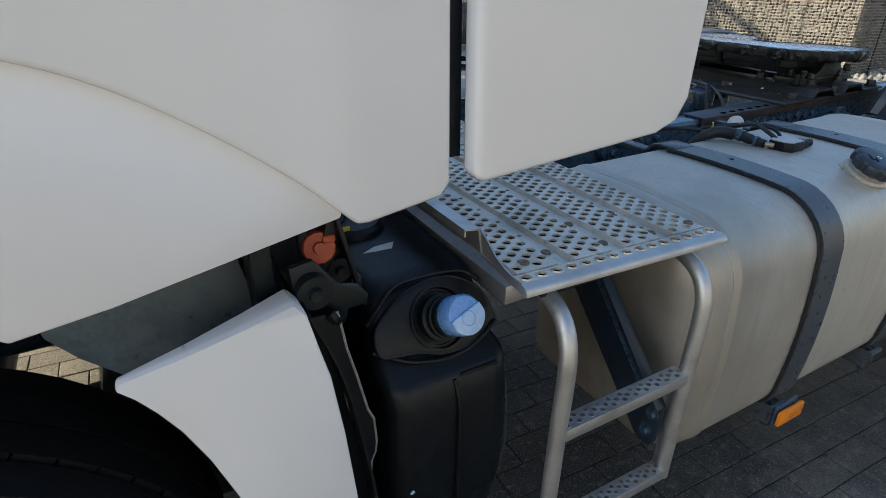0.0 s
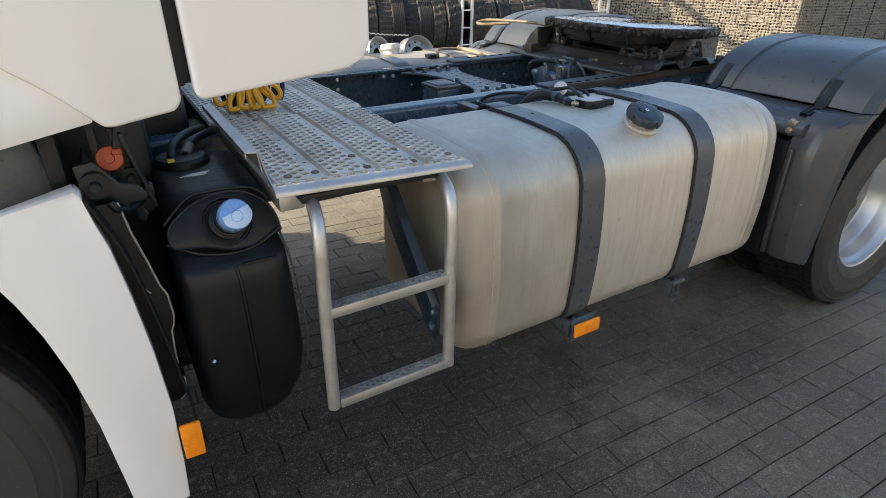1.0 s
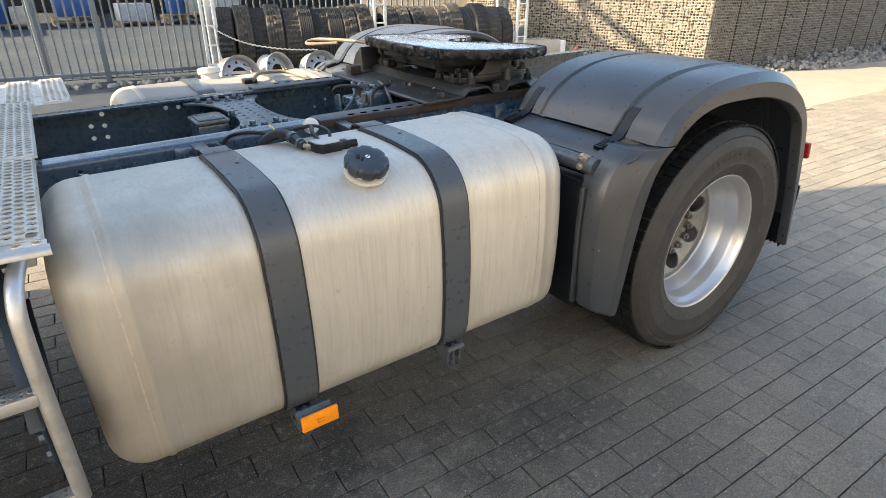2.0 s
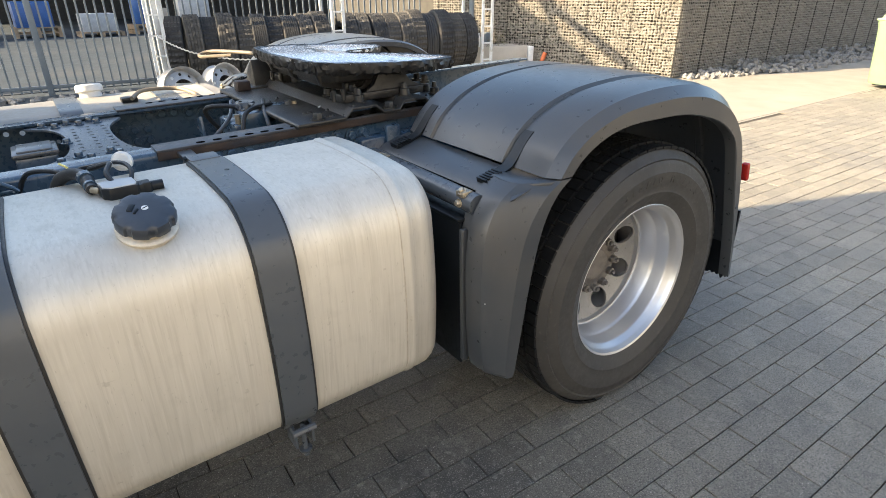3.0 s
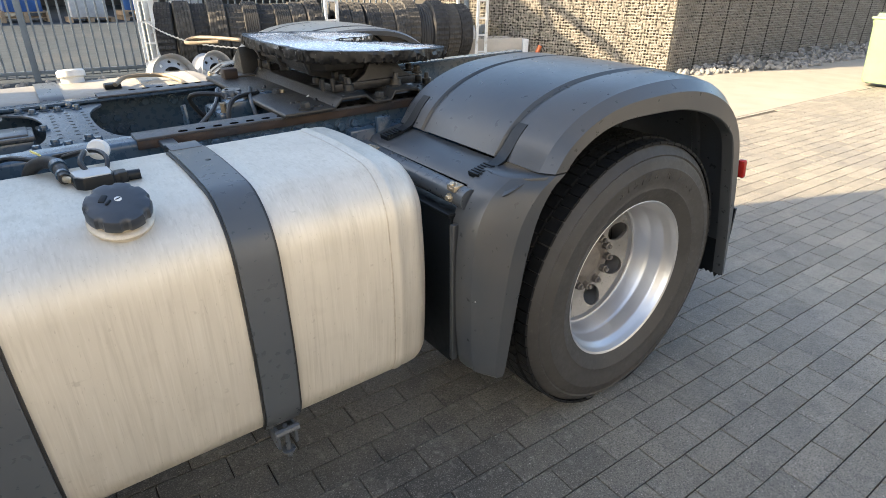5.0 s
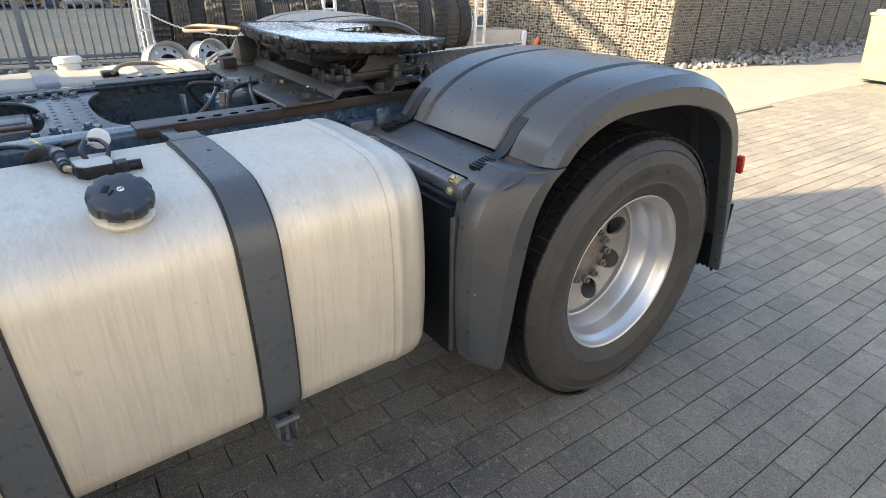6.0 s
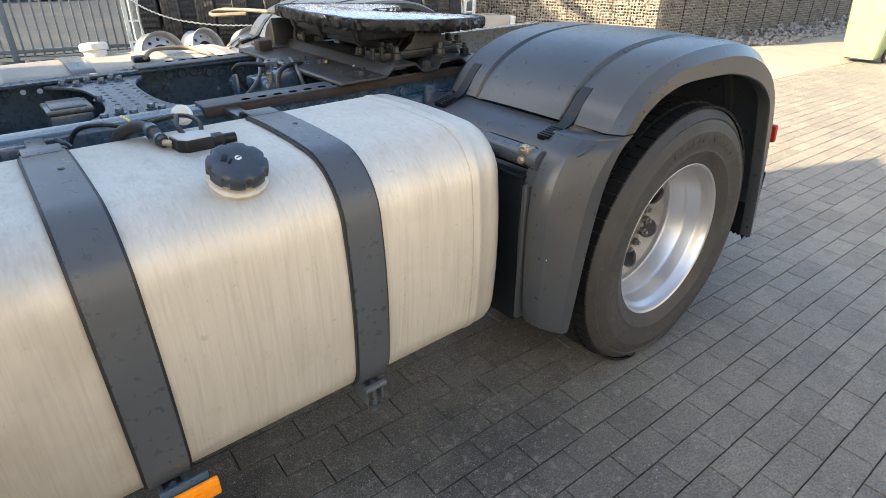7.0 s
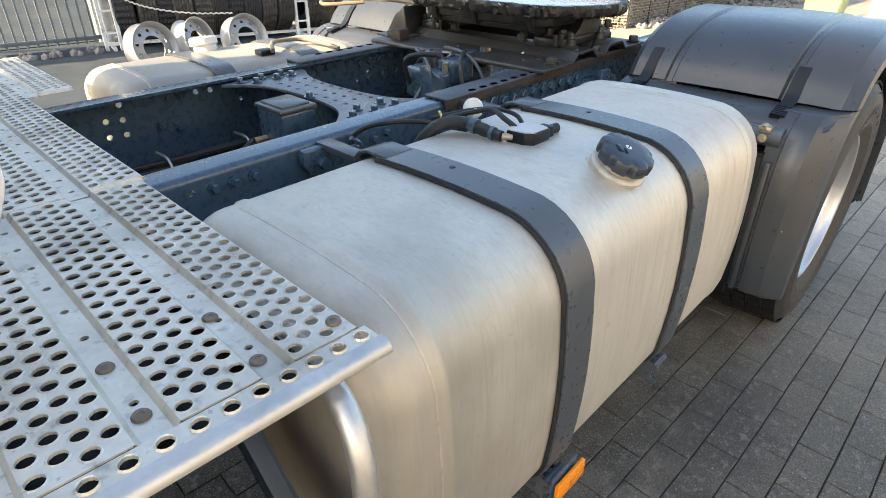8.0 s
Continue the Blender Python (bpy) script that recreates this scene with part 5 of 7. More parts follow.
def fifth_wheel():
    rng = random.Random(4)
    shape = [(-0.735, 1.62), (-0.76, 1.48), (-0.775, YC), (-0.76, 1.08), (-0.735, 0.94), (-0.62, 0.875), (-0.46, 0.85), (-0.30, 0.87), (-0.16, 0.925), (-0.13, 0.955), (-0.15, 1.05), (-0.26, 1.16), (-0.40, 1.22), (-0.44, YC), (-0.40, 1.34), (-0.26, 1.40), (-0.15, 1.51), (-0.13, 1.605), (-0.16, 1.635), (-0.30, 1.69), (-0.46, 1.71), (-0.62, 1.685)]
    fine = [(p.x, p.y) for p in smooth_path([(x, y, 0) for x, y in shape + shape[:1]], 5)][:-1]

    def tip(bm):
        for v in bm.verts:
            v.co.z += -0.055 * (v.co.x + 0.73)
        return bm
    top = part("fifth_wheel", tip(prism(fine, "z", 1.112, 1.126, 0.003)), TOPGREASE, truck, "greasy black fifth wheel coupling with a smeared top")
    mid = Vector((-0.45, YC))

    def ring(k, amp, z, wob):
        return [(mid.x + (x - mid.x) * k + rng.uniform(-amp, amp), mid.y + (y - mid.y) * k + rng.uniform(-amp, amp), z + rng.uniform(-wob, wob)) for x, y in dense]
    dense = []
    for a, b in zip(fine, fine[1:] + fine[:1]):
        dense += [(a[0] + (b[0] - a[0]) * q / 3, a[1] + (b[1] - a[1]) * q / 3) for q in range(3)]
    loops = [ring(0.955, 0.010, 1.1265, 0.0003), ring(0.975, 0.006, 1.129, 0.0015), ring(1.006, 0.004, 1.127, 0.002), ring(1.010, 0.004, 1.116, 0.003), ring(1.008, 0.004, 1.104, 0.003), ring(1.002, 0.005, 1.092, 0.004), ring(0.985, 0.006, 1.084, 0.005), ring(0.955, 0.006, 1.086, 0.004)]
    skirt = bmesh.new()
    vs = [[skirt.verts.new(p) for p in r] for r in loops]
    for a, b in zip(vs, vs[1:]):
        for k in range(len(a)):
            skirt.faces.new((a[k], a[(k + 1) % len(a)], b[(k + 1) % len(a)], b[k]))
    part("greasy_skirt", tip(skirt), GREASE, top, "ragged black grease round the edge", 25)
    part("casting", add(prism([(-0.70, 1.0), (-0.66, 0.95), (-0.25, 0.95), (-0.22, 1.05), (-0.40, 1.15), (-0.45, YC), (-0.40, 1.41), (-0.22, 1.51), (-0.25, 1.61), (-0.66, 1.61), (-0.70, 1.56)], "z", 1.045, 1.09, 0.008), box(-0.68, -0.52, 1.02, 1.54, 1.02, 1.06, 0.015)), GREASE, top)
    hat = [(-0.885, 0.930), (-0.88, 0.9365), (-0.70, 0.9365), (-0.668, 0.966), (-0.572, 0.966), (-0.537, 0.9365), (-0.470, 0.9365), (-0.448, 0.966), (-0.352, 0.966), (-0.32, 0.9365), (-0.16, 0.9365)]
    prof = hat + [(x, z + 0.011) for x, z in hat[::-1]]
    part("mounting_plate", prism(prof, "y", 0.822, 1.738, 0.003), DUSTPLATE, top, "dusty pressed mounting plate with two ridges")
    for y in (0.855, 1.705):
        for x in (-0.795, -0.50, -0.20):
            part("plate_bolt", bolt((x, y, 0.947), (0, 0, 1), 0.018, 0.026), DUSTPLATE, top)
    for x, y in ((-0.60, 0.905), (-0.61, 1.045), (-0.625, 1.115), (-0.605, 1.50), (-0.61, 1.60), (-0.62, 1.665), (-0.40, 0.90), (-0.20, 0.98), (-0.20, 1.05)):
        z = 0.977 if x > -0.67 and x < -0.35 else 0.947
        part("cone_nut", lathe([(0, 0.050), (0.008, 0.049), (0.012, 0.028), (0.019, 0.026), (0.021, 0.004), (0.028, 0.003), (0.028, -0.004)], Matrix.Translation((x, y, z)), 14), DUSTPLATE, top)
    for y in (0.97, 1.59):
        ped = prism([(-0.62, 0.998), (-0.56, 1.005), (-0.52, 1.03), (-0.495, 1.075), (-0.48, 1.10), (-0.40, 1.10), (-0.385, 1.07), (-0.36, 1.03), (-0.31, 1.005), (-0.25, 0.998)], "y", y - 0.05, y - 0.02, 0.008)
        add(ped, prism([(-0.58, 0.998), (-0.53, 1.02), (-0.47, 1.095), (-0.41, 1.095), (-0.35, 1.02), (-0.30, 0.998)], "y", y + 0.02, y + 0.05, 0.008))
        add(ped, box(-0.48, -0.40, y - 0.05, y + 0.05, 1.055, 1.10, 0.012))
        add(ped, box(-0.66, -0.30, y - 0.06, y + 0.06, 0.975, 1.006, 0.006))
        part("pedestal", ped, GREASE, top, "cast bearing pedestal")
        for x in (-0.605, -0.275):
            for d in (-0.03, 0.03):
                part("pedestal_bolt", bolt((x, y + d, 1.007), (0, 0, 1), 0.014, 0.028), GREASE, top)
        for x in (-0.64, -0.60, -0.55):
            part("stud", tube([(x - 0.06, y - 0.06, 0.99), (x - 0.06, y - 0.06, 1.03)], 0.009, 8), GREASE, top)
    for k in range(26):
        c = Vector((rng.uniform(-0.80, -0.20), rng.uniform(0.84, 1.05), 0.955))
        zz = 0.949 if not (-0.67 < c.x < -0.57 or -0.45 < c.x < -0.35) else 0.979
        part("grease_lump", lathe([(0, 0.006), (rng.uniform(0.004, 0.010), 0.003), (rng.uniform(0.010, 0.018), -0.012)], Matrix.Translation((c.x, c.y, zz)), 7), GREASE, top)
    for y in (1.02, 1.30, 1.52):
        part("casting_rib", prism([(-0.72, 1.085), (-0.70, 1.03), (-0.60, 1.005), (-0.50, 1.02), (-0.42, 1.06), (-0.40, 1.085)], "y", y - 0.015, y + 0.015, 0.006), GREASE, top)
    part("spring", tube([(-0.60 + 0.014 * math.cos(9 * k / 3.0), 1.06 + 0.004 * k, 1.03 + 0.014 * math.sin(9 * k / 3.0)) for k in range(60)], 0.004, 6), GREASE, top)
    part("locking_bar", tube([(-0.58, 1.05, 1.045), (-0.60, 1.62, 1.055)], 0.012, 8), GREASE, top)
    handle = [(-0.60, 1.62, 1.06), (-0.66, 1.85, 1.075), (-0.76, 2.08, 1.075), (-0.80, 2.14, 1.07), (-0.84, 2.15, 1.06), (-0.85, 2.10, 1.055), (-0.80, 2.02, 1.06), (-0.74, 1.95, 1.065)]
    part("release_handle", tube(handle, 0.009, 8, 5), mat("dusty_handle_steel", (0.13, 0.105, 0.075), 0.6, vary=0.2, scale=30), top, "dusty steel release handle")
    part("stop_block", box(-0.84, -0.78, 1.60, 1.66, 0.945, 0.99, 0.006), RUST, top)
    part("side_bracket", add(prism([(1.66, 0.95), (1.80, 0.95), (1.74, 1.03), (1.68, 1.07)], "x", -0.74, -0.60, 0.006), box(-0.80, -0.40, 1.62, 1.80, 0.945, 0.955, 0.003)), DUSTPLATE, top)


fifth_wheel()


def cross_member():
    """A pressed cross member with waisted top plate, the valve box before it, cables and brake valves."""
    outline = [(-1.66, 1.61), (-1.60, 1.615), (-1.38, 1.615), (-1.33, 1.60), (-1.375, 1.50), (-1.395, 1.38), (-1.39, 1.18), (-1.36, 1.05), (-1.30, 0.955), (-1.38, 0.945), (-1.62, 0.945), (-1.66, 0.96), (-1.575, 1.06), (-1.545, 1.18), (-1.545, 1.38), (-1.58, 1.52)]
    fine = [(p.x, p.y) for p in smooth_path([(x, y, 0) for x, y in outline + outline[:1]], 4)][:-1]
    cm = part("cross_member", prism(fine, "z", 0.900, 0.910, 0.002), mat("dusty_blue_steel", (0.10, 0.118, 0.14), 0.34, vary=0.12, scale=9, layers=(((0.12, 0.115, 0.105), 9, 0.5, 0.8, 0.6, ONE),)), truck, "pressed perforated cross member between the rails")
    part("web", box(-1.50, -1.44, 0.95, 1.61, 0.70, 0.90, 0.01), CHASSIS, cm)
    for x, y in ((-1.60, 1.585), (-1.52, 1.585), (-1.44, 1.585), (-1.56, 1.545), (-1.48, 1.545), (-1.42, 1.545), (-1.58, 0.985), (-1.50, 0.985), (-1.42, 0.985), (-1.53, 1.03), (-1.44, 1.03), (-1.545, 1.25)):
        part("bolt", bolt((x, y, 0.910), (0, 0, 1), 0.012, 0.018), CHASSIS, cm)
    for i in range(3):
        for k in range(8):
            part("hole", lathe([(0, 0.0006), (0.007, 0.0006), (0.007, -0.0004), (0, -0.0004)], Matrix.Translation((-1.51 + 0.05 * i, 1.11 + 0.052 * k + 0.02 * (i % 2), 0.9105)), 10), BLACK, cm)
    val = part("valve_box", box(-1.70, -1.58, 1.17, 1.31, 0.74, 0.90, 0.008), CHASSIS, truck, "blue-black valve box with a lid")
    part("valve_lid", add(box(-1.705, -1.575, 1.165, 1.315, 0.900, 0.916, 0.006), box(-1.69, -1.59, 1.18, 1.30, 0.914, 0.922, 0.004)), STRAP, val)
    for k in range(4):
        part("valve_fitting", tube([(-1.70, 1.19 + 0.03 * k, 0.79 + 0.02 * (k % 2)), (-1.74, 1.19 + 0.03 * k, 0.79 + 0.02 * (k % 2))], 0.010, 8), BRASS, val)
        part("valve_line", tube([(-1.74, 1.19 + 0.03 * k, 0.79 + 0.02 * (k % 2)), (-1.80, 1.22 + 0.03 * k, 0.77), (-1.95, 1.38 + 0.03 * k, 0.71), (-2.2, 1.46 + 0.025 * k, 0.69), (-2.7, 1.5 + 0.025 * k, 0.69)], 0.013, 8, 5), HOSE, val)
    rng = random.Random(8)
    bundle = part("cable_bundle", tube([(-3.0, 1.58, 0.70), (-2.0, 1.58, 0.70), (-1.2, 1.57, 0.69), (-0.5, 1.55, 0.68)], 0.022, 10, 6), HOSE, truck, "bundle of black cables along the rail")
    for k in range(9):
        part("cable", tube([(-2.9 + 0.6 * i, 1.53 + 0.012 * k % 0.07 + rng.uniform(-0.02, 0.02), 0.69 + 0.01 * (k % 3) + rng.uniform(-0.01, 0.02)) for i in range(5)], 0.007, 7, 5), HOSE, bundle)
    for k in range(5):
        part("cable_clip", tube([(-2.2 + 0.28 * k, 1.50, 0.68), (-2.2 + 0.28 * k, 1.53, 0.735), (-2.2 + 0.28 * k, 1.62, 0.735)], 0.005, 6, 3), GALV, bundle)
    br = part("brake_valve", add(box(-1.0, -0.72, 1.18, 1.40, 0.78, 0.90, 0.015), add(box(-0.97, -0.86, 1.16, 1.25, 0.86, 0.94, 0.01), box(-0.83, -0.74, 1.30, 1.42, 0.85, 0.93, 0.01))), CHASSIS, truck, "dusty cluster of brake valves between the rails")
    for k in range(12):
        x, y = rng.uniform(-1.0, -0.74), rng.uniform(1.18, 1.42)
        part("fitting", tube([(x, y, 0.89), (x, y, rng.uniform(0.93, 0.965))], rng.uniform(0.008, 0.016), 8), BRASS if k % 4 == 0 else STRAP, br)
    for k in range(9):
        a, b = Vector((rng.uniform(-1.0, -0.76), rng.uniform(1.18, 1.40), 0.93)), Vector((rng.uniform(-1.3, -0.6), rng.uniform(1.0, 1.55), rng.uniform(0.66, 0.80)))
        mid_p = a.lerp(b, 0.4) + Vector((rng.uniform(-0.12, 0.05), rng.uniform(-0.1, 0.1), rng.uniform(0.0, 0.09)))
        part("air_pipe", tube([a, a + Vector((rng.uniform(-0.05, 0.02), rng.uniform(-0.04, 0.04), 0.02)), mid_p, b], rng.uniform(0.005, 0.009), 8, 6), HOSE if k % 3 else STRAP, br)
    part("valve_body", lathe([(0, 0.06), (0.035, 0.06), (0.045, 0.045), (0.045, 0), (0, 0)], Matrix.Translation((-0.90, 1.33, 0.895)), 18), STRAP, br)
    part("valve_body", lathe([(0, 0.05), (0.028, 0.05), (0.036, 0.035), (0.036, 0), (0, 0)], Matrix.Translation((-0.80, 1.23, 0.90)), 18), CHASSIS, br)
    part("stay_plate", prism([(1.12, 0.80), (1.17, 0.80), (1.18, 0.95), (1.13, 0.96)], "x", -1.13, -1.12, 0.003), CHASSIS, br)
    part("valve_bracket", tube([(-0.72, 1.05, 0.90), (-0.70, 1.05, 0.945), (-0.62, 1.08, 0.945), (-0.60, 1.08, 0.90)], 0.007, 8, 3), LIGHTGREY, br)
    # parts on the outer face of the near rail
    con = part("rail_console", prism([(-1.845, 0.915), (-1.765, 0.915), (-1.75, 0.90), (-1.76, 0.86), (-1.79, 0.842), (-1.83, 0.85), (-1.85, 0.88)], "y", 0.835, 0.863, 0.006), CHASSIS, truck, "steel console bolted to the rail")
    part("console_bolt", bolt((-1.80, 0.835, 0.878), (0, -1, 0), 0.017, 0.022), CHASSIS, con)
    part("strap_end", tube([(-1.75, 0.83, 0.885), (-1.73, 0.815, 0.90), (-1.70, 0.80, 0.905), (-1.73, 0.80, 0.93)], 0.006, 8, 4), CHASSIS, con)
    part("trailing_arm", tube([(-0.62, 0.90, 0.74), (-0.50, 0.84, 0.72), (-0.30, 0.82, 0.66), (-0.05, 0.84, 0.55)], 0.028, 10, 4), CHASSIS, con)
    part("arm_bracket", add(box(-0.66, -0.40, 0.80, 0.864, 0.66, 0.86, 0.012), box(-0.56, -0.50, 0.78, 0.80, 0.60, 0.90, 0.006)), CHASSIS, con)
    for x, z in ((-0.62, 0.80), (-0.56, 0.75), (-0.50, 0.82), (-0.44, 0.78), (-0.60, 0.70), (-0.46, 0.70)):
        part("arm_bolt", bolt((x, 0.80, z), (0, -1, 0), 0.016, 0.022), CHASSIS, con)


cross_member()


# aluminium darkened to hold down the direct sun's glare, with brown stains over it
FARALU = mat("sun_dimmed_stained_aluminium", (0.29, 0.272, 0.24), 0.55, 0.35, vary=0.08, scale=6, layers=(((0.26, 0.235, 0.19), 5, 0.5, 0.75, 0.5, ONE), ((0.20, 0.17, 0.13), 40, 0.62, 0.72, 0.4, ONE)))
TANHOSE = mat("dusty_tan_hose", (0.20, 0.165, 0.115), 0.6, vary=0.1, scale=20)


def far_tank():
    sec = (1.915, 2.46, 0.28, 0.885)
    tank = part("far_fuel_tank", tank_shell(-1.885, -0.74, sec, (0.09, 0.10, 0.10, 0.1)), FARALU, truck, "second aluminium fuel tank in the sun")
    for x in (-1.52, -1.10):
        part("tank_strap", shell([[(x, y, z), (x + 0.09, y, z)] for y, z in rounded(*sec, (0.09, 0.10, 0.10, 0.1), -0.008)[19:44]], 0.005), STRAP, tank)
    cm = Matrix.Translation((-1.354, 2.36, 0.885)) @ pose(0, 0, 0, -12, 0, 0)
    part("filler_cap", lathe([(0.05, -0.01), (0.05, 0.02), (0.062, 0.025), (0.062, 0.05), (0.055, 0.058), (0, 0.06)], cm, 28), LIGHTGREY, tank, "pale filler cap")
    part("hose", tube([(-1.22, 2.0, 0.91), (-1.15, 2.1, 0.925), (-1.0, 2.12, 0.915), (-0.95, 2.0, 0.905), (-0.93, 1.92, 0.89)], 0.01, 8, 5), TANHOSE, tank, "dusty tan hose")
    part("weld_seam", shell([[(-1.775, y, z), (-1.769, y, z)] for y, z in rounded(*sec, (0.09, 0.10, 0.10, 0.1), -0.002)[19:44]], 0.003), WELD, tank)
    part("level_sensor", box(-1.26, -1.19, 2.03, 2.09, 0.885, 0.91, 0.006), BLACK, tank)


far_tank()

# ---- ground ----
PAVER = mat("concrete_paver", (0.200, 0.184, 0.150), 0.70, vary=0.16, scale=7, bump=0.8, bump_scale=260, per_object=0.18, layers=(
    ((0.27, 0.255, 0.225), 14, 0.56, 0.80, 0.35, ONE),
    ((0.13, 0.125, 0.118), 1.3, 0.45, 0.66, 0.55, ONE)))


def stained_or_shaded(m, spots, layers):
    """Spills of oil, trodden dirt and painted shade round given places, ragged by noise, then fine grit over all."""
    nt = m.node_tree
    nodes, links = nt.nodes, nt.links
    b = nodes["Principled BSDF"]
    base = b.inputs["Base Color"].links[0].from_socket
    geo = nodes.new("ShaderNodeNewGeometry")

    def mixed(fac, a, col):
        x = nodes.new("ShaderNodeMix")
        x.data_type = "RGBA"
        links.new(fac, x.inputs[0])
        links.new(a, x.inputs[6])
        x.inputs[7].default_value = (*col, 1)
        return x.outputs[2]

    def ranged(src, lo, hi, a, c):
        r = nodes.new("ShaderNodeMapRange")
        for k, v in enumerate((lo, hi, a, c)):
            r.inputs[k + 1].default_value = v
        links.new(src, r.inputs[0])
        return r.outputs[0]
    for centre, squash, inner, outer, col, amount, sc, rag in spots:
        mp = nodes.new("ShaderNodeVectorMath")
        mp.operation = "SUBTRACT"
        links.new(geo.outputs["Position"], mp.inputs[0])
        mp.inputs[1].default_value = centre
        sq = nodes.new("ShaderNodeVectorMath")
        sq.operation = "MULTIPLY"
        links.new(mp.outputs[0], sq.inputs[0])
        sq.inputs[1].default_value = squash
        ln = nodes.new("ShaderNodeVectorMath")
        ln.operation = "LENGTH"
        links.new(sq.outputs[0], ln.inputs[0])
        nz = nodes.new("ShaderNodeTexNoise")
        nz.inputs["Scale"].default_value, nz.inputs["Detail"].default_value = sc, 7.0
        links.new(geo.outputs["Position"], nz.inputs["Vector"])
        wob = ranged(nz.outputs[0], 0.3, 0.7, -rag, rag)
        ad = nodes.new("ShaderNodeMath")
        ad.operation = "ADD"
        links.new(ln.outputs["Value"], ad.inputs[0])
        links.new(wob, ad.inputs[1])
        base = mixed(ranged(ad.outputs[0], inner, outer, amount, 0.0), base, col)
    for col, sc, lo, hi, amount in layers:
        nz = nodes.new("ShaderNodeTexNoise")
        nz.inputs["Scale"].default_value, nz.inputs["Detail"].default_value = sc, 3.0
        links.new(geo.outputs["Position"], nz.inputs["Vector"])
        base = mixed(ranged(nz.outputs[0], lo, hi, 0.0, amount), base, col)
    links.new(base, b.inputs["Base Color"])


# the first two spots put the shade under catwalk and cab into the colour
stained_or_shaded(PAVER, (
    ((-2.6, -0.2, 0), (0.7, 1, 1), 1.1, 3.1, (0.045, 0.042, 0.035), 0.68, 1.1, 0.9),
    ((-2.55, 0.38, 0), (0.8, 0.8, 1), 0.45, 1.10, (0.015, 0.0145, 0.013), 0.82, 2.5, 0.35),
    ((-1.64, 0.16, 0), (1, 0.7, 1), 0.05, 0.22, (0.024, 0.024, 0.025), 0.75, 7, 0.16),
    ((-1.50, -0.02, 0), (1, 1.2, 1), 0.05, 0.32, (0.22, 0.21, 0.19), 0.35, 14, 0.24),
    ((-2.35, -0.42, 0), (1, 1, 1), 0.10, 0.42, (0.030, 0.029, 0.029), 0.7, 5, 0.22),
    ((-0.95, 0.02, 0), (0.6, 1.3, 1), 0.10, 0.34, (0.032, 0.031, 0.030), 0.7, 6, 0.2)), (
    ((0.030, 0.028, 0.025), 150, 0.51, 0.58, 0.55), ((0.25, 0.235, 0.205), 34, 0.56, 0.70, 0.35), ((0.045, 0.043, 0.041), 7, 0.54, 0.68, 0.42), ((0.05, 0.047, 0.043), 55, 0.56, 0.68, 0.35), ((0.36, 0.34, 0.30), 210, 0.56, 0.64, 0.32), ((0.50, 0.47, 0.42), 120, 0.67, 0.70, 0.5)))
# road dirt on the tank behind the front wheel
stained_or_shaded(ALU, (
    ((-2.22, 0.22, 0.86), (1, 0.8, 1), 0.05, 0.36, (0.36, 0.345, 0.30), 0.62, 5, 0.20),
    ((-2.12, 0.11, 0.45), (1, 1, 0.5), 0.10, 0.42, (0.34, 0.305, 0.245), 0.50, 7, 0.16),
    ((-2.24, 0.40, 0.50), (1.5, 1, 0.8), 0.05, 0.35, (0.26, 0.20, 0.135), 0.60, 6, 0.15)), ())
JOINT = mat("joint_sand", (0.040, 0.033, 0.025), 0.95, vary=0.25, scale=12, bump=0.4, bump_scale=200, layers=(((0.11, 0.09, 0.07), 5, 0.60, 0.72, 0.7, ONE),))
SLAB = mat("concrete_slab", (0.215, 0.198, 0.168), 0.85, vary=0.10, scale=3, bump=0.3, bump_scale=150, second=(0.24, 0.22, 0.19), mask_scale=1.2, mask_lo=0.55, mask_hi=0.75)
ASPHALT = mat("worn_asphalt", (0.036, 0.046, 0.058), 0.85, vary=0.18, scale=4, bump=0.5, bump_scale=120, second=(0.052, 0.058, 0.066), mask_scale=0.6, mask_lo=0.5, mask_hi=0.7)
ASPHALT.node_tree.nodes["Principled BSDF"].inputs["Specular IOR Level"].default_value = 0.15
put("ground", box(-300, 300, -300, 300, -0.5, -0.010), JOINT, "dark sand-filled joints between the pavers of the yard", "ground", kind="structure")
put("yard", box(-120, 5.2, 9.35, 140, -0.4, 0.012), ASPHALT, "worn grey asphalt yard behind the fence", "road", kind="structure")
put("concrete_strip", prism([(2.6, 2.30), (60, 2.10), (60, 12), (3.5, 12), (2.6, 9.3)], "z", -0.3, 0.002), SLAB, "pale concrete slab before the gabion wall", "pavement", kind="structure")
put("rear_yard", box(-60, 2.595, 4.16, 9.34, -0.3, 0.002), ASPHALT, "worn grey asphalt behind the truck", "road", kind="structure")
put("slab_gutter", prism([(2.6, 2.26), (60, 2.06), (60, 2.10), (2.6, 2.30)], "z", -0.3, -0.002), SLAB, "narrow expansion joint along the slab", "pavement", kind="structure")

TH = radians(-1.33)
LU, LV, V0 = 0.2135, 0.1071, -0.0431


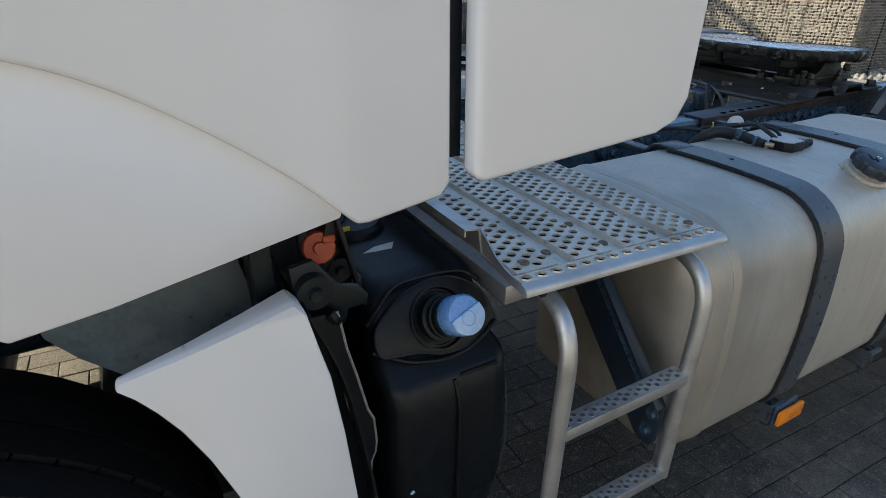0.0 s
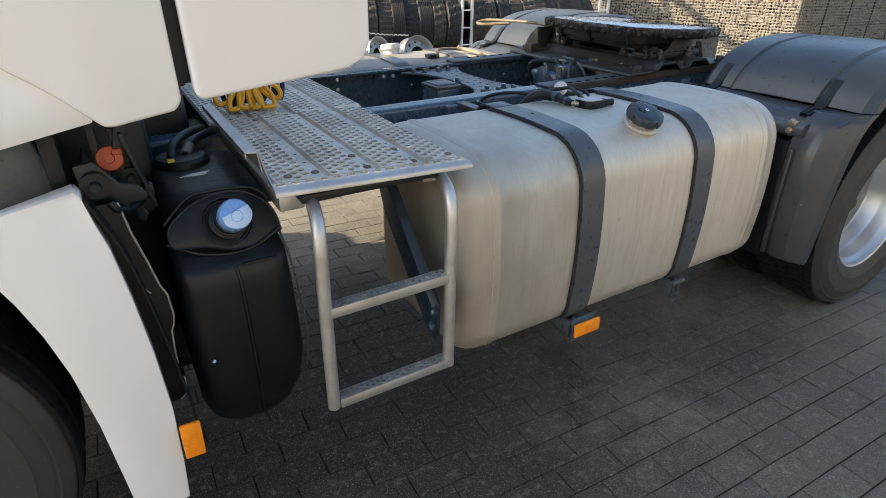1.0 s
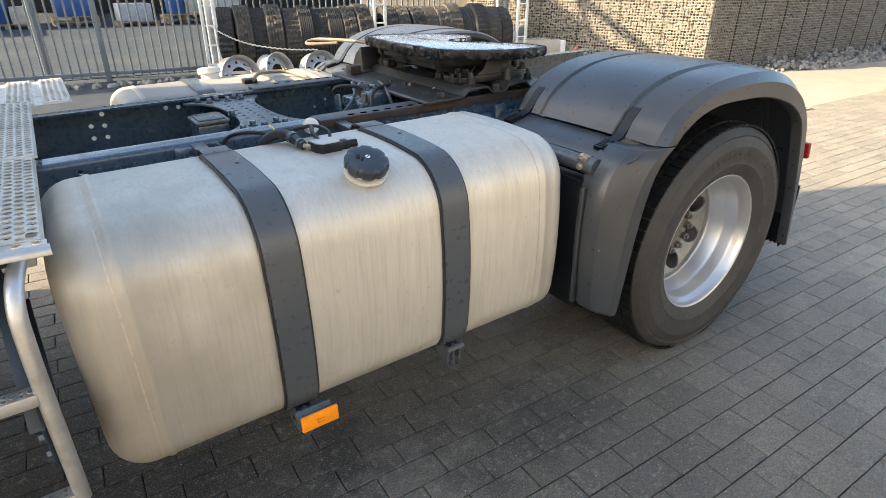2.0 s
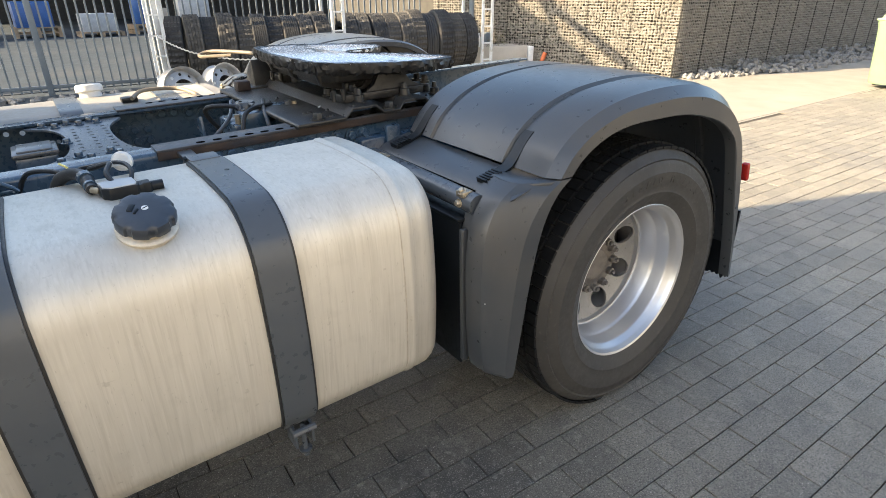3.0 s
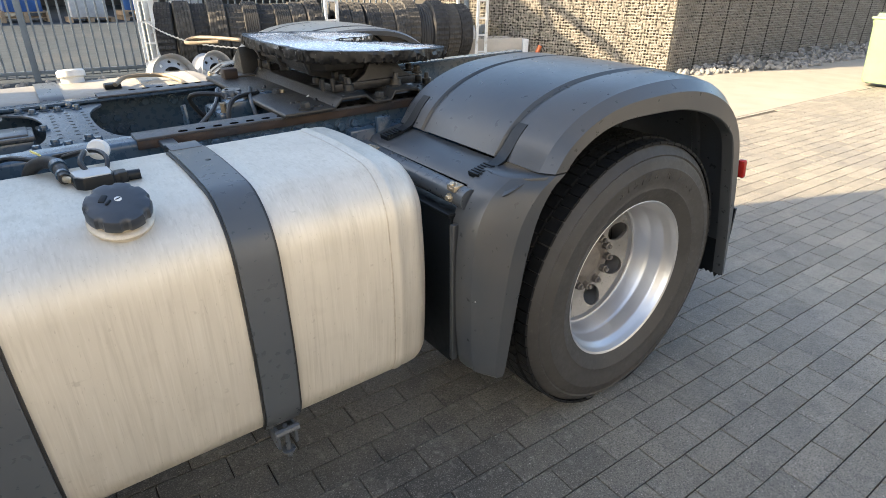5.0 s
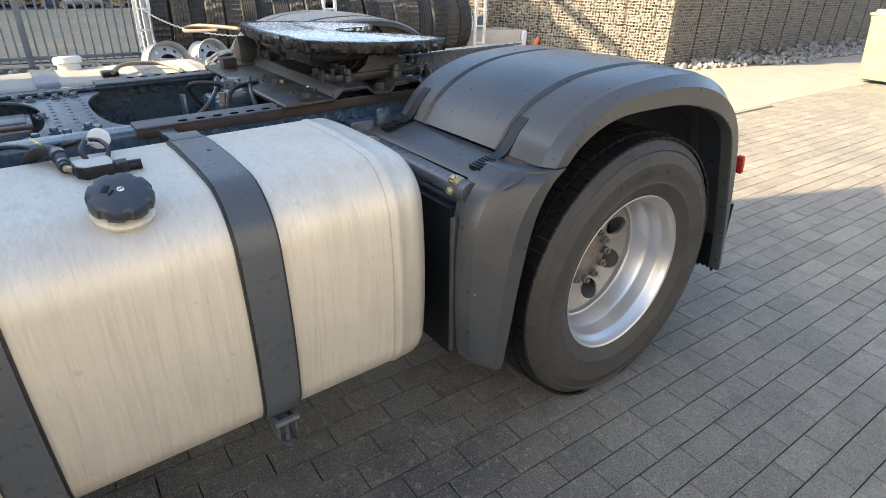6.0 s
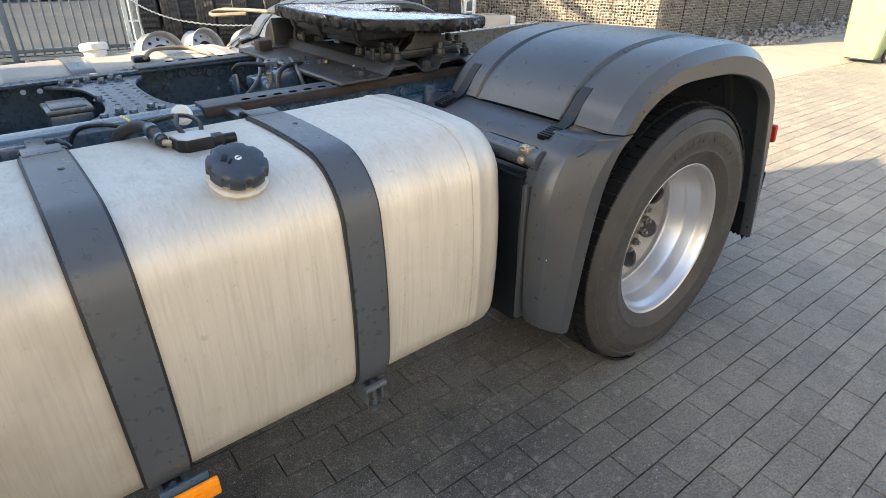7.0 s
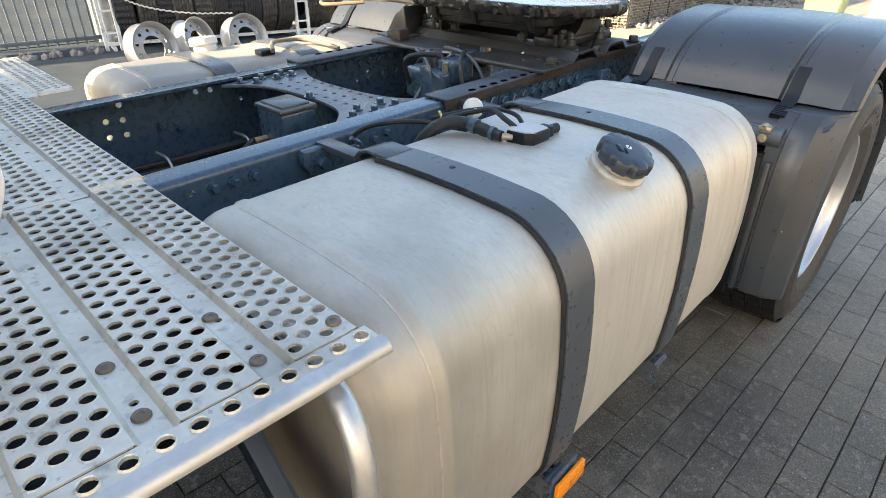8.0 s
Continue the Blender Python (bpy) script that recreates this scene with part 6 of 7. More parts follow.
def paver_mesh(seed):
    rng = random.Random(seed)
    g = 0.0018
    hx, hy = LU / 2 - g, LV / 2 - g
    rag = [(hx - 0.0018, hy - 0.0018, 0.0), (hx, hy, -0.002), (hx, hy, -0.03)]
    verts, faces = [], []
    tilt = (rng.uniform(-0.012, 0.012), rng.uniform(-0.014, 0.014), rng.uniform(-0.0012, 0.0012))
    for a, b, z in rag:
        for sx, sy in ((-1, -1), (0, -1), (1, -1), (1, 0), (1, 1), (0, 1), (-1, 1), (-1, 0)):
            x, y = sx * a + rng.uniform(-0.0008, 0.0008), sy * b + rng.uniform(-0.0008, 0.0008)
            verts.append((x, y, z + (x * tilt[0] + y * tilt[1] + tilt[2] if z > -0.02 else 0)))
    faces.append(tuple(range(8)))
    for r in range(2):
        for k in range(8):
            u, v = r * 8 + k, r * 8 + (k + 1) % 8
            faces.append((u, u + 8, v + 8, v))
    me = bpy.data.meshes.new("paver")
    me.from_pydata(verts, [], faces)
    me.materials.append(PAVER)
    return me, verts, faces


def lay_pavers():
    kinds = [paver_mesh(k) for k in range(9)]
    rng = random.Random(21)
    near = []
    c, s = math.cos(TH), math.sin(TH)
    for r in range(-46, 124):
        v = V0 - LV * (r + 0.5)
        phase = (0.037 if r % 2 == 0 else 0.1445) + rng.uniform(-0.004, 0.004)
        for k in range(-66, 108):
            u = phase + LU * (k + 0.5)
            x, y = u * c - v * s, u * s + v * c
            if x < -13 or y > (2.24 - 0.0035 * (x - 2.6) if x > 2.5 else 4.10) or y < -12.8 or x > 22:
                continue
            kind = rng.randrange(9)
            spin = math.pi * rng.randrange(2)
            d = math.hypot(x + 0.9, (y + 0.35) * 1.3)
            near.append((d, x, y, kind, spin))
    near.sort()
    pavement = tagged(new("pavement"), "dark grey concrete block paving in running bond with oil stains and painted shade", "pavement", kind="structure")
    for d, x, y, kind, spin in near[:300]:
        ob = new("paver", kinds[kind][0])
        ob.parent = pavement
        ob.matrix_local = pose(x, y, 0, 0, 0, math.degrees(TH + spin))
    verts, faces = [], []
    hx, hy = LU / 2 - 0.002, LV / 2 - 0.002
    plain = [(sx * hx, sy * hy, z) for z in (0.0, -0.02) for sx, sy in ((-1, -1), (1, -1), (1, 1), (-1, 1))]
    sides = [(0, 1, 2, 3), (0, 4, 5, 1), (1, 5, 6, 2), (2, 6, 7, 3), (3, 7, 4, 0)]
    for d, x, y, kind, spin in near[300:]:
        n = len(verts)
        cc, ss = math.cos(TH + spin), math.sin(TH + spin)
        if d > 7:
            verts.extend((px * cc - py * ss + x, px * ss + py * cc + y, pz) for px, py, pz in plain)
            faces.extend(tuple(i + n for i in f) for f in sides)
            continue
        verts.extend((px * cc - py * ss + x, px * ss + py * cc + y, pz) for px, py, pz in kinds[kind][1])
        faces.extend(tuple(i + n for i in f) for f in kinds[kind][2])
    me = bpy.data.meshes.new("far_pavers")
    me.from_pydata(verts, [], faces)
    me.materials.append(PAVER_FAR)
    ob = new("far_pavers", me)
    ob.parent = pavement
    ob["kind"] = "stuff"


def island_copy(src, name):
    """The same paver, varied from piece to piece in one mesh."""
    m = src.copy()
    m.name = name
    nt = m.node_tree
    for node in list(nt.nodes):
        if node.bl_idname == "ShaderNodeObjectInfo":
            target = [l.to_socket for l in node.outputs["Random"].links]
            geo = nt.nodes.new("ShaderNodeNewGeometry")
            for t in target:
                nt.links.new(geo.outputs["Random Per Island"], t)
            nt.nodes.remove(node)
    return m


PAVER_FAR = island_copy(PAVER, "concrete_paver_joined")

# ---- behind the truck ----
STONE = mat("gabion_stone", (0.215, 0.202, 0.175), 0.9, vary=0.25, scale=9, bump=0.6, bump_scale=60, layers=(((0.16, 0.15, 0.135), 7, 0.45, 0.65, 0.6, ONE),))
ROCK = mat("pale_rock", (0.165, 0.163, 0.158), 0.9, vary=0.25, scale=6, bump=0.6, bump_scale=40)
WIRE = mat("galvanised_wire", (0.27, 0.255, 0.225), 0.6, 0.1, vary=0.1)
# dark colour stands in for shade between the stones; the panel seams share it
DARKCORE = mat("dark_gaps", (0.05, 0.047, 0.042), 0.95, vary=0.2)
GREYSTEEL = mat("grey_fence_paint", (0.14, 0.17, 0.20), 0.45, 0.2, vary=0.08, scale=4)
RACKWHITE = mat("white_rack_paint", (0.62, 0.64, 0.65), 0.5, vary=0.12, scale=6, second=(0.35, 0.30, 0.25), mask_scale=9, mask_lo=0.6, mask_hi=0.75)
CONCRETE = mat("planter_concrete", (0.46, 0.43, 0.38), 0.85, vary=0.08, scale=5, bump=0.3, bump_scale=120)


def pebble(rng, detail=1):
    bm = bmesh.new()
    bmesh.ops.create_icosphere(bm, subdivisions=detail, radius=1)
    sx, sy, sz = rng.uniform(0.75, 1.25), rng.uniform(0.7, 1.1), rng.uniform(0.6, 1.0)
    off = Vector((rng.uniform(0, 50), rng.uniform(0, 50), rng.uniform(0, 50)))
    for v in bm.verts:
        k = 1 + 0.55 * noise.noise(v.co * 1.3 + off)
        v.co = Vector((v.co.x * sx, v.co.y * sy, v.co.z * sz)) * k
    out = [tuple(v.co) for v in bm.verts], [tuple(v.index for v in f.verts) for f in bm.faces]
    bm.free()
    return out


RNG = random.Random(77)
PEBBLES = [pebble(RNG, 1) for _ in range(10)]
ROCKS = [pebble(RNG, 1) for _ in range(6)]


def scatter(name, spots, shapes, material, parent=None):
    verts, faces = [], []
    for (x, y, z), size, turn, k in spots:
        n = len(verts)
        c, s = math.cos(turn), math.sin(turn)
        vs, fs = shapes[k]
        verts.extend((x + size * (px * c - py * s), y + size * (px * s + py * c), z + size * pz) for px, py, pz in vs)
        faces.extend(tuple(i + n for i in f) for f in fs)
    me = bpy.data.meshes.new(name)
    me.from_pydata(verts, [], faces)
    me.materials.append(material)
    ob = new(name, me)
    if parent is not None:
        ob.parent = parent
    ob["kind"] = "stuff"
    return ob


def gabion():
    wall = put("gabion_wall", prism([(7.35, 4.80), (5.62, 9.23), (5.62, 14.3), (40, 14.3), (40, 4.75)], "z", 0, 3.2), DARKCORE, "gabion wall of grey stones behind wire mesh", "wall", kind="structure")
    rng = random.Random(31)
    for a, b, top in (((7.27, 4.70), (5.52, 9.18), 1.95), ((7.27, 4.70), (18.0, 4.64), 2.0)):
        a, b = Vector((*a, 0)), Vector((*b, 0))
        way = (b - a).normalized()
        out = Vector((way.y, -way.x, 0))
        if out.dot(Vector((-1, -1, 0))) < 0:
            out = -out
        length = (b - a).length
        spots = []
        step = 0.056
        for i in range(int(length / step)):
            for k in range(int(top / step)):
                p = a + way * ((i + 0.5 + rng.uniform(-0.3, 0.3)) * step) - out * (0.030 + rng.uniform(-0.004, 0.018))
                spots.append(((p.x, p.y, (k + 0.5 + rng.uniform(-0.3, 0.3)) * step), rng.uniform(0.028, 0.039), rng.uniform(0, 6.3), rng.randrange(10)))
        scatter("stones", spots, PEBBLES, STONE, wall)
        bm = bmesh.new()
        yaw = math.atan2(way.y, way.x)

        def bar(u0, u1, z0, z1, t, d):
            m = Matrix.Translation(a) @ Matrix.Rotation(yaw, 4, "Z")
            side = 1 if (Matrix.Rotation(yaw, 4, "Z") @ Vector((0, 1, 0))).dot(out) > 0 else -1
            y0, y1 = sorted((side * d, side * (d + t)))
            add(bm, move(box(u0, u1, y0, y1, z0, z1), m))
        for i in range(int(length / 0.052) + 1):
            bar(i * 0.052 - 0.0026, i * 0.052 + 0.0026, 0, top, 0.004, 0.003)
        for k in range(int(top / 0.046) + 1):
            bar(0, length, k * 0.046 - 0.0032, k * 0.046 + 0.0032, 0.004, 0.007)
        part("wire_mesh", bm, WIRE, wall)["kind"] = "stuff"
        seams = bmesh.new()
        for i in range(0, int(length / 0.78) + 1):
            bar_m = Matrix.Translation(a) @ Matrix.Rotation(yaw, 4, "Z")
            add(seams, move(box(0.78 * i - 0.0035, 0.78 * i + 0.0035, -0.011, 0.011, 0, top), bar_m))
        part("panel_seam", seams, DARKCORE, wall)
    spots = []
    for _ in range(560):
        x = 7.5 + 9.5 * rng.random() ** 0.9
        deep = 0.18 + 0.62 * min((x - 7.4) / 2.4, 1)
        f = rng.random()
        y = 4.62 - deep * f
        z = 0.02 + 0.17 * (1 - f) * min((x - 7.3) / 2, 1) * rng.random()
        spots.append(((x, y, z), rng.uniform(0.030, 0.082), rng.uniform(0, 6.3), rng.randrange(6)))
    for _ in range(60):
        t = rng.random()
        spots.append(((7.22 - 1.0 * t - rng.uniform(0.02, 0.15), 4.70 + 2.6 * t - rng.uniform(0, 0.06), 0.01), rng.uniform(0.015, 0.04), rng.uniform(0, 6.3), rng.randrange(6)))
    tagged(scatter("rock_pile", spots, ROCKS, ROCK), "pale loose rocks piled along the gabion wall", "rocks", kind="stuff")


gabion()

RA = Vector((0.24, 8.80, 0))
RB = Vector((5.36, 7.62, 0))
RW = (RB - RA).normalized()
RYAW = math.atan2(RW.y, RW.x)


def at_rack(u, d, z=0.0):
    return RA + RW * u + Vector((-RW.y, RW.x, 0)) * d + Vector((0, 0, z))


def used_tyre(kind, rng):
    """A worn tyre with grooved tread; its axis is z."""
    w, r = 0.128, 0.505
    prof = [(0.29, -w * 0.85), (0.33, -w), (0.42, -w * 1.06), (0.47, -w * 0.96)]
    ribs = 5 if kind != 1 else 7
    for k in range(ribs):
        a = -w * 0.88 + 2 * w * 0.88 * k / ribs
        b = -w * 0.88 + 2 * w * 0.88 * (k + 1) / ribs
        e = 0.010
        prof += [(r - 0.014, a + 0.001), (r, a + e * 0.5), (r, b - e * 0.5), (r - 0.014, b - 0.001)]
    prof += [(0.47, w * 0.96), (0.42, w * 1.06), (0.33, w), (0.29, w * 0.85)]
    bm = lathe(prof, None, 72)
    if kind >= 2:
        for v in bm.verts:
            rr = math.hypot(v.co.x, v.co.y)
            if rr > 0.5:
                a = math.atan2(v.co.y, v.co.x)
                k = round(a / (2 * math.pi) * 72)
                shift = 1 if v.co.z > 0 else 0
                if (k + shift * (kind - 1)) % (5 - kind) == 0:
                    s = (rr - 0.020) / rr
                    v.co.x *= s
                    v.co.y *= s
    return bm


def tyre_rack():
    rack = thing("tyre_rack", "white steel rack holding a row of used truck tyres", "rack", RA)
    m = Matrix.Translation(-RA)
    length = (RB - RA).length

    def rod(name, a, b, r=0.025, n=4):
        bm = tube([a, b], r, n)
        part(name, move(bm, m), RACKWHITE, rack)
    for u in (-0.04, 2.62, length + 0.04):
        for d in (-0.42, 0.42):
            for du in (-0.09, 0.09):
                rod("upright", at_rack(u + du, d, 0), at_rack(u + du, d, 2.6), 0.028)
        for k in range(9):
            rod("rung", at_rack(u - 0.09, -0.42, 0.22 + 0.28 * k), at_rack(u + 0.09, -0.42, 0.22 + 0.28 * k), 0.016)
        rod("foot", at_rack(u, -0.5, 0.02), at_rack(u, 0.5, 0.02), 0.03)
    for d in (-0.24, 0.24):
        for z in (0.06, 1.36):
            rod("beam", at_rack(-0.1, d, z), at_rack(length + 0.1, d, z), 0.03)
    rng = random.Random(6)
    mats = [mat("used_tyre_black", (0.026, 0.027, 0.029), 0.8, vary=0.2, scale=8, bump=0.3, bump_scale=200), mat("used_tyre_dusty", (0.052, 0.050, 0.047), 0.85, vary=0.25, scale=6, bump=0.3, bump_scale=200)]
    kinds = [used_tyre(k, rng) for k in range(4)]
    u = 0.20
    first = {}
    while u < length - 0.12:
        if not 2.50 < u < 2.74:
            kind = rng.choice((0, 1, 2, 2, 3, 3))
            key = (kind, rng.randrange(2))
            if key not in first:
                first[key] = bpy.data.meshes.new("used_tyre")
                kinds[kind].to_mesh(first[key])
                for p in first[key].polygons:
                    p.use_smooth = True
                first[key].set_sharp_from_angle(angle=radians(35))
                first[key].materials.append(mats[key[1]])
            ob = new("used_tyre", first[key])
            size = rng.uniform(0.94, 1.01)
            ob.matrix_world = Matrix.Translation(at_rack(u, rng.uniform(-0.03, 0.03), 0.08 + 0.50 * size * 0.93)) @ Matrix.Rotation(RYAW + rng.uniform(-0.06, 0.06), 4, "Z") @ pose(0, 0, 0, 0, 90, 0) @ Matrix.Rotation(rng.uniform(0, 6), 4, "Z") @ Matrix.Diagonal((size, size, rng.uniform(0.9, 1.05), 1))
            tagged(ob, "used black truck tyre with worn tread standing in the rack", "tyre", "tyres in the rack")
        u += rng.uniform(0.225, 0.25)
    for bm in kinds:
        bm.free()
    chain = [at_rack(-0.05, -0.5, 0.80), at_rack(0.15, -0.56, 0.66), at_rack(0.5, -0.62, 0.52), at_rack(1.0, -0.68, 0.44), at_rack(1.5, -0.72, 0.42)]
    pts = smooth_path(chain, 14)
    put("chain", tube([p + Vector((0, 0, 0.006 * (-1) ** i)) for i, p in enumerate(pts)], 0.011, 6), GALV, "thin steel chain hanging from the rack", "chain")


tyre_rack()


def canopy():
    """An unseen sloping roof frame, added high over the rack so that its shadow falls across the gabion wall."""
    c = thing("canopy", "unseen grey steel roof frame added to cast a shadow on the gabion wall", "canopy", (0.42, 9.28, 0))
    lo, hi = Vector((0.45, -1.38, 3.64)), Vector((-0.12, 0.06, 4.59))
    ahead = (lo - hi) * 0.9
    roof = [hi - ahead, lo + ahead]
    rows = [[tuple(p + Vector((dx, 0, 0))) for dx in (0.0, -1.3, -2.6)] for p in roof]
    part("roof", shell(rows, 0.03), GREYSTEEL, c)
    part("roof_beam", tube([roof[0] + Vector((0.85, 0.0, 0.0)), hi + Vector((0.85, 0.0, 0.0)), lo + Vector((0.85, 0.0, 0.0)), roof[1] + Vector((0.85, 0, 0))], 0.085, 4), GREYSTEEL, c)
    mid = hi.lerp(lo, 0.38)
    part("roof_tie", tube([mid, mid + Vector((0.85, 0, 0))], 0.05, 4), GREYSTEEL, c)
    for x in (-0.1, -2.5):
        part("canopy_post", tube([(x, 0.35, 0), (x, 0.35, 4.6)], 0.05, 8), GREYSTEEL, c)


canopy()


def loose_rims():
    silver = mat("weathered_rim_paint", (0.33, 0.34, 0.35), 0.45, 0.4, vary=0.12, scale=8, second=(0.35, 0.31, 0.26), mask_scale=7, mask_lo=0.56, mask_hi=0.72)
    for x, y, yaw, lean in ((-0.03, 6.72, 14, 12), (0.49, 6.76, 30, 14), (1.09, 6.66, 8, 16)):
        m = Matrix.Translation((x, y, 0.255)) @ pose(0, 0, 0, 0, 0, yaw) @ pose(0, 0, 0, 90 - lean, 0, 0) @ Matrix.Scale(0.93, 4)
        rim = thing("loose_rim", "bare weathered truck wheel rim leaning in the yard", "wheel rim", (x, y, 0), "loose rims")
        mm = Matrix.Translation((-x, -y, 0)) @ m
        part("barrel", lathe([(0.284, 0.11), (0.298, 0.115), (0.298, 0.105), (0.268, 0.09), (0.255, 0.02), (0.25, -0.05), (0.268, -0.08), (0.298, -0.10), (0.292, -0.105), (0.262, -0.08), (0.24, -0.04), (0.244, 0.02), (0.262, 0.085)], mm, 48, True), silver, rim)
        part("disc", move(holed_ring(0.14, 0.247, 0.20, 0.022, 10, 0.012, lambda r: 0.03 + 0.3 * (0.247 - r)), mm), silver, rim)
        part("bolt_circle", move(holed_ring(0.139, 0.185, 0.1675, 0.011, 10, 0.004, lambda r: 0.03 + 0.3 * (0.247 - r) + 0.004), mm), silver, rim)


loose_rims()


def fence():
    a, b = Vector((0.22, 8.90, 0)), Vector((-13.0, 9.7, 0))
    way = (b - a).normalized()
    yaw = math.atan2(way.y, way.x)
    m = Matrix.Rotation(yaw, 4, "Z")
    f = thing("bar_fence", "grey steel bar fence between the yards", "fence", a)
    length = (b - a).length
    for z in (0.12, 1.85):
        part("fence_rail", move(box(0, length, -0.02, 0.02, z - 0.025, z + 0.025, 0.003), m), GREYSTEEL, f)
    bar = box(-0.0125, 0.0125, -0.0125, 0.0125, 0.05, 2.05, 0.002)
    me = bpy.data.meshes.new("fence_bar")
    bar.to_mesh(me)
    bar.free()
    me.materials.append(GREYSTEEL)
    for k in range(int(length / 0.115)):
        ob = new("fence_bar", me)
        ob.parent = f
        ob.matrix_local = m @ Matrix.Translation((0.06 + 0.115 * k, 0, 0))
    for k in range(6):
        part("fence_post", move(box(1.55 + 2.5 * k - 0.04, 1.55 + 2.5 * k + 0.04, -0.04, 0.04, 0, 2.1, 0.004), m), GREYSTEEL, f)
    m2 = Matrix.Translation((0.0, 0.45, 0)) @ Matrix.Rotation(radians(-6), 4, "Z")
    for z in (0.12, 1.85):
        part("fence_rail", move(box(0, 4.85, -0.02, 0.02, z - 0.025, z + 0.025, 0.003), m2), GREYSTEEL, f)
    for k in range(42):
        ob = new("fence_bar", me)
        ob.parent = f
        ob.matrix_local = m2 @ Matrix.Translation((0.06 + 0.115 * k, 0, 0))
    part("gate_post", move(box(-0.05, 0.03, -0.05, 0.05, 0, 2.3, 0.004), m), RACKWHITE, f)
    rng = random.Random(12)
    spots = [((a.x - 0.2 - 7 * t, a.y - 0.35 + 0.42 * t + rng.uniform(-0.25, 0.1), 0.02), rng.uniform(0.03, 0.08), rng.uniform(0, 6.3), rng.randrange(6)) for t in (rng.random() for _ in range(160))]
    tagged(scatter("rubble", spots, ROCKS, ROCK), "grey rubble along the foot of the fence", "rubble", kind="stuff")


fence()


def planter():
    a, b = Vector((5.12, 7.38, 0)), Vector((6.20, 7.08, 0))
    yaw = math.atan2((b - a).y, (b - a).x)
    m = Matrix.Rotation(yaw, 4, "Z")
    length = (b - a).length
    p = thing("planter", "long pale concrete planter with dry plants", "planter", a)
    body = prism([(0.02, 0.0), (0.40, 0.0), (0.43, 0.42), (0.36, 0.42), (0.35, 0.36), (0.07, 0.36), (0.06, 0.42), (0.0, 0.42)], "x", 0, length, 0.008)
    part("trough", move(body, m), CONCRETE, p)
    part("soil", move(box(0.04, length - 0.04, 0.06, 0.37, 0.30, 0.37), m), mat("dry_soil", (0.10, 0.08, 0.055), 0.95, vary=0.3, bump=0.6, bump_scale=80), p)
    leaf = mat("dry_leaves", (0.12, 0.12, 0.045), 0.7, vary=0.4, scale=30)
    rng = random.Random(2)
    for k in range(3):
        verts, faces = [], []
        cx = 0.25 + 0.22 * k
        for _ in range(150):
            h, aa = rng.random() ** 1.3 * (0.10 + 0.11 * k), rng.uniform(0, 6.3)
            x, y, z = cx + rng.gauss(0, 0.07), 0.21 + rng.gauss(0, 0.06), 0.37 + h
            n = len(verts)
            l = rng.uniform(0.012, 0.03)
            d = Vector((math.cos(aa), math.sin(aa), rng.uniform(0, 0.8))).normalized() * l
            s = Vector((-math.sin(aa), math.cos(aa), 0.3)) * l * 0.35
            q = Vector((x, y, z))
            verts += [tuple(q), tuple(q + d * 0.5 + s), tuple(q + d), tuple(q + d * 0.5 - s)]
            faces.append((n, n + 1, n + 2, n + 3))
        me = bpy.data.meshes.new("plant")
        me.from_pydata(verts, [], faces)
        me.transform(m)
        me.materials.append(leaf)
        ob = new("plant", me)
        ob.parent = p
        ob["kind"] = "stuff"
    put("bottle", lathe([(0, 0), (0.03, 0), (0.033, 0.02), (0.033, 0.14), (0.028, 0.17), (0.012, 0.20), (0.012, 0.22), (0.014, 0.22), (0.014, 0.235), (0, 0.235)], Matrix.Translation(a + m @ Vector((0.13, 0.02, 0.422))), 20), mat("clear_bottle", (0.75, 0.78, 0.80), 0.15, vary=0.05), "clear plastic bottle standing on the planter", "bottle")
    put("white_slab", move(box(0, 0.10, -0.02, 0.34, 0, 0.40, 0.008), Matrix.Translation(b + Vector((0.03, 0.0, 0))) @ m), RACKWHITE, "white board leaning at the planter", "board")
    put("orange_pipe", tube([(6.32, 6.88, 0.0), (6.42, 6.83, 0.30)], 0.04, 14), mat("orange_drain_pipe", (0.50, 0.13, 0.045), 0.5, vary=0.1), "short orange drain pipe sticking out of the ground", "pipe")
    put("blue_post", tube([(5.56, 7.98, 0), (5.56, 7.98, 1.9)], 0.05, 10), GREYSTEEL, "grey steel post beside the rack", "post")
    put("meter_box", box(5.75, 5.92, 7.76, 7.88, 0.0, 0.62, 0.01), GREYSTEEL, "small grey box behind the planter", "box")


planter()


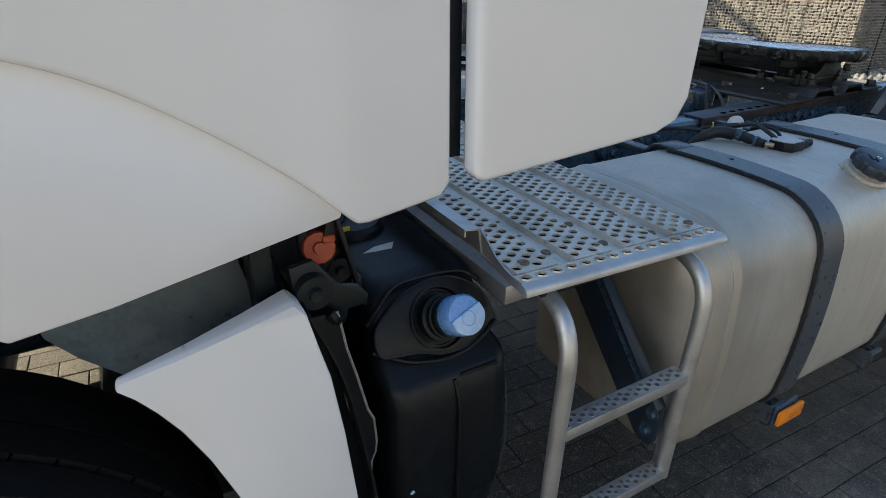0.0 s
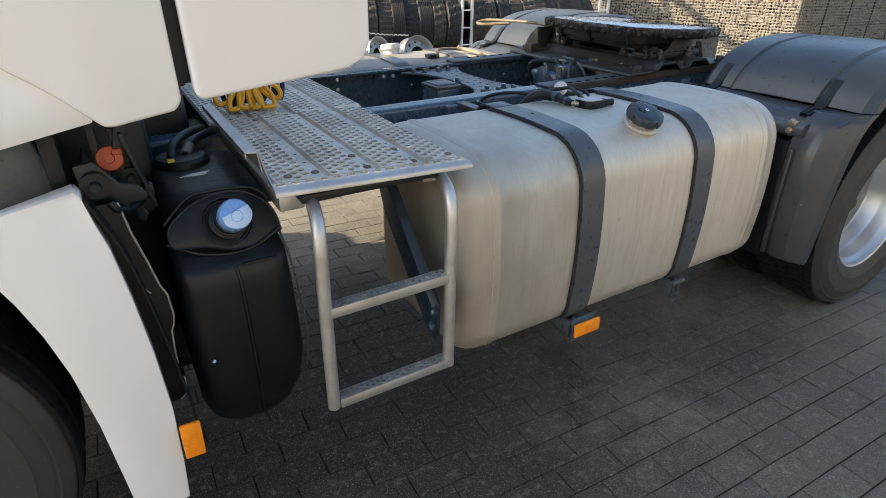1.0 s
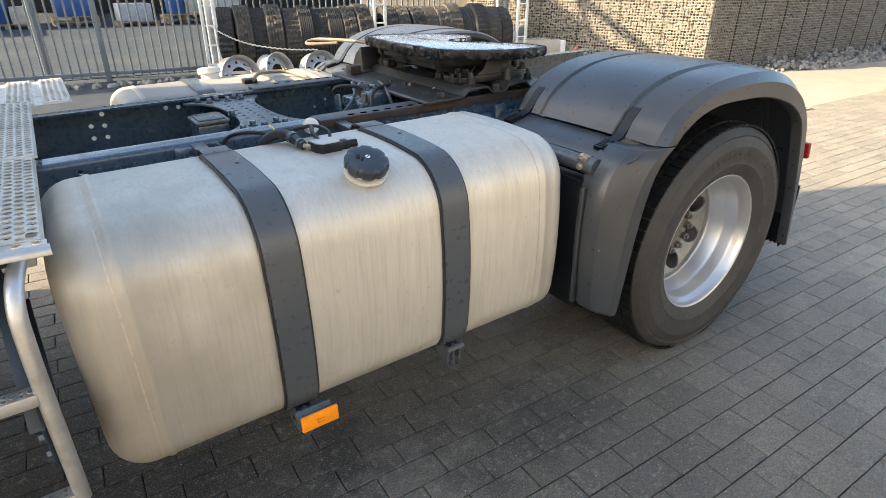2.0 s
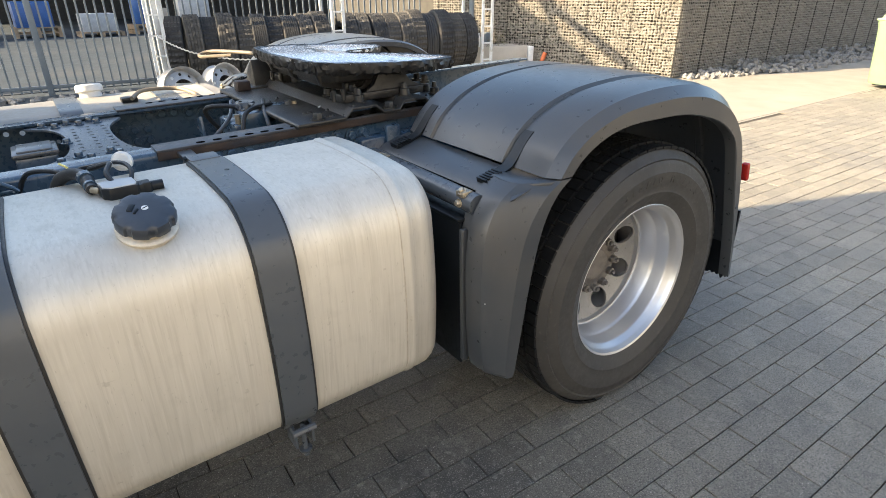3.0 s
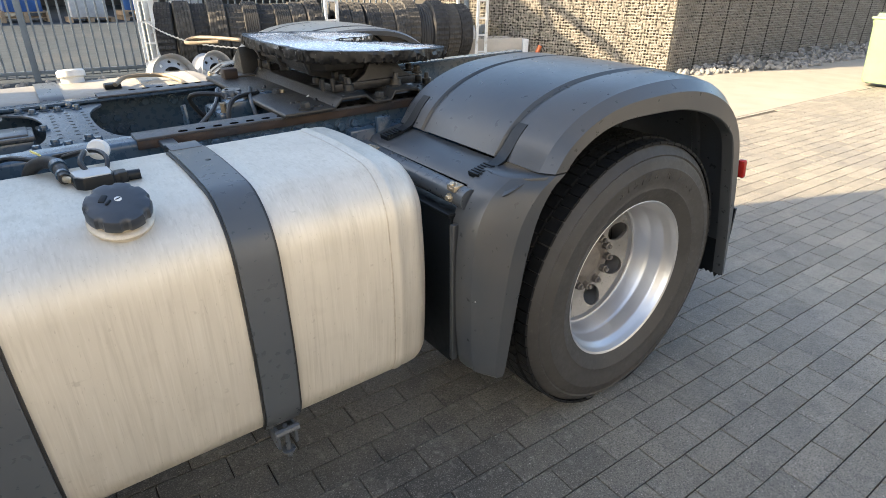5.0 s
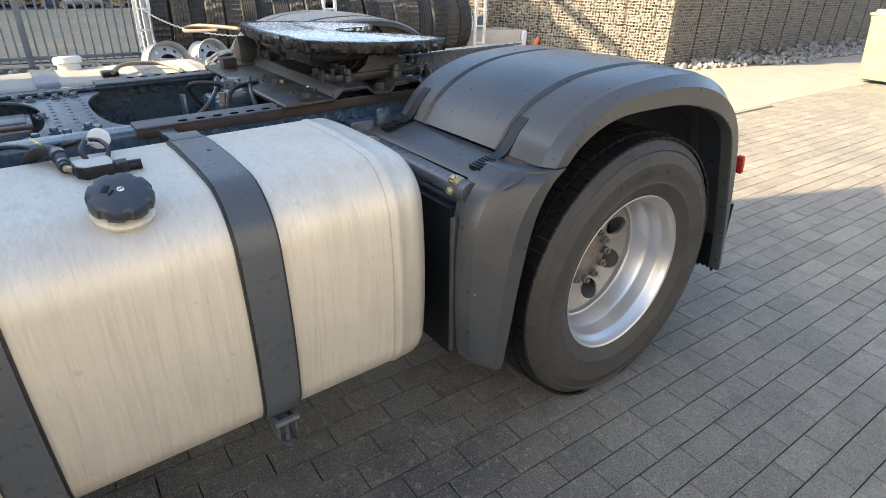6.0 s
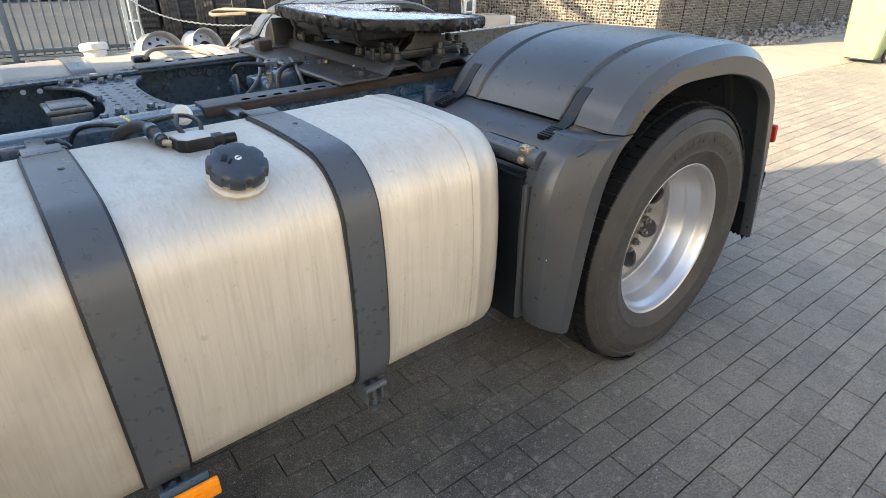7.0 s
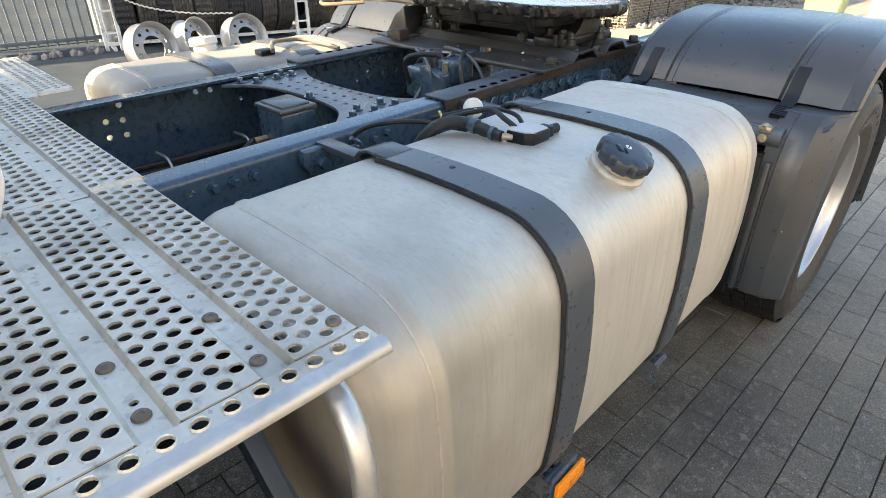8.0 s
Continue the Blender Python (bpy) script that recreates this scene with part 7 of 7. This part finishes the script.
def wheelie_bin():
    green = mat("green_bin_plastic", (0.160, 0.225, 0.130), 0.5, vary=0.08, scale=5)
    b = thing("wheelie_bin", "pale green plastic wheelie bin with a closed lid", "bin", (9.22, 2.18, 0))
    body = bmesh.new()
    rows = []
    for z, wx, wy in ((0.06, 0.20, 0.22), (0.10, 0.215, 0.24), (0.88, 0.27, 0.30), (0.94, 0.285, 0.315), (0.96, 0.285, 0.315)):
        rows.append([body.verts.new((sx * wx, sy * wy, z)) for sx, sy in ((-1, -0.9), (-0.9, -1), (0.9, -1), (1, -0.9), (1, 0.9), (0.9, 1), (-0.9, 1), (-1, 0.9))])
    for p, q in zip(rows, rows[1:]):
        for k in range(8):
            body.faces.new((p[k], p[(k + 1) % 8], q[(k + 1) % 8], q[k]))
    body.faces.new(rows[0])
    body.faces.new(rows[-1][::-1])
    part("bin_body", body, green, b)
    part("lid", add(box(-0.30, 0.30, -0.33, 0.33, 0.96, 1.0, 0.015), prism([(-0.28, 1.0), (-0.20, 1.05), (0.2, 1.04), (0.28, 1.0)], "y", -0.28, 0.28, 0.01)), green, b)
    part("bin_handle", tube([(0.30, -0.26, 0.97), (0.35, -0.24, 0.98), (0.35, 0.24, 0.98), (0.30, 0.26, 0.97)], 0.014, 8), green, b)
    for y in (-0.24, 0.24):
        part("bin_wheel", lathe([(0, 0.025), (0.085, 0.025), (0.10, 0.015), (0.10, -0.015), (0.085, -0.025), (0, -0.025)], Matrix.Translation((0.17, y * 1.08, 0.10)) @ pose(0, 0, 0, 90, 0, 0), 24), RUBBER, b)
        part("wheel_hub", lathe([(0, 0.032), (0.04, 0.030), (0.058, 0.024), (0.058, -0.024), (0.04, -0.030), (0, -0.032)], Matrix.Translation((0.17, y * 1.08, 0.10)) @ pose(0, 0, 0, 90, 0, 0), 20), LIGHTGREY, b)
        part("wheel_arch", prism([(0.02, 0.16), (0.08, 0.225), (0.20, 0.235), (0.235, 0.70), (0.10, 0.74), (0.06, 0.70)], "y", y * 1.0 - 0.012, y * 1.0 + 0.012, 0.006), green, b)
    put("white_cabinet", add(box(9.75, 10.3, 1.0, 1.65, 0.0, 1.9, 0.01), box(9.73, 9.75, 1.05, 1.6, 0.1, 1.8, 0.004)), mat("white_cabinet_paint", (0.72, 0.71, 0.68), 0.5, vary=0.05), "tall white cabinet beside the bin", "cabinet")


wheelie_bin()


def far_yard():
    wood = mat("pallet_wood", (0.30, 0.22, 0.14), 0.85, vary=0.25, scale=5, bump=0.3, bump_scale=90)
    blue = mat("blue_drum_paint", (0.03, 0.09, 0.26), 0.4, vary=0.15, scale=4)
    wallm = mat("hall_wall", (0.30, 0.30, 0.29), 0.8, vary=0.08, scale=2)
    hall = put("hall", add(box(-30, -6, 23, 24, 0, 6), add(box(-6, 14, 23, 24, 3.2, 6), box(14, 30, 23, 24, 0, 6))), wallm, "grey industrial hall with a wide open gate", "building", kind="structure")
    part("hall_interior", add(box(-6, 14, 30, 30.2, 0, 6), box(-6, 14, 24, 30, 3.2, 3.4)), mat("dark_interior", (0.05, 0.05, 0.05), 0.9, vary=0.2), hall)
    rng = random.Random(14)
    for k, (x, y) in enumerate(((-2.6, 20.4), (-0.9, 20.8), (0.7, 20.2), (2.2, 20.6), (-5.0, 21.0), (3.6, 20.4))):
        pal = thing("pallet_stack", "stack of worn wooden pallets with goods", "pallet", (x, y, 0), "pallet stacks")
        yaw = rng.uniform(-0.2, 0.2)
        m = Matrix.Rotation(yaw, 4, "Z")
        for lvl in range(1 + k % 2):
            z = 0.15 * lvl
            for q in range(5):
                part("slat", move(box(-0.6, 0.6, -0.4 + 0.18 * q, -0.3 + 0.18 * q, z + 0.12, z + 0.142), m), wood, pal)
            for q in (-0.55, 0, 0.55):
                part("block", move(box(q - 0.05, q + 0.05, -0.4, 0.4, z, z + 0.12), m), wood, pal)
        z = 0.15 * (1 + k % 2)
        if k % 3 == 0:
            part("drum", lathe([(0, 0), (0.28, 0), (0.29, 0.02), (0.285, 0.3), (0.29, 0.31), (0.285, 0.6), (0.29, 0.86), (0, 0.86)], Matrix.Translation((-0.2, 0, z)), 24), blue, pal)
            part("carton", move(box(0.15, 0.55, -0.3, 0.3, z, z + 0.45, 0.01), m), mat("carton", (0.40, 0.36, 0.30), 0.8), pal)
        else:
            part("crate", move(box(-0.5, 0.45, -0.35, 0.35, z, z + 0.5 + 0.2 * (k % 2), 0.02), m), blue if k % 3 == 1 else mat("grey_crate", (0.35, 0.36, 0.37), 0.6), pal)
    van = thing("van", "white delivery van parked by the hall", "van", (-6.2, 19.5, 0))
    part("van_body", prism([(-2.4, 0.35), (2.3, 0.35), (2.4, 0.9), (1.9, 1.15), (1.3, 1.9), (-2.3, 1.95), (-2.45, 0.6)], "y", -0.95, 0.95, 0.06, 3), mat("van_white", (0.75, 0.75, 0.74), 0.35, vary=0.03), van)
    for x in (-1.5, 1.55):
        for y in (-0.86, 0.86):
            part("van_wheel", lathe([(0, 0.1), (0.30, 0.1), (0.34, 0.06), (0.34, -0.1), (0, -0.1)], Matrix.Translation((x, y, 0.34)) @ pose(0, 0, 0, 90, 0, 0), 24), RUBBER, van)
    part("van_window", prism([(1.25, 1.2), (1.75, 1.2), (1.28, 1.75), (0.6, 1.75), (0.6, 1.2)], "y", -0.965, -0.955), mat("dark_glass", (0.02, 0.025, 0.03), 0.05), van)


far_yard()


def facing_hall():
    """An unseen plain wall, added to bounce sunlight at the truck; it closes the yard across the lane."""
    plaster = mat("beige_render", (0.56, 0.55, 0.52), 0.9, vary=0.06, scale=1.5, bump=0.2, bump_scale=60)
    put("facing_hall", box(-34, 30, -13.6, -13.0, 0, 9.5, 0.02), plaster, "unseen plain beige wall added across the lane to bounce sunlight", "building", kind="structure")


facing_hall()
lay_pavers()
